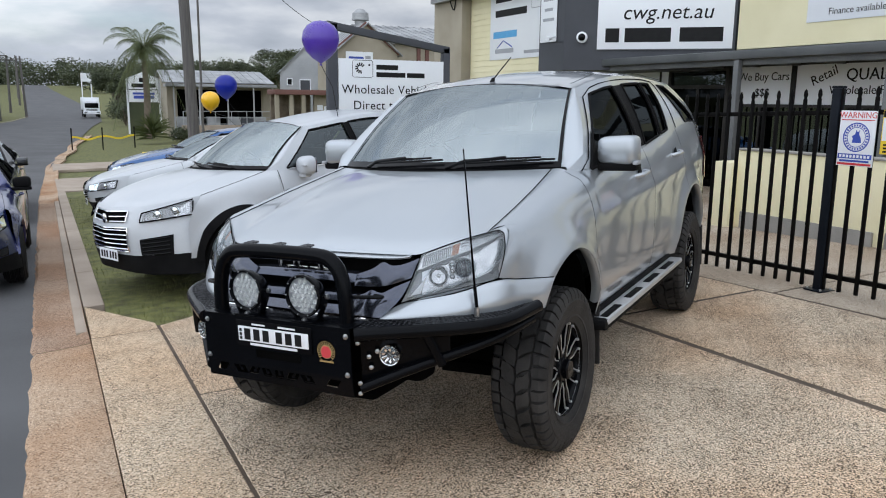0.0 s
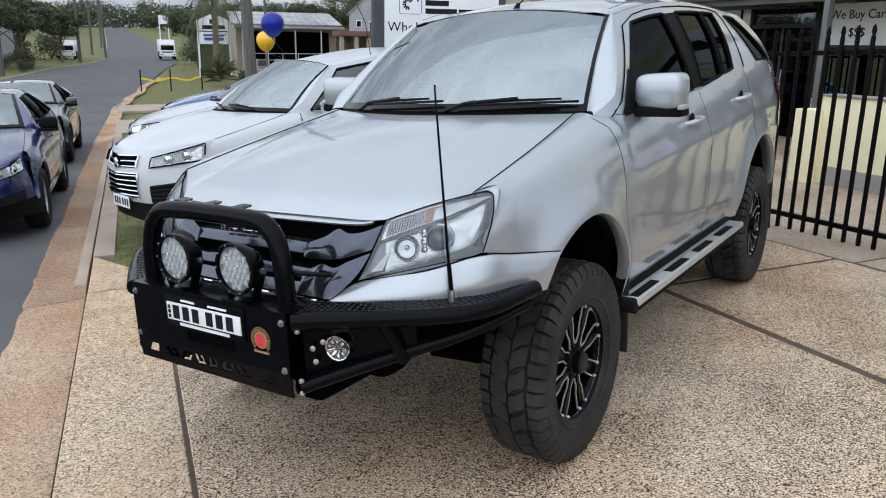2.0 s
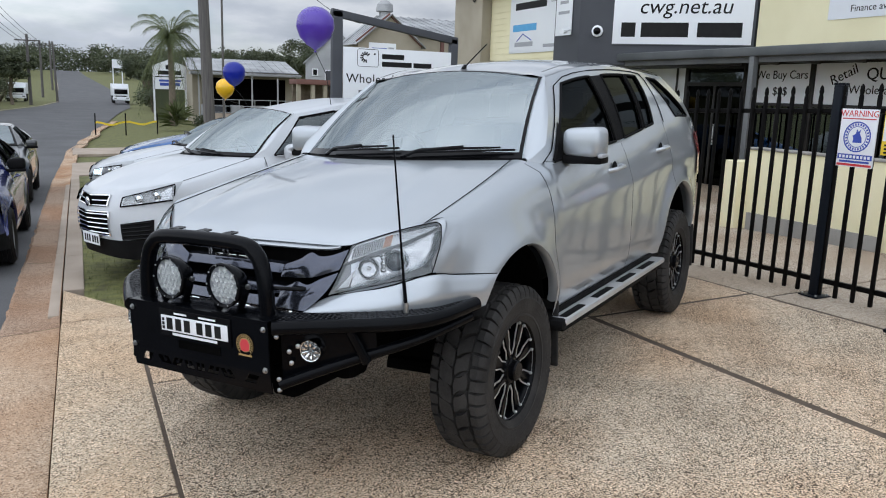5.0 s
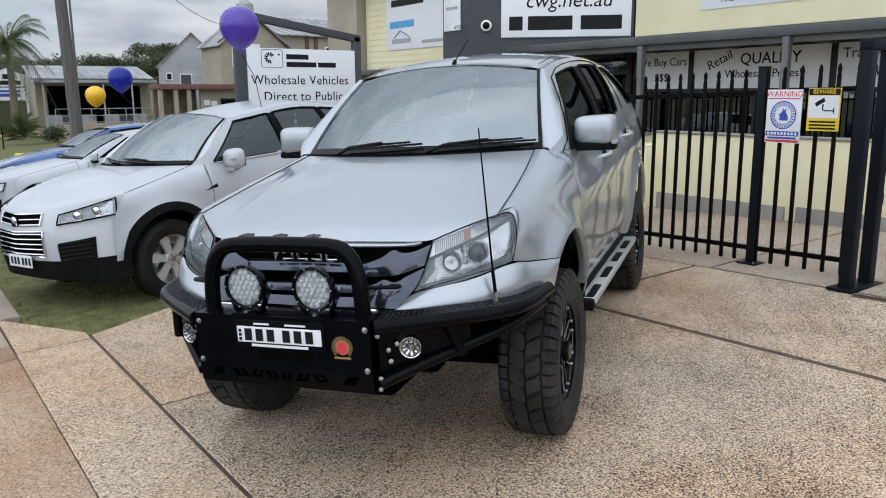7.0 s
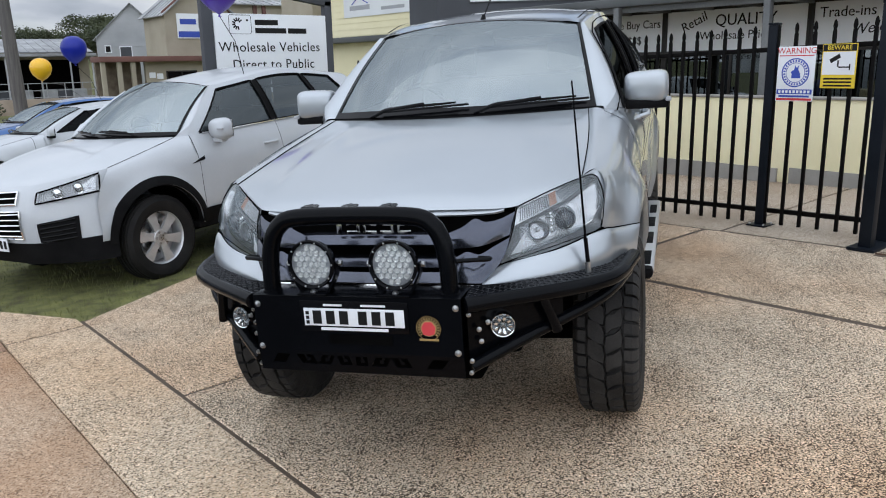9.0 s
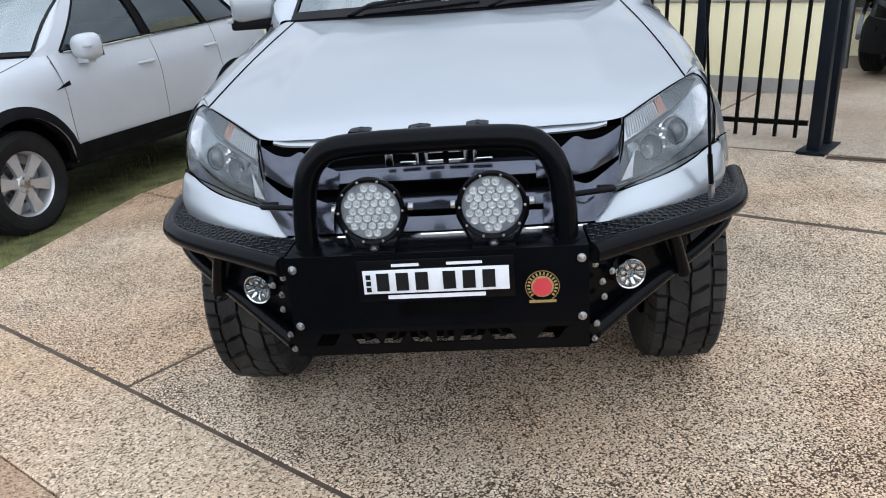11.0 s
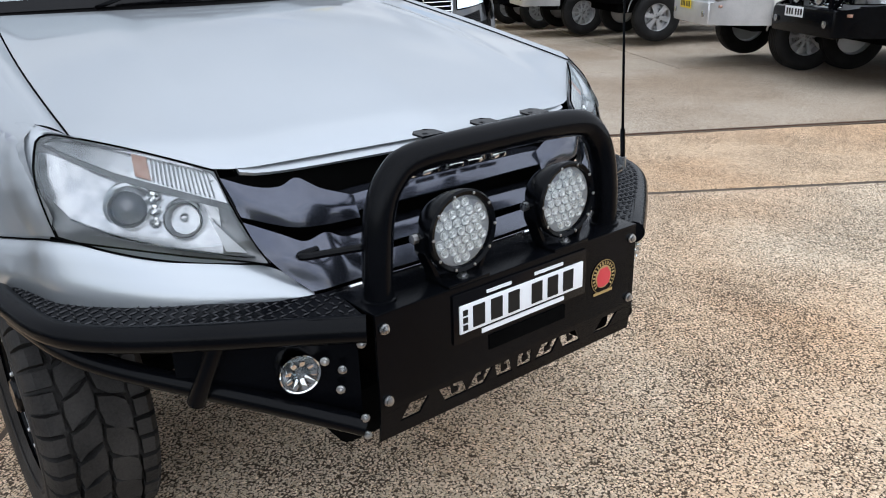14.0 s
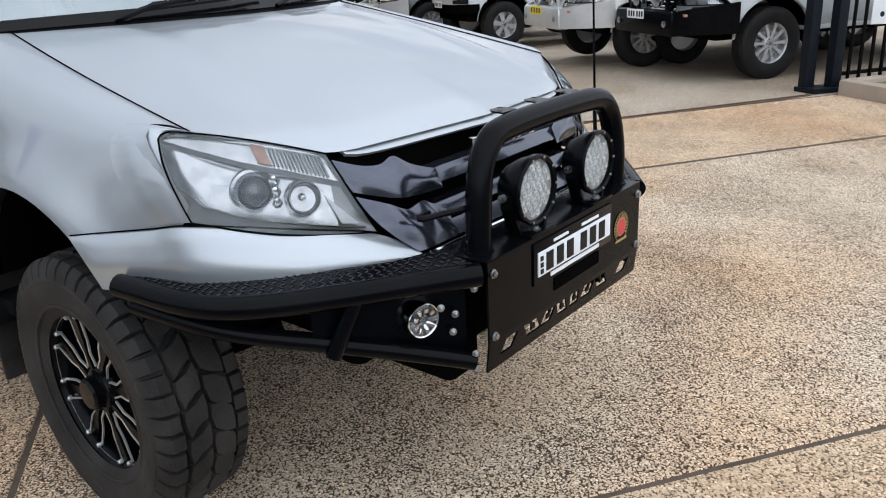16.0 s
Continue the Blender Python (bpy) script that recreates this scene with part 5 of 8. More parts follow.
def wheel(root, x, y, R, w, rim, style, lugs=0, steer=0.0):
    """car > wheel (the rim barrel) > tyre, spokes, cap. The outer face looks along +x, mirrored by turning."""
    key = (R, w, rim, style)
    Q = Matrix.Rotation(radians(90), 4, "Y")
    dark = style in ("black_milled",)
    face = BLACK if dark else ALLOY
    if ("rim",) + key not in WHEEL_CACHE:
        h = w / 2
        bm = lathe([(rim * .97, -h * .85), (rim * .93, -h * .6), (rim * .90, h * .2), (rim * .93, h * .62), (rim * 1.0, h * .80), (rim * 1.035, h * .86), (rim * 1.04, h * .82), (rim * 1.0, h * .72)], 48, Q)
        add_lathe(bm, [(rim * .90, -h * .3), (0.02, -h * .3)], 32, Q)
        me = mesh_of(bm, "wheel", angle=40)
        me.materials.append(face if dark else ALLOY)
        WHEEL_CACHE[("rim",) + key] = me
        n = 8 if dark else (6 if style == "six" else 10)
        bm = bmesh.new()
        xo = h * .62
        if dark:
            pts = [(0.045, -.021), (0.075, -.023), (0.110, -.017), (0.145, -.029), (rim * .97, -.032), (rim * .97, .032), (0.145, .029), (0.110, .017), (0.075, .023), (0.045, .021)]
        elif style == "six":
            pts = [(0.05, -.030), (0.12, -.033), (rim * .95, -.050), (rim * .95, .050), (0.12, .033), (0.05, .030)]
        else:
            pts = [(0.05, -.016), (0.12, -.014), (rim * .95, -.022), (rim * .95, .022), (0.12, .014), (0.05, .016)]
        for i in range(n):
            m = Matrix.Rotation(2 * math.pi * i / n, 4, "X") @ Matrix(((0, 1, 0, xo - .03), (0, 0, 1, 0), (1, 0, 0, 0), (0, 0, 0, 1)))
            add_sheet(bm, [(a, b) for a, b in pts], 0.028, m)
            if dark:
                # raised spine on each spoke, sunk hub side
                add_sheet(bm, [(.06, -.008), (.11, -.006), (.150, -.013), (rim * .96, -.016), (rim * .96, .016), (.150, .013), (.11, .006), (.06, .008)], .010, m @ Matrix.Translation((0, .024, 0)))
        bmesh.ops.recalc_face_normals(bm, faces=bm.faces)
        add_lathe(bm, [(0.075, xo - .05), (0.075, xo - .012), (0.062, xo + .004), (0.0, xo + .004)], 28, Q)
        me = mesh_of(bm, "spokes", angle=30)
        me.materials.append(face)
        WHEEL_CACHE[("spokes",) + key] = me
        bm = bmesh.new()
        if dark:
            for i in range(n):
                R0 = Matrix.Rotation(2 * math.pi * i / n, 4, "X")
                for s in (1, -1):
                    for line, rr in (([(0.070, .0215), (0.076, .0225), (0.110, .0165), (0.145, .0285), (rim * .955, .0315)], .0037),):
                        add_tube(bm, [R0 @ Vector((xo - .0015, s * b, a)) for a, b in line], rr, 4, False)
                gap = [2 * math.pi * (i + .18 + .64 * q / 8) / n for q in range(9)]
                add_tube(bm, [Vector((h * .665, -rim * .955 * math.sin(a), rim * .955 * math.cos(a))) for a in gap], .0026, 4, False)
                for s in (-.36, .36):
                    m = Matrix.Rotation(2 * math.pi * (i + s * .45) / n, 4, "X") @ Matrix.Translation((h * .665, 0, rim * .925)) @ Q
                    add_lathe(bm, [(0.0072, -.004), (0.0072, .005), (0.005, .008), (0.0, .008)], 8, m)
        else:
            for i in range(5):
                a = 2 * math.pi * i / 5
                add_lathe(bm, [(0.012, 0), (0.012, .012), (0.0, .014)], 6, Matrix.Rotation(a, 4, "X") @ Matrix.Translation((xo - .004, 0, 0.048)) @ Q)
        me = mesh_of(bm, "edging", angle=30)
        me.materials.append(MILLED if dark else STEEL)
        WHEEL_CACHE[("edge",) + key] = me
        bm = lathe([(0.066, xo - .012), (0.060, xo + .008), (0.050, xo + .012), (0.047, xo + .034), (0.040, xo + .040), (0.0, xo + .041)] if dark else [(0.030, xo), (0.030, xo + .010), (0.0, xo + .012)], 24, Q)
        me = mesh_of(bm, "hub_cap", angle=30)
        me.materials.append(BLACK_GLOSS if dark else STEEL)
        WHEEL_CACHE[("cap",) + key] = me
        bm = lathe([(rim * .62, -h * .1), (rim * .62, 0), (0.05, 0)], 32, Q)
        me = mesh_of(bm, "brake_disc", angle=30)
        me.materials.append(STEEL)
        WHEEL_CACHE[("disc",) + key] = me
    wh = new("wheel", WHEEL_CACHE[("rim",) + key])
    wh.parent = root
    wh.matrix_local = Matrix.Translation((x, y, R)) @ Matrix.Rotation(radians((0 if x > 0 else 180) + steer), 4, "Z") @ Matrix.Rotation(0.3, 4, "X")
    for nm, me in (("tyre", tyre_mesh(("tyre",) + key, R, w, rim, lugs)), ("spokes", WHEEL_CACHE[("spokes",) + key]), ("spoke_edging", WHEEL_CACHE[("edge",) + key]), ("hub_cap", WHEEL_CACHE[("cap",) + key]), ("brake_disc", WHEEL_CACHE[("disc",) + key])):
        o = new(nm, me)
        o.parent = wh
    if lugs:
        o = tagged(new("tread", WHEEL_CACHE[("tread",) + key]), kind="stuff")
        o.parent = wh


def seat(root, x, y, z, mat):
    bm = bmesh.new()
    add_box(bm, (-.25, -.25, 0), (.25, .25, .16), 0.05)
    add_box(bm, (-.25, -.07, 0), (.25, .07, .62), 0.06, Matrix.Translation((0, .24, .12)) @ Matrix.Rotation(radians(-14), 4, "X"))
    add_box(bm, (-.13, -.05, 0), (.13, .05, .19), 0.05, Matrix.Translation((0, .40, .76)) @ Matrix.Rotation(radians(-10), 4, "X"))
    bmesh.ops.transform(bm, matrix=Matrix.Translation((x, y, z)), verts=bm.verts)
    part("seat", bm, mat, root)


def cabin(root, S, mat, pale=None):
    """Dashboard, seats, wheel: what shows through the windscreen."""
    H, C = S["H"], S["C"]
    z = C[1] - 0.05
    part("dashboard", box((-H[0] + .04, C[0] + 0.16, z - .30), (H[0] - .04, C[0] + 0.75, z), 0.06), mat, root)
    for x in (-.37, .37):
        seat(root, x, C[0] + 1.35, z - .55, pale or mat)
    part("rear_seat", box((-.62, C[0] + 2.05, z - .5), (.62, C[0] + 2.3, z + .18), 0.08), pale or mat, root)
    Q = Matrix.Translation((-.37, C[0] + 0.86, z + .02)) @ Matrix.Rotation(radians(-65), 4, "X")
    bm = lathe([(0.18 + 0.015 * math.cos(a), 0.015 * math.sin(a)) for a in [k * math.pi / 3 for k in range(7)]], 28, Q)
    add_box(bm, (-.17, -.02, -.02), (.17, .02, .01), 0.008, Q)
    part("steering_wheel", bm, TRIM, root)
    part("interior_mirror", box((-.12, -.015, -.035), (.12, .015, .035), 0.012, Matrix.Translation((0, S["WSC"][0] - .08, S["WSC"][1] - .10))), TRIM, root)
    part("headlining", box((-S["rx"] + .06, S["WS"][1] + .05, S["WS"][2] - .06), (S["rx"] - .06, S["RE"][0] - .1, S["WS"][2] - .045)), CABIN, root)
    part("floor_pan", box((-H[0], C[0] + .3, S["sill"] + .12), (H[0], S["tail"] - .3, S["sill"] + .16)), CABIN, root)


def fascia_fn(S, G):
    """Front bumper surface of an everyday car: from the bonnet's front edge round to the front arches."""
    F, bz, bx = G["F"], S["bz"], S["hw"] - 0.03
    yn = S["front"]
    def f(u, v, off=0.0):
        uu = 2 * u - 1
        a = F(uu)
        k = abs(uu)
        yb = yn + 0.05 + (-(S["ar"]) + 0.02 - yn - 0.05) * k ** 3.2
        xb = math.copysign(bx * min(1, k ** 0.92 * 1.02), uu)
        t = v
        p = list(mix3(a, (xb, yb, bz), t))
        bulge = math.sin(math.pi * min(1, t ** 0.8)) * S.get("bulge", 0.10)
        p[1] -= bulge * (1 - k ** 4)
        p[0] += math.copysign(bulge * 0.55 * k ** 3 * (1 - k ** 8), uu)
        if off:
            n = Vector((math.copysign(k ** 2.2, uu), -1 + 0.75 * k ** 2, 0.15)).normalized()
            p = [c + off * d for c, d in zip(p, n)]
        return tuple(p)
    return f


def region(fa, u0, u1, v0, v1, off, nu=10, nv=6, skew=(0, 0, 0, 0), both=False):
    """A piece of a surface fa, in its own u, v, lifted by off; skew moves v at (u0,v0), (u1,v0), (u1,v1), (u0,v1)."""
    def f(u, v):
        va = v0 + skew[0] + (skew[1] - skew[0]) * u
        vb = v1 + skew[3] + (skew[2] - skew[3]) * u
        return fa(u0 + (u1 - u0) * u, va + (vb - va) * v, off)
    bm = bmesh.new()
    add_patch(bm, f, nu, nv)
    if both:
        add_patch(bm, lambda u, v: (lambda p: (-p[0], p[1], p[2]))(f(u, v)), nu, nv, True)
    return bm


def plate(root, m, w=0.372, h=0.107, yellow=False, n=6):
    """A number plate, its characters as plain bars."""
    p = part("number_plate", box((-w / 2, -0.004, -h / 2), (w / 2, 0.004, h / 2), 0.002, m), INK_YELLOW if yellow else SIGN_WHITE, root, "number plate with plain bars")
    for k in range(n):
        x = -w * .36 + k * w * .145 + (0.02 if k > n / 2 - 1 else 0)
        part("bar", box((x - w * .045, -0.0055, -h * .30), (x + w * .045, -0.0035, h * .30), 0, m), INK, p)


def lamp_edge(fa, a, b, v0, v1, sk, t):
    """A point on the rim of a skewed lamp, t from 0 to 1 round it."""
    s = 4 * (t % 1)
    k, f = int(s), s - int(s)
    u, v = ((f, 0), (1, f), (1 - f, 1), (0, 1 - f))[k]
    d = (sk[0] * (1 - u) + sk[1] * u) * (1 - v) + (sk[3] * (1 - u) + sk[2] * u) * v
    return fa(a + (b - a) * u, v0 + (v1 - v0) * v + d, .030)


def everyday_front(root, S, G, paint, grille, lamp, intake=True, low=0.72, fog=None):
    """Bumper, grille, headlights of an everyday car. grille: (half width, v0, v1, slats); lamp: (u0, u1, v0, v1, skew)."""
    fa = fascia_fn(S, G)
    part("bumper", patch(lambda u, v: fa(u, v * low), 40, 16), paint, root)
    part("lower_bumper", patch(lambda u, v: fa(u, low + (1 - low) * v, 0.004), 40, 6), S.get("low_mat", TRIM), root)
    for gw, a, b, n in grille:
        gr = part("grille", region(fa, .5 - gw, .5 + gw, a, b, 0.006, 16, 4), SHADE_BLACK, root)
        for k in range(n):
            v = a + (b - a) * (k + .5) / n
            part("slat", tube([fa(.5 - gw + 2 * gw * t / 12, v, 0.014) for t in range(13)], 0.0075, 5), CHROME, gr)
        part("surround", tube([fa(.5 - gw + 2 * gw * t / 12, a, 0.01) for t in range(13)] + [fa(.5 + gw, a + (b - a) * t / 4, .01) for t in range(1, 5)] + [fa(.5 + gw - 2 * gw * t / 12, b, 0.01) for t in range(1, 13)] + [fa(.5 - gw, b - (b - a) * t / 4, .01) for t in range(1, 5)], 0.009, 5), CHROME, gr)
    u0, u1, v0, v1, sk = lamp
    for m in (1, -1):
        a, b = (u0, u1) if m > 0 else (1 - u0, 1 - u1)
        h = part("headlight", region(fa, a, b, v0, v1, 0.006, 10, 6, sk), LAMP_BEZEL, root)
        part("reflector", region(fa, a + (b - a) * .72, a + (b - a) * .95, v0 + .012, v1 - .02, 0.012, 10, 6, sk), LAMP_BOWL, h)
        for t in (.35, .68):
            c = Vector(fa(a + (b - a) * t, (v0 + v1) / 2 + (sk[0] + sk[3]) / 2 * (1 - t) + (sk[1] + sk[2]) / 2 * t, 0.012))
            part("projector", lathe([(0.045, 0), (0.048, .012), (0.036, .010), (0.032, .016), (0.0, .024)], 20, Matrix.Translation(c) @ Matrix.Rotation(radians(90), 4, "X") @ Matrix.Rotation(radians(m * 25), 4, "Y")), CHROME, h)
        part("lens", region(fa, a, b, v0, v1, 0.034, 10, 6, sk), CLEAR, h).visible_shadow = False
        part("lamp_seal", tube([lamp_edge(fa, a, b, v0, v1, sk, t / 28) for t in range(29)], .007, 5, False), SHADE_BLACK, h)
        if intake:
            f0, f1, g0, g1 = fog or (.27, .42, low - .17, low - .02)
            fr = part("fog_recess", region(fa, .5 + m * f0, .5 + m * f1, g0, g1, 0.006, 8, 4, (.03, 0, .01, 0)), TRIM, root)
            for k in range(5):
                v = g0 + .03 + (g1 - g0 - .05) * k / 4
                part("slat", tube([fa(.5 + m * (f0 + .012 + (f1 - f0 - .024) * t / 5), v + .015 * (1 - t / 5), 0.012) for t in range(6)], 0.006, 5), BLACK_GLOSS, fr)
    plate(root, Matrix.Translation(Vector(fa(.5, low + .02, 0.03))))
    return fa


# ---- the silver off-road wagon ----
wagon = thing("silver_wagon", "silver off-road wagon with black bull bar and mud tyres", "car",
              on_ground(0.919, -1.009, -55.46))
SW = dict(wb=2.845, sill=0.56, ac=0.595, ar=0.395, ay=.03, ac2=.575, ar2=0.45, ay2=-.04, hw=0.905, tail=3.80, front=-0.85,
          A=(0.768, -0.41, 1.158), H=(0.735, 0.47, 1.322), Ah=(.728, -.490, 1.140), Hh=(.662, .44, 1.330), C=(0.16, 1.335), Fc=(-0.77, 1.085), F1=(0.45, -0.71, 1.078), F2=(0.51, -0.69, 1.08),
          WS=(0.566, 1.03, 1.750), WSC=(0.94, 1.795), rail=[(1.40, 1.812)], RM=(2.2, 1.845), RE=(3.45, 1.81), rx=0.622, rail_out=.02, seal=.012, bx=0.818, roof_crown=.085,
          belt=[(0.62, 1.300), (1.74, 1.368), (2.49, 1.458), (3.1, 1.492), (3.9, 1.47)], seams=[0.44, 1.69, 2.62], nose_in=0.068, slant=.15, nose_low=.80, arch_end=.80, flare=0.038, crown=0.040,
          windows=[(0.625, 1.60, 1.15, 1.53), (1.765, 2.16, 1.755, 2.24), (2.20, 2.40, 2.28, 2.54), (3.00, 3.40, 2.84, 3.10)], body_pillars=(2,),
          wipers=[(-0.52, 0.17), (0.28, 0.96)], crease=0.006, nose=0.014, v0=.03, v1=0.875, roll=0.50, sill_mat=TRIM, under_front=-.22, front_glass=DOOR_GLASS)
SG = shell(wagon, SILVER, SW)
cabin(wagon, SW, CABIN, CABIN_PALE)
mirror_pair(wagon, SILVER, (0.925, 0.81, 1.405), (0.228, 0.185, 0.160), square=.43)
for m in (1, -1):
    part("mirror_corner_trim", patch(lambda u, v, m=m: (lambda p: (m * p[0], p[1], p[2]))(SG["gh"](.612 + .20 * u + .55 * (.42 * v * (1 - u * .9)), .035 + .42 * v * (1 - u * .9), .004)), 6, 8, flip=m < 0), TRIM, wagon)
    part("mirror_indicator", box((1.015, .71, 1.330), (1.045, .79, 1.350), .008, Matrix.Diagonal((m, 1, 1, 1))), INK_GREY, wagon)
    part("roof_channel", patch(lambda u, v, m=m: (lambda p: (m * (p[0] - .030 - .012 * v), p[1], p[2] + .0265 - .0 * v))(SG["gh"](1.06 + 2.30 * u, 1.0)), 40, 1, flip=m < 0), TRIM, wagon)
for x, y in ((.79, .010), (-.772, -.048), (.79, 2.862), (-.775, 2.845)):
    wheel(wagon, x, y, 0.400, 0.266, 0.238, "black_milled", lugs=30)


def side_detail(y0, y1, z0, z1, off, n=8, m=1):
    return patch(lambda u, v: (lambda y, z: (m * (SG["side"](y, z) + off), y, z))(y0 + (y1 - y0) * u, z0 + (z1 - z0) * v), n, 4, flip=m < 0)


for m in (1, -1):
    for y, z in ((1.43, 1.222), (2.40, 1.287)):
        x = SG["side"](y, z)
        h = part("door_handle", tube(smooth_path([(m * (x - .005), y - .10, z - .01), (m * (x + .035), y - .075, z), (m * (x + .04), y, z + .006), (m * (x + .035), y + .07, z + .008), (m * (x - .005), y + .10, z + .006)], 4), 0.014, 8), SILVER, wagon)
        part("handle_recess", lathe([(0.0, .001), (0.045, .003), (0.055, 0)], 20, Matrix.Translation((m * (x + .001), y - .01, z - .012)) @ Matrix.Rotation(radians(m * 90), 4, "Y")), TRIM, h)
    # side step
    st = part("side_step", box((0.80, 0.46, 0.502), (0.962, 2.30, 0.537), 0.014, Matrix.Diagonal((m, 1, 1, 1))), ALLOY, wagon, "polished alloy side step with black pads")
    for y in (0.66, 1.12, 1.56, 1.98):
        part("tread_pad", box((0.900, y - .15, 0.533), (0.944, y + .13, 0.540), 0.006, Matrix.Diagonal((m, 1, 1, 1))), TRIM, st)
    part("underside", box((0.80, 0.47, 0.470), (0.945, 2.29, 0.503), .006, Matrix.Diagonal((m, 1, 1, 1))), TRIM, st)
    part("end_cap", box((0.80, 0.42, 0.485), (0.960, 0.50, 0.541), 0.025, Matrix.Diagonal((m, 1, 1, 1))), TRIM, st)
    for y in (0.75, 1.95):
        part("bracket", box((0.6, y - .03, 0.46), (0.9, y + .03, 0.50), 0.008, Matrix.Diagonal((m, 1, 1, 1))), SHADE_BLACK, st)
    # tail lamp
    part("tail_lamp", side_detail(3.42, 3.84, 1.02, 1.36, 0.012, m=m), RED_LENS, wagon, "red tail lamp lens")
    # mud flap behind the front wheel
    part("mud_flap", box((0.66, 0.50, 0.27), (0.90, 0.52, 0.62), 0.01, Matrix.Diagonal((m, 1, 1, 1))), RUBBER, wagon)
    part("mud_flap", box((0.66, 3.38, 0.27), (0.90, 3.40, 0.62), 0.01, Matrix.Diagonal((m, 1, 1, 1))), RUBBER, wagon)
for m in (1, -1):
    line = [SG["gh"](.545 + .575 * v, v, .004) for v in (0, .15, .3, .45, .6, .75, .88)] + [SG["gh"](1.20, .945, .004)] + [SG["gh"](y, .95, .004) for y in (1.35, 1.6, 1.9, 2.2, 2.5)] + [SG["gh"](2.70, .93, .004)] + [SG["gh"](2.74 - .10 * (1 - v), v, .004) for v in (.8, .5, .2, 0)]
    part("door_seam", tube([(m * p[0], p[1], p[2]) for p in line], .0030, 5, False), SHADE_BLACK, wagon)
part("roof_aerial", tube([(0, 1.14, 1.80), (0.0, 1.17, 1.84)], 0.022, 10, taper=0.010), TRIM, wagon)
part("roof_aerial", tube([(0, 1.16, 1.83), (0.0, 1.45, 1.98)], 0.004, 6), TRIM, wagon)

# front end
LB, LC = (0.519, -0.697, 1.068), (0.467, -0.790, 0.880)
LA, LD = (0.792, -0.404, 1.150), (0.803, -0.557, 0.960)


def lamp_face(u, v, off=0.0):
    """u from the inner end to the rear corner, v from the top edge down."""
    k1, k2 = max(0, (u - .80) / .20), max(0, (.40 - v) / .40)
    u, v = u - .055 * k1 * k1 * k2, v + .09 * k1 * k1 * k2 * k2
    t = mix3(LB, LA, u)
    b = mix3(LC, LD, u)
    p = Vector(mix3(t, b, v))
    n = Vector((0.70, -0.70, 0.12)).normalized()
    k = 0.036 * math.sin(math.pi * u) * (.3 + .7 * min(1, 2.5 * v)) + 0.018 * math.sin(math.pi * v)
    p += n * (k + off)
    p.z += 0.020 * math.sin(math.pi * u) * (0.5 - v)
    if u > .85:
        p += Vector((0, -1, 0)) * ((u - .85) / .15) ** 2 * .028 * (1 - v)
    return tuple(p)


def lamp_in(u, v, lift=0.0):
    """The lamp's bowl: close to the lens along its rim, deep in the middle."""
    d = max(0, math.sin(math.pi * u) * math.sin(math.pi * v)) ** .5
    return lamp_face(u, v, -0.008 - 0.050 * d + lift)


def band(u):
    """Lower edge of the indicator strip."""
    return lin_at([(0, .36), (.30, .29), (.55, .25), (.8, .17), (1, .06)], u)


def flipx(f, m):
    return lambda u, v: (lambda p: (m * p[0], p[1], p[2]))(f(u, v))


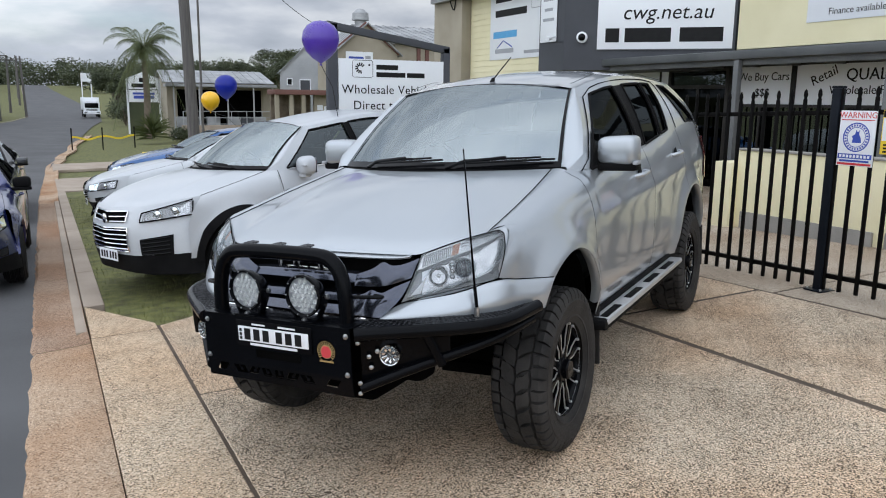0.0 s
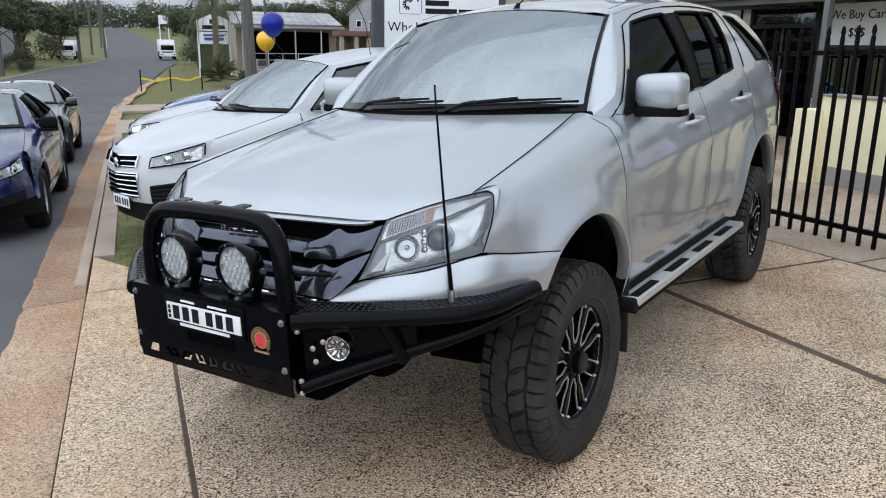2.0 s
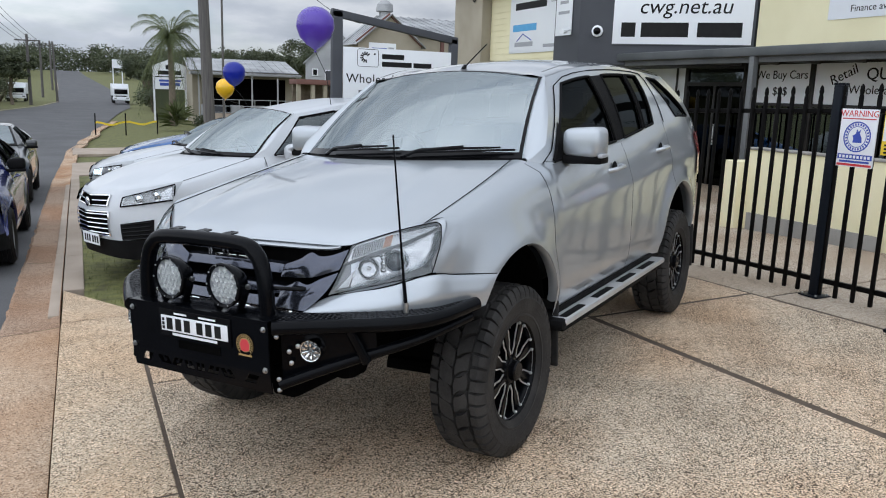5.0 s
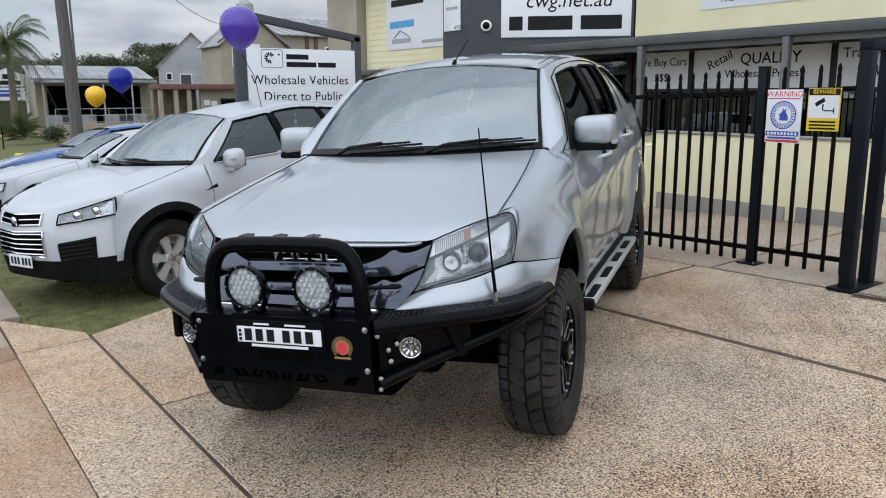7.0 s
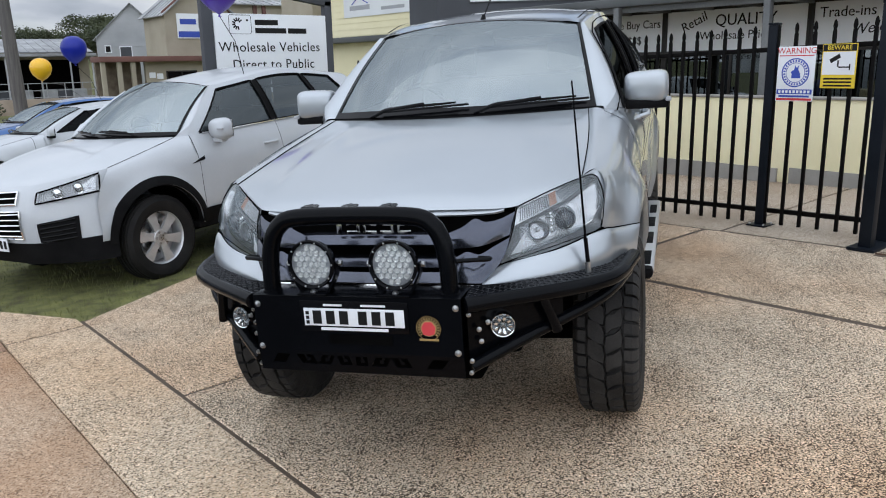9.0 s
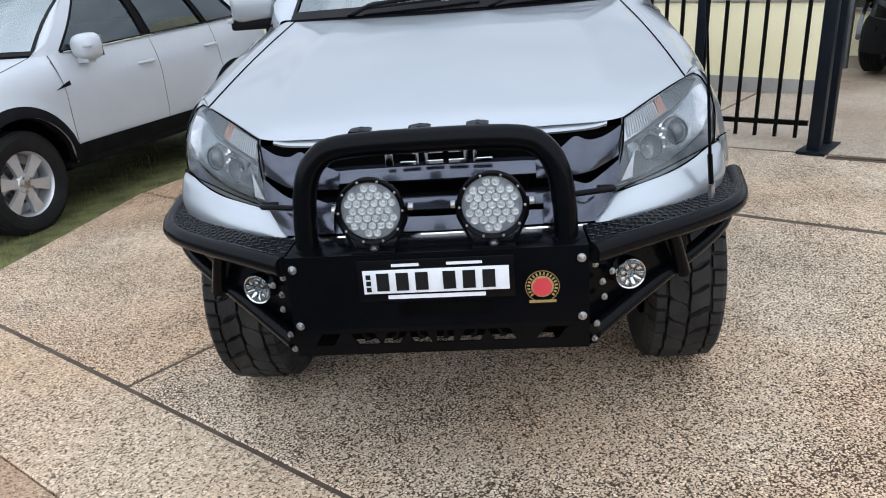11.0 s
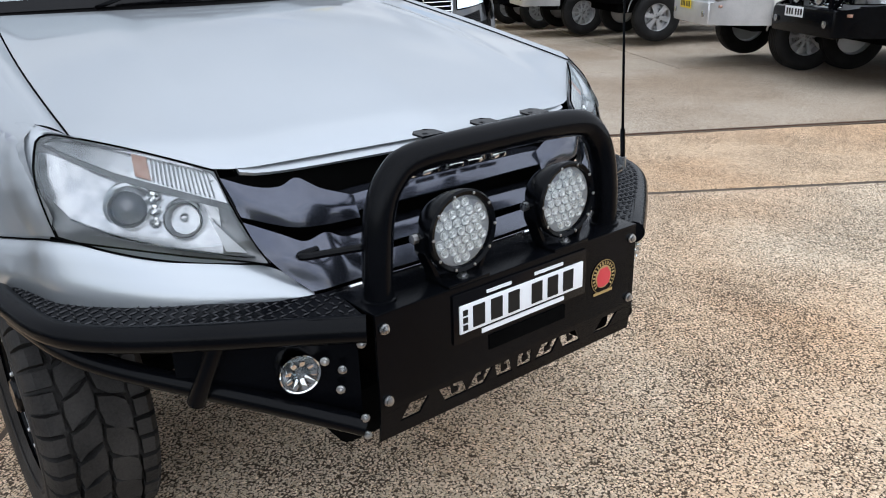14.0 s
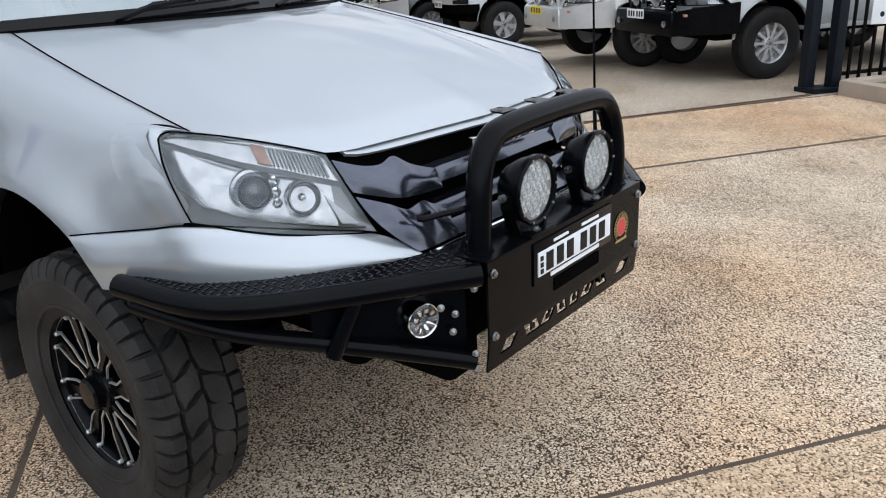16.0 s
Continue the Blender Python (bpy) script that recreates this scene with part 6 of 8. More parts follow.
for m in (1, -1):
    h = part("headlight", patch(flipx(lamp_in, m), 20, 14, flip=m < 0), LAMP_BEZEL, wagon, "clear headlight with two projectors")
    low = lambda u: lin_at([(0, .93), (.1, .93), (.4, .90), (.7, .87), (.9, .80), (1, .55)], u)
    inner = lambda v: .10 + .10 * v
    part("reflector", patch(flipx(lambda u, v: (lambda a: lamp_in(a, band(a) + .09 + (low(a) - band(a) - .09) * v, .006))(inner(v) + (.985 - inner(v)) * u), m), 30, 10, flip=m < 0), LAMP_BOWL, h)
    part("indicator_strip", patch(flipx(lambda u, v: (lambda a: lamp_face(a, .035 + (band(a) - .035) * v, -.016))(.03 + .965 * u), m), 26, 4, flip=m < 0), LAMP_BOWL, h)
    part("divider", patch(flipx(lambda u, v: (lambda a: lamp_face(a, band(a) + .085 * v * (1 - .5 * a), -.011 - .010 * v))(.03 + .95 * u), m), 26, 3, flip=m < 0), LAMP_BEZEL, h)
    part("indicator", patch(flipx(lambda u, v: (lambda a: lamp_face(a, .05 + (band(a) - .08) * v, -.012))(.36 + .075 * u), m), 8, 4, flip=m < 0), AMBER, h, "amber indicator")
    for k in range(14):
        a = .06 + .021 * k
        part("flute", tube([(lambda p: (m * p[0], p[1], p[2]))(lamp_face(a + .012 * t, .06 + (band(a) - .10) * t, -.010)) for t in (0, .5, 1)], 0.0018, 5), CLEAR_RIB, h)
    part("trim_line", tube([(lambda p: (m * p[0], p[1], p[2]))(lamp_in(.05 + .85 * t / 14, low(.05 + .85 * t / 14), .010)) for t in range(15)], 0.0024, 5), CHROME, h)
    part("wedge", patch(flipx(lambda u, v: (lambda a: lamp_in(a, .88 - .34 * (1 - v) * u, .016))(.07 + .10 * u), m), 5, 3, flip=m < 0), SIGN_WHITE, h)
    for u, v, r, dark in ((.575, .58, .037, True), (.315, .60, .037, False)):
        c = Vector(lamp_in(u, v))
        c.x *= m
        Q = Matrix.Translation(c) @ Vector((m * .45, -.88, .10)).to_track_quat("Z", "Y").to_matrix().to_4x4()
        pj = part("projector", lathe([(r * 1.12, .006), (r * 1.08, .026), (r * 1.02, .032), (r * .97, .028)], 32, Q), LAMP_BOWL, h) if not dark else part("projector", lathe([(r * 1.42, .004), (r * 1.36, .012), (r * 1.20, .016), (r * 1.12, .028), (r * 1.02, .036), (r * .97, .034), (r * .93, .022)], 32, Q), LAMP_BOWL, h)
        if dark:
            part("projector_lens", lathe([(r * .95, .022), (r * .8, .036), (r * .5, .046), (0.0, .050)], 28, Q), PROJECTOR, pj)
        else:
            part("bowl", lathe([(r * .95, .030), (r * .85, .012), (r * .6, -.004), (r * .35, -.010), (.010, -.010)], 14, Q), LAMP_BEZEL, pj)
            part("bulb_shield", lathe([(.009, -.010), (.009, .010), (.006, .016), (0, .017)], 14, Q), LAMP_BOWL, pj)
    c = Vector(lamp_in(.45, .56))
    c.x *= m
    Q = Matrix.Translation(c) @ Vector((m * .45, -.88, .10)).to_track_quat("Z", "Y").to_matrix().to_4x4()
    for dz in (-.026, 0, .026):
        part("position_light", lathe([(.012, .004), (.012, .014), (.007, .018), (0, .012)], 12, Q @ Matrix.Translation((0, dz, .006))), CHROME, h)
    part("lens", patch(flipx(lambda u, v: lamp_face(u, v, 0.0), m), 20, 12, flip=m < 0), CLEAR, h).visible_shadow = False
    edge = [lamp_face(i / 18, 0, -.001) for i in range(19)] + [lamp_face(1, i / 6, -.001) for i in range(1, 7)] + [lamp_face(1 - i / 14, 1, -.001) for i in range(1, 15)] + [lamp_face(0, 1 - i / 6, -.001) for i in range(1, 7)]
    part("lamp_seal", tube([(m * p[0], p[1], p[2]) for p in edge], 0.0024, 6, False), SHADE_BLACK, h)
    # the wing's lip drawn round the lamp's rear corner
    ring = [lamp_face(.74 + .26 * t, 0, -.003) for t in (0, .25, .5, .7, .85, 1)] + [lamp_face(1, v, -.003) for v in (.08, .18, .32, .5, .7, .85, 1)]
    sdf = SG["side"]
    rim_ = [(.700, -.512, 1.131), (.728, -.490, 1.1415), (.748, -.452, 1.150), (.768, -.41, 1.157), (.780, -.375, 1.160), (.792, -.345, 1.158)] + [(sdf(y, z) + .0025, y, z) for y, z in ((-.325, 1.13), (-.33, 1.10), (-.345, 1.07), (-.37, 1.03), (-.405, .99), (-.43, .965), (-.45, .945))]
    def lamp_lip(u, v):
        k = u * (len(ring) - 1)
        i = min(len(ring) - 2, int(k))
        a, b = mix3(ring[i], ring[i + 1], k - i), mix3(rim_[i], rim_[i + 1], k - i)
        p = mix3(a, b, v)
        r = .006 * math.sin(math.pi * min(1, v * 1.2)) ** .7
        return (p[0] + r * .7, p[1] - r * .5, p[2] + r * .5)
    part("lamp_lip", patch(flipx(lamp_lip, m), 36, 6, flip=m < 0), SILVER, wagon, angle=50)
    # black sheet for the shade in the gap under the bonnet's edge, behind the lamp
    part("lamp_backing", patch(flipx(lambda u, v: lamp_face(-.02 + .90 * u, .03 + .99 * v, -.07), m), 14, 6, flip=m < 0), SHADE_BLACK, wagon)

    # silver bumper below the headlight, round to the arch
    sd = SG["side"]
    top = smooth_path([(0.420, -0.880, 0.832), (0.469, -0.798, 0.875), (0.62, -0.715, 0.914), (0.805, -0.566, 0.952), (sd(-.45, .935) + .006, -.45, .935), (sd(-.33, .918) + .006, -.33, .918), (sd(-.23, .905) + .006, -.23, .905)], 6)
    bot = smooth_path([(0.424, -0.880, 0.815), (0.525, -0.828, 0.800), (0.675, -0.735, 0.788), (0.805, -0.585, 0.785), (sd(-.45, .79) + .004, -.45, .785), (sd(-.38, .79) + .006, -.38, .787), (sd(-.318, .79) + .008, -.318, .788)], 6)
    def bump(u, v):
        p = Vector(mix3(tuple(along(top, u)), tuple(along(bot, u)), v))
        n = Vector((0.35 + .6 * u, -1 + .75 * u, 0.1)).normalized()
        k = curve_at([(0, -.004), (.06, .004), (.30, .016), (.52, .022), (.75, .014), (1, .0)], v) * min(1, 6 * (1 - u)) ** .7
        return tuple(p + n * k)
    part("bumper_corner", patch(flipx(bump, m), 44, 14, flip=m < 0), SILVER, wagon, angle=60)
    part("bumper_seam", tube([(m * p[0], p[1], p[2]) for p in [Vector(q) + Vector((-.004, -.002, .003)) for q in top[6:]]], .0020, 5), SHADE_BLACK, wagon)

# grille: black sheet painting the shade in its opening, centre bar, faceted wings
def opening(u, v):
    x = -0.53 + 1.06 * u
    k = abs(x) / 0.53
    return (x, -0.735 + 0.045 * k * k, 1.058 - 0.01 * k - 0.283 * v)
part("grille", patch(opening, 24, 8), SHADE_BLACK, wagon)
def bar_surface(tables, xmax):
    """A swept grille bar: tables of z (top, bottom) and front y over |x| / xmax."""
    top, bot, fy = tables
    def f(u, v):
        x = xmax * (2 * u - 1)
        k = abs(x) / xmax
        zt, zb, y = lin_at(top, k), lin_at(bot, k), lin_at(fy, k)
        prof = ((0, .06, zt), (.22, .022, zt - .003), (.60, 0, zt * .30 + zb * .70), (.78, .012, zb + .004), (1, .06, zb))
        for (a, dy, z), (b, ey, w) in zip(prof, prof[1:]):
            if v <= b + 1e-9:
                t = (v - a) / (b - a)
                return (x, y + dy + (ey - dy) * t, z + (w - z) * t)
    return f


def blade(top, bottom, m, swell, flank=0.0):
    """A sculpted grille wing between its top and bottom edges, swelling forward to a soft ridge."""
    a, b = smooth_path(top, 6), smooth_path(bottom, 6)
    def f(u, v):
        p = mix3(tuple(along(a, u)), tuple(along(b, u)), v)
        r = swell * (1 - abs(2 * v - .9) ** 1.6) * (1 - (2 * u - 1) ** 4)
        return (m * (p[0] + flank * math.sin(math.pi * v) * (1 - u) ** 3), p[1] - r, p[2])
    return patch(f, 36, 12, flip=m < 0, thick=.010)


part("grille_bar", patch(bar_surface(([(0, .995), (.75, .992), (1, .988)], [(0, .945), (1, .945)], [(0, -.832), (1, -.822)]), .31), 40, 10), GUNMETAL, wagon, "gunmetal grille centre bar", angle=22)
part("grille_bar", patch(bar_surface(([(0, .912), (1, .908)], [(0, .866), (1, .866)], [(0, -.846), (1, -.844)]), .33), 40, 10), GUNMETAL, wagon, "gunmetal lower grille bar", angle=22)
part("grille_chin", patch(lambda u, v: (lambda x: (x, -.855 - .035 * v + .02 * abs(x) / .4, .862 - .030 * v))(-.40 + .80 * u), 20, 3, thick=.006), GUNMETAL, wagon)
for m in (1, -1):
    part("grille_wing", blade([(.519, -.700, 1.056), (.462, -.742, 1.033), (.415, -.762, 1.028), (.378, -.768, 1.041), (.335, -.788, 1.014), (.27, -.812, .990)],
                              [(.499, -.753, .979), (.45, -.792, .962), (.41, -.818, .952), (.35, -.826, .946), (.27, -.832, .945)], m, .014), GUNMETAL, wagon, "glossy gunmetal grille wing", angle=50)
    part("grille_wing", blade([(.500, -.760, .970), (.450, -.812, .948), (.405, -.832, .926), (.362, -.840, .937), (.33, -.844, .922), (.285, -.848, .905)],
                              [(.420, -.876, .833), (.39, -.884, .834), (.35, -.888, .836), (.285, -.890, .838)], m, .010, .020), GUNMETAL, wagon, "glossy gunmetal lower grille wing", angle=50)
for k in range(5):
    x = -0.135 + k * 0.066
    bm = bmesh.new()
    if k == 0:
        add_box(bm, (x + .000, -.826, 1.000), (x + .022, -.812, 1.040), .002)
    else:
        add_box(bm, (x - .026, -.826, 1.029), (x + .026, -.812, 1.040), .002)
        add_box(bm, (x - .026, -.826, 1.000), (x + .026, -.812, 1.011), .002)
        add_box(bm, (x + (.015 if k % 2 else -.026), -.826, 1.000), (x + (.026 if k % 2 else -.015), -.812, 1.040), .002)
    part("badge_bar", bm, CHROME, wagon, "chrome badge piece")
def bonnet_lip(u, v):
    p = SG["hood"](.5 + (u - .5) * .585, .02)
    k = 1 - abs(2 * u - 1) ** 8 * .35
    return (p[0], p[1] + .012 - .040 * v, p[2] + .002 - .034 * v * k)
part("bonnet_lip", patch(bonnet_lip, 30, 6, flip=True, thick=.008), SILVER, wagon, "silver bonnet leading-edge trim")
# beam behind the bar, coloured near-black for the shade there
part("bumper_beam", box((-.44, -.86, .60), (.44, -.74, .83), .02), SHADE_BLACK, wagon)
part("bumper_lip", tube([(-.40, -.892, .828), (0, -.905, .828), (.40, -.892, .828)], 0.004, 5), CHROME, wagon)

# bull bar
bar_root = part("bull_bar", sheet([(-.385, .622), (-.385, .826), (.385, .826), (.385, .622)], .006, Matrix.Translation((0, -1.045, 0))), BLACK, wagon, "black steel bull bar", smooth=False)
# slotted lower apron
bm = bmesh.new()
Q = Matrix.Translation((0, -1.045, .622)) @ Matrix.Rotation(radians(7), 4, "X")
add_sheet(bm, [(-.385, -.014), (.385, -.014), (.385, 0), (-.385, 0)], .005, Q)
add_sheet(bm, [(-.385, -.080), (.385, -.080), (.385, -.050), (-.385, -.050)], .005, Q)
# cut-outs between the two strips, each with its own slanted ends
SLOTS = [(-.325, -.275, .012), (-.228, -.165, -.010), (-.148, -.098, .012), (-.076, -.030, -.006), (-.010, .034, .0), (.056, .112, .010), (.132, .190, -.010), (.262, .318, .014)]
ends = [(-.385, 0)] + [(x, k) for a, b, k in SLOTS for x in (a, b)] + [(.385, 0)]
for (a, ka), (b, kb) in zip(ends[::2], ends[1::2]):
    add_sheet(bm, [(a - ka, -.051), (b - kb, -.051), (b + kb, -.013), (a + ka, -.013)], .005, Q)
for a, b, k in SLOTS[1:7]:
    c = (a + b) / 2
    add_sheet(bm, [(c - .004, -.040), (c + .012, -.036), (c + .010, -.027), (c - .006, -.025)], .005, Q)
    add_sheet(bm, [(c - .002 + k * .5, -.027), (c + .006 + k * .5, -.027), (c + .005 + k, -.013), (c - .003 + k, -.013)], .005, Q)
bmesh.ops.recalc_face_normals(bm, faces=bm.faces)
# added black sheet, so that the slots look shaded from low views
part("apron_backing", box((-.37, -.82, .478), (.37, -.80, .64), .01), SHADE_BLACK, wagon)
part("slotted_apron", bm, BLACK, bar_root, "black lower apron with cut-out slots", smooth=False)
part("top_flange", box((-.385, -1.045, .822), (.385, -.90, .828), .002), BLACK, bar_root)
part("winch_slot", box((-.10, -1.0475, .655), (.135, -1.046, .69), 0), SHADE_BLACK, bar_root)
for m in (1, -1):
    tb = smooth_path([(m * .395, -1.030, .800), (m * .50, -.955, .800), (m * .66, -.835, .797), (m * .80, -.715, .797), (m * .868, -.60, .80), (m * .908, -.39, .812)], 6)
    part("top_tube", tube(tb, .028, 14), BLACK, bar_root)
    lt = smooth_path([(m * .40, -1.01, .575), (m * .52, -.910, .622), (m * .64, -.805, .664), (m * .775, -.675, .708), (m * .842, -.57, .735), (m * .885, -.40, .757)], 5)
    part("lower_tube", tube(lt, .022, 14), BLACK, bar_root)
    part("brace", tube([(m * .625, -.865, .785), (m * .668, -.818, .650)], .019, 12), BLACK, bar_root)
    part("side_panel", sheet([(0, .58), (0, .80), (.36, .79), (.36, .66)], .005, Matrix.Translation((m * .385, -.975, 0)) @ Matrix.Rotation(radians(m * 34 if m > 0 else 180 - 34), 4, "Z")), BLACK, bar_root, smooth=False)
    # tread plate on top
    def tread(u, v, m=m):
        o = along([tuple(p) for p in tb], u)
        i = along([(m * .385, -.90, .81), (m * .50, -.865, .81), (m * .66, -.745, .805), (m * .79, -.60, .805), (m * .85, -.42, .815)], u)
        return mix3((o[0], o[1], .822), (i[0], i[1], .832), v)
    tp = part("tread_plate", patch(tread, 24, 3, thick=.004), BLACK, bar_root, "black chequer plate top")
    bm = bmesh.new()
    for a in range(38):
        for b in range(6):
            c = Vector(tread((a + .5) / 38, (b + .7) / 6.4))
            turn = 45 if (a + b) % 2 else -45
            mm = Matrix.Translation(c + Vector((0, 0, .001))) @ Matrix.Rotation(radians(turn + m * 38), 4, "Z")
            vs = [bm.verts.new(mm @ Vector(p)) for p in ((-.0105, 0, 0), (0, -.0028, 0), (.0105, 0, 0), (0, .0028, 0), (-.005, 0, .0022), (.005, 0, .0022))]
            for f in ((0, 1, 4), (1, 5, 4), (1, 2, 5), (2, 3, 5), (3, 4, 5), (3, 0, 4)):
                bm.faces.new([vs[i] for i in f])
    tagged(part("tread_studs", bm, STUD, tp, smooth=False), kind="stuff")
    for x, z in ((.367, .795), (.367, .637)):
        part("bolt", lathe([(.0115, 0), (.0115, .003), (.008, .004), (.008, .009), (.0, .011)], 10, Matrix.Translation((m * x, -1.046, z)) @ Matrix.Rotation(radians(90), 4, "X")), STEEL, bar_root)
    for x, y, z in ((.402, -1.005, .765), (.425, -.965, .70), (.452, -.945, .72), (.43, -.96, .655), (.405, -1.005, .60), (.40, -1.0, .555)):
        part("bolt", lathe([(.0095, 0), (.0095, .003), (.0065, .004), (.0065, .008), (.0, .010)], 8, Matrix.Translation((m * x, y - .012, z)) @ Matrix.Rotation(radians(90), 4, "X") @ Matrix.Rotation(radians(m * 34), 4, "Y")), STEEL, bar_root)
    fg = part("fog_lamp", lathe([(.040, -.05), (.043, 0), (.041, .005), (.037, .003)], 28, Matrix.Translation((m * .502, -.945, .706)) @ Matrix.Rotation(radians(90), 4, "X") @ Matrix.Rotation(radians(m * 14), 4, "Y")), CHROME, bar_root, "round chrome fog lamp")
    Q = Matrix.Translation((m * .502, -.945, .706)) @ Matrix.Rotation(radians(90), 4, "X") @ Matrix.Rotation(radians(m * 14), 4, "Y")
    part("reflector", lathe([(.038, .002), (.027, -.012), (.012, -.020), (.010, -.004), (.0, -.002)], 24, Q), LAMP_BOWL, fg)
    for k in range(9):
        a = 2 * math.pi * k / 9
        part("facet", box((.009, -.005, -.004), (.033, .005, .002), .002, Q @ Matrix.Rotation(a, 4, "Z") @ Matrix.Rotation(radians(-18), 4, "Y")), CHROME, fg)
    part("glass", lathe([(.038, .004), (.026, .008), (.0, .010)], 24, Q), CLEAR, fg).visible_shadow = False
    part("stay", tube(smooth_path([(m * .355, -.965, .935), (m * .42, -.945, .935), (m * .455, -.93, .933), (m * .46, -.915, .933), (m * .42, -.91, .933)], 4), .008, 8), BLACK, bar_root)
# hoop
hp = [(-.335, -.985, .826), (-.332, -.985, .92), (-.318, -.982, 1.005), (-.286, -.979, 1.062), (-.22, -.976, 1.092), (0, -.975, 1.098), (.22, -.976, 1.092), (.286, -.979, 1.062), (.318, -.982, 1.005), (.332, -.985, .92), (.335, -.985, .826)]
part("hoop", tube(smooth_path(hp, 6), .031, 18), BLACK, bar_root, "black tubular hoop")
for x in (-.335, .335):
    part("hoop_foot", lathe([(.036, 0), (.036, .006), (.031, .008)], 18, Matrix.Translation((x, -.985, .826)), True), BLACK, bar_root)
for x in (-.17, -.02, .125):
    t = part("aerial_tab", sheet([(-.028, -.022), (-.028, .012), (-.016, .026), (.016, .026), (.028, .012), (.028, -.022)], .004, Matrix.Translation((x, -.945, 1.128)) @ Matrix.Rotation(radians(-88), 4, "X")), BLACK, bar_root)
    part("hole", lathe([(.0, .0), (.007, .0)], 10, Matrix.Translation((x, -.938, 1.1325))), SHADE_BLACK, t)
# driving lamps
for x in (-.152, .152):
    Q = Matrix.Translation((x, -1.02, .936)) @ Matrix.Rotation(radians(90), 4, "X")
    dl = part("driving_lamp", lathe([(.0, -.075), (.055, -.07), (.078, -.03), (.080, -.01), (.086, -.006), (.088, .010), (.084, .015), (.076, .012), (.075, .002)], 40, Q), BLACK, bar_root, "round black LED driving lamp")
    part("reflector", lathe([(.075, .002), (.0, .000)], 32, Q), INK_GREY, dl)
    bm = bmesh.new()
    for i in range(-4, 5):
        for j in range(-4, 5):
            cx, cy = (i + (j % 2) * .5) * .0225, j * .0195
            if math.hypot(cx, cy) < .067:
                add_lathe(bm, [(.0112, .0015), (.0104, .0042), (.0075, .0024), (.0045, .0022), (.0042, .0050), (.0, .0058)], 9, Q @ Matrix.Translation((cx, cy, 0)))
    tagged(part("led_optics", bm, LED_CUP, dl, "bright LED optics"), kind="stuff")
    part("glass", lathe([(.075, .008), (.04, .012), (.0, .013)], 32, Q), CLEAR, dl).visible_shadow = False
    for k in range(10):
        a = 2 * math.pi * k / 10
        part("bezel_screw", lathe([(.0035, 0), (.0035, .003), (0, .004)], 6, Q @ Matrix.Translation((.081 * math.cos(a), .081 * math.sin(a), .013))), STEEL, dl)
    bk = part("bracket", box((x - .055, -1.048, .829), (x + .055, -.965, .836), .002), BLACK, dl)
    for s in (-1, 1):
        part("bracket_arm", sheet([(x + s * .086, .942), (x + s * .093, .942), (x + s * .090, .905), (x + s * .056, .832), (x + s * .049, .836), (x + s * .083, .907)], .035, Matrix.Translation((0, -1.018, 0))), BLACK, bk, smooth=False)
    part("bolt", lathe([(.013, 0), (.013, .003), (.008, .004), (.008, .009), (0, .010)], 8, Matrix.Translation((x, -1.025, .836))), STEEL, bk)
    for s in (-1, 1):
        part("knob", lathe([(.010, 0), (.010, .012), (0, .014)], 8, Matrix.Translation((x + s * .092, -.995, .934)) @ Matrix.Rotation(radians(s * 90), 4, "Y")), STEEL, dl)
# plate with its frame, badge sticker
part("plate_frame", box((-.20, -1.050, .700), (.20, -1.046, .812), .003), BLACK_GLOSS, bar_root)
p = part("number_plate", box((-.186, -1.054, .722), (.186, -1.050, .786), .002), SIGN_WHITE, bar_root, "white number plate with plain bars")
for k, x in enumerate((-.135, -.085, -.035, .035, .085, .135)):
    part("bar", box((x - .016, -1.056, .730), (x + .016, -1.0535, .778)), INK, p)
for z in (.735, .752, .769):
    part("bar", box((-.178, -1.056, z - .006), (-.166, -1.0535, z + .006)), INK, p)
part("bar", box((-.125, -1.0525, .706), (.125, -1.0495, .716)), SIGN_WHITE, bar_root)
part("bar", box((-.11, -1.0525, .794), (-.04, -1.0495, .801)), SIGN_WHITE, bar_root)
part("bar", box((.03, -1.0525, .794), (.12, -1.0495, .801)), SIGN_WHITE, bar_root)
Q = Matrix.Translation((.268, -1.046, .722)) @ Matrix.Rotation(radians(90), 4, "X")
st = part("sticker", lathe([(.0, .0008), (.043, .0008), (.043, 0)], 32, Q), BLACK, bar_root, "round red, yellow and black sticker")
part("ring", lathe([(.043, .001), (.043, .0016), (.0415, .0016), (.0415, .001)], 32, Q), GOLD, st)
part("disc", lathe([(.029, .001), (.028, .0018), (.0, .0018)], 28, Q), GOLD, st)
part("emblem", sheet([(-.020, -.022), (.0, -.026), (.020, -.020), (.025, .004), (.012, .023), (-.014, .022), (-.025, .002)], .001, Q @ Matrix.Translation((0, 0, .0022)) @ Matrix.Rotation(radians(-90), 4, "X")), INK_RED, st)
for k in range(18):
    a = radians(-40 + 260 * k / 17)
    part("bar", box((-.0022, .031, .001), (.0022, .0385, .0018), 0, Q @ Matrix.Rotation(a - math.pi / 2, 4, "Z")), GOLD, st)
part("bar", box((-.034, -.044, .001), (.034, -.037, .0018), 0, Q), GOLD, st)
# whip aerial on the bull bar
ae = part("whip_aerial", tube([(.765, -.69, .825), (.765, -.69, .865)], .011, 10), STEEL, wagon, "black whip aerial with a spring base")
part("spring", tube([(.765, -.69, .865), (.758, -.69, .95)], .0075, 8), BLACK, ae)
part("whip", tube([(.758, -.69, .95), (.725, -.69, 1.50)], .0048, 6, taper=.003), BLACK, ae)
